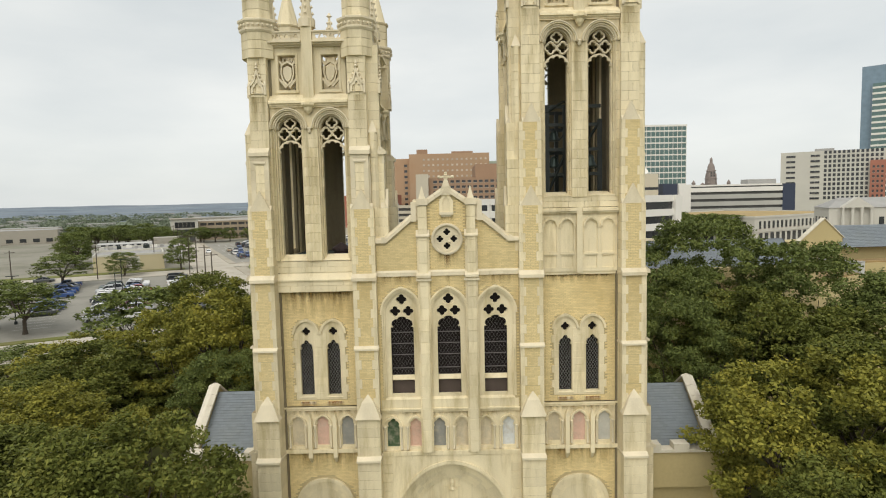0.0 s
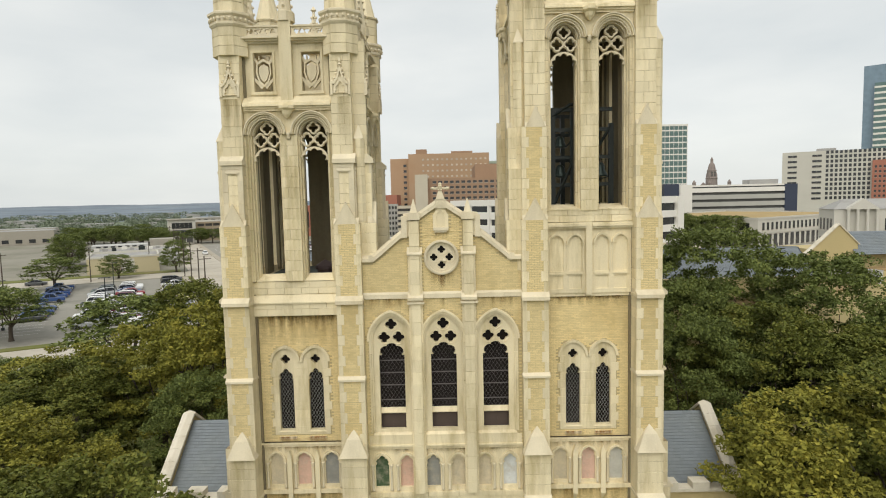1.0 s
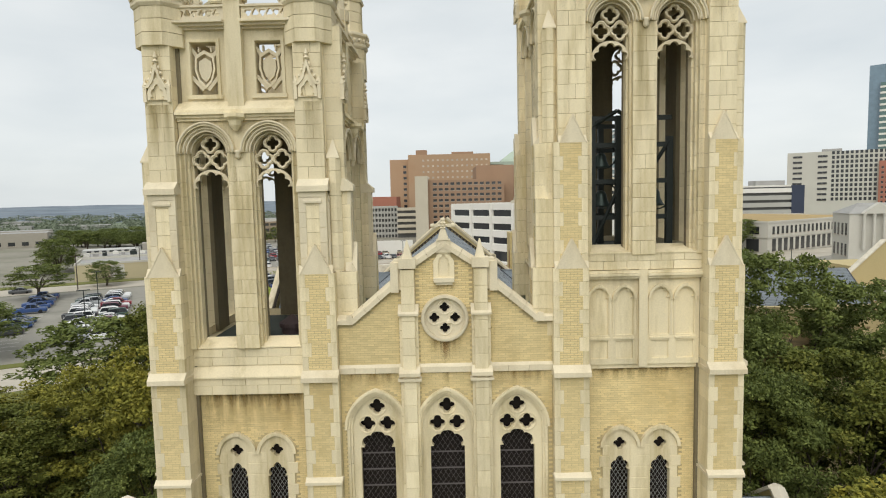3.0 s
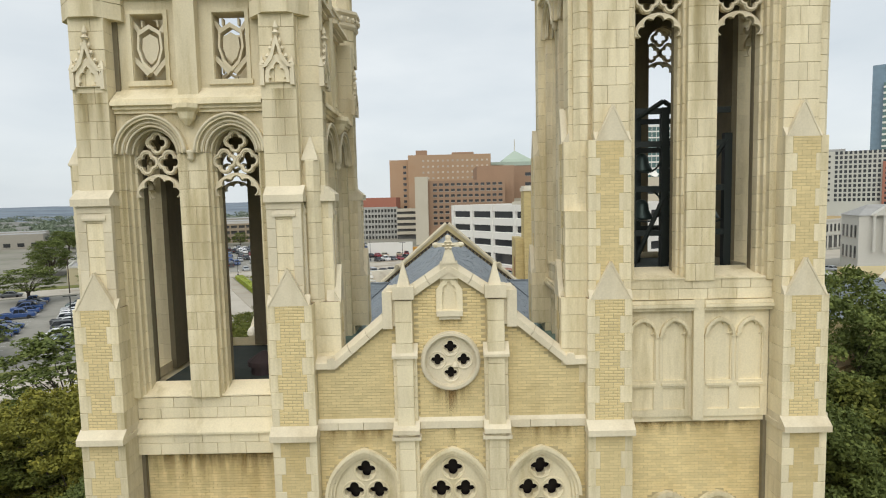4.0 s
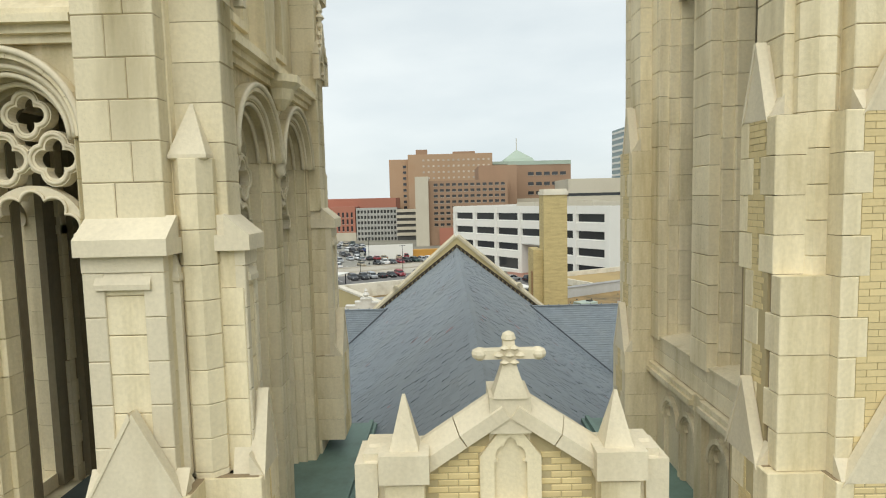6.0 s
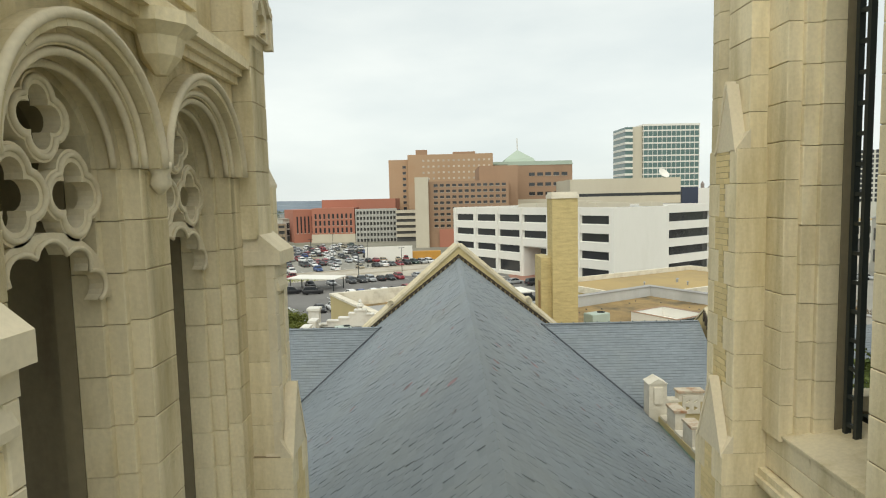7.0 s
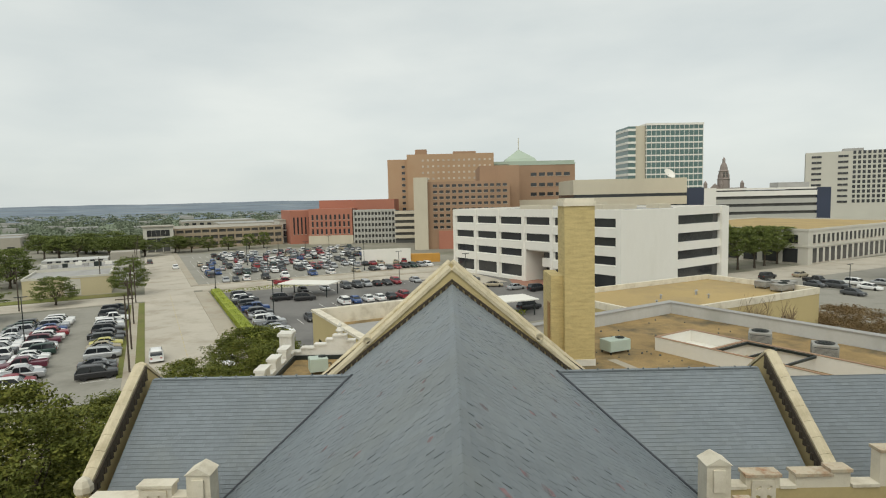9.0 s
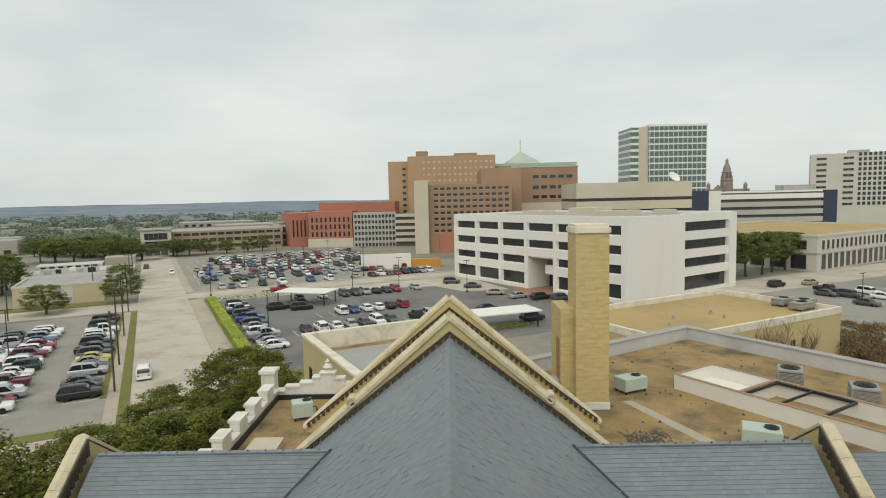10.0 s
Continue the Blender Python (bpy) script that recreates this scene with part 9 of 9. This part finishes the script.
def ac_unit(x, y, z, turn, w, d, h, green):
    ob = thing("air_conditioner", "boxy rooftop air conditioner with a fan grille", "air conditioner", group="roof units", at=pose(x, y, z, 0, 0, turn))
    b, f = Buf(), Buf()
    b.loft([[(a, c, z_) for a, c in ((q, q), (w - q, q), (w - q, d - q), (q, d - q))] for z_, q in ((0.2, 0.0), (h - 0.04, 0.0), (h, 0.04))])
    part("cabinet", b, M_ACGREEN if green else M_ACGREY, ob)
    for a in (0.08, w - 0.16):
        for c in (0.06, d - 0.14):
            leg = Buf()
            leg.box(a, a + 0.08, c, c + 0.08, 0, 0.2)
            part("leg", leg, M_STEEL, ob)
    # The fan opening is a flat disc, its shade painted dark
    fx, rad = w * (0.74 if green else 0.5), d * (0.27 if green else 0.38)
    f.plate([(fx + rad * math.cos(a * math.pi / 10), d / 2 + rad * math.sin(a * math.pi / 10)) for a in range(20)], [], -h - 0.02, -h + 0.01)
    f.v = [(x_, z_, y_) for x_, y_, z_ in f.v]
    part("fan_opening", f, M_DARKIN, ob, "dark round fan opening")
    ring = Buf()
    for r_ in (rad, rad * 0.66, rad * 0.33):
        ring.tube([(fx + r_ * math.cos(a * math.pi / 10), d / 2 + r_ * math.sin(a * math.pi / 10), h + 0.045) for a in range(20)], 0.018, 5, True)
    for a in range(4):
        ring.tube([(fx + rad * math.cos(a * 0.785), d / 2 + rad * math.sin(a * 0.785), h + 0.045), (fx - rad * math.cos(a * 0.785), d / 2 - rad * math.sin(a * 0.785), h + 0.045)], 0.014, 4)
    part("fan_guard", ring, M_STEEL, ob)["kind"] = "stuff"
    if not green:
        g = Buf()
        g.box(0.1, w - 0.1, -0.006, 0.0, 0.3, h - 0.14)
        g.box(-0.006, 0.0, 0.1, d - 0.1, 0.3, h - 0.14)
        grille = part("grille", g, M_DARKIN, ob, "dark coil behind a louvred side")
        sl_ = Buf()
        for i in range(9):
            z_ = 0.32 + i * (h - 0.5) / 9
            sl_.box(0.1, w - 0.1, -0.03, -0.007, z_, z_ + 0.045)
            sl_.box(-0.03, -0.007, 0.1, d - 0.1, z_, z_ + 0.045)
        part("louvre", sl_, M_ACGREY, grille)["kind"] = "stuff"
    else:
        pipe = Buf()
        pipe.tube([(w, d * 0.7, 0.5), (w + 0.25, d * 0.7, 0.5), (w + 0.3, d * 0.7, 0.05)], 0.04, 6)
        part("pipe", pipe, M_STEEL, ob)


ac_unit(10.5, 68.2, 11.55, 25, 1.7, 1.1, 0.95, True)
ac_unit(13.7, 60.6, 11.55, -25, 1.7, 1.2, 0.95, True)
ac_unit(-8.6, 64.4, 11.72, 20, 1.1, 0.9, 1.0, True)
ac_unit(20.0, 69.0, 11.55, -28, 1.4, 1.4, 1.2, False)
ac_unit(22.2, 65.6, 11.55, -28, 1.4, 1.4, 1.15, False)
for i, (x, y) in enumerate(((37.0, 98.5), (38.6, 97.4), (37.4, 95.8))):
    ac_unit(x, y, 10.72, 30, 2.6, 1.4, 0.9, False)

# ---- bell frame in the tall tower, roof cowl in the other ----
bf = thing("bell_stand", "dark green-black steel stand carrying the bells", "bell stand", at=pose(TX, TY, 19.05))
for x in (-1.15, -0.35, 0.55, 1.2):
    for y in (-1.1, 1.0):
        b = Buf()
        b.box(x - 0.09, x + 0.09, y - 0.09, y + 0.09, 0, 4.05 if x < 0.5 else 3.4)
        part("post", b, M_STEEL, bf)
for z in (0.9, 2.0, 3.1, 3.9):
    for y in (-1.1, 1.0):
        b = Buf()
        b.box(-1.25, 1.25, y - 0.06, y + 0.06, z, z + 0.14)
        part("beam", b, M_STEEL, bf)
for x0, z0, x1, z1 in ((-1.2, 3.7, -0.4, 4.2), (-0.4, 4.2, 0.5, 3.6), (-1.1, 0.2, -0.35, 1.9), (0.5, 0.2, -0.3, 1.9), (0.5, 2.2, 1.2, 3.3)):
    b = Buf()
    b.tube([(x0, -1.15, z0), (x1, -1.15, z1)], 0.06, 4)
    part("brace", b, M_STEEL, bf)
for x, z, r in ((-0.78, 1.3, 0.32), (-0.78, 2.5, 0.3), (0.1, 1.4, 0.42), (0.1, 2.6, 0.36), (0.85, 1.3, 0.36)):
    bell = thing("bell", "dark bronze church bell hung in the frame", "bell", group="bells", at=pose(TX + x, TY - 0.7, 19.05 + z))
    b = Buf()
    b.poly(0, 0, [(r, 0), (r * 0.86, 0.08), (r * 0.62, r * 0.7), (r * 0.55, r * 1.2), (r * 0.35, r * 1.5), (0.04, r * 1.58)], 18)
    part("bell_body", b, M_BRONZE, bell, smooth=True)
    w = Buf()
    w.tube([(r * 1.25 * math.cos(a), -0.35, 0.35 + r * 1.25 * math.sin(a)) for a in [i * math.pi / 10 for i in range(20)]], 0.025, 5, True)
    part("bell_wheel", w, M_STEEL, bell)
ladder = thing("cable_ladder", "black steel cable ladder fixed inside the belfry opening", "ladder", at=pose(3.55, 29.08, 19.1))
for y in (0.0, 0.16):
    b = Buf()
    b.box(-0.03, 0.03, y - 0.025, y + 0.025, 0, 6.6)
    part("rail", b, M_STEEL, ladder)
for i in range(22):
    b = Buf()
    b.box(-0.02, 0.02, 0.0, 0.16, 0.15 + i * 0.3, 0.19 + i * 0.3)
    part("rung", b, M_STEEL, ladder)
cowl = thing("roof_cowl", "dark low conical cowl on the belfry floor", "cowl", at=pose(-4.9, 27.2, 16.55))
b = Buf()
b.poly(0, 0, [(0.34, 0), (0.34, 0.2), (0.42, 0.22), (0.42, 0.34), (0.3, 0.42), (0.05, 0.58)], 14)
part("body", b, M_DARKCOWL, cowl)

# ---- single bricks, stones and slates ----
for parent_, name_, specs_, mat_ in STONES:
    lay_pieces(parent_, name_, specs_, mat_)
lay_pieces(front, "brick", [(Matrix(), q) for q in BRICKS], M_BRICK)
for slate_ in SLATES:
    part("slate", slate_, M_SLATE, nave)
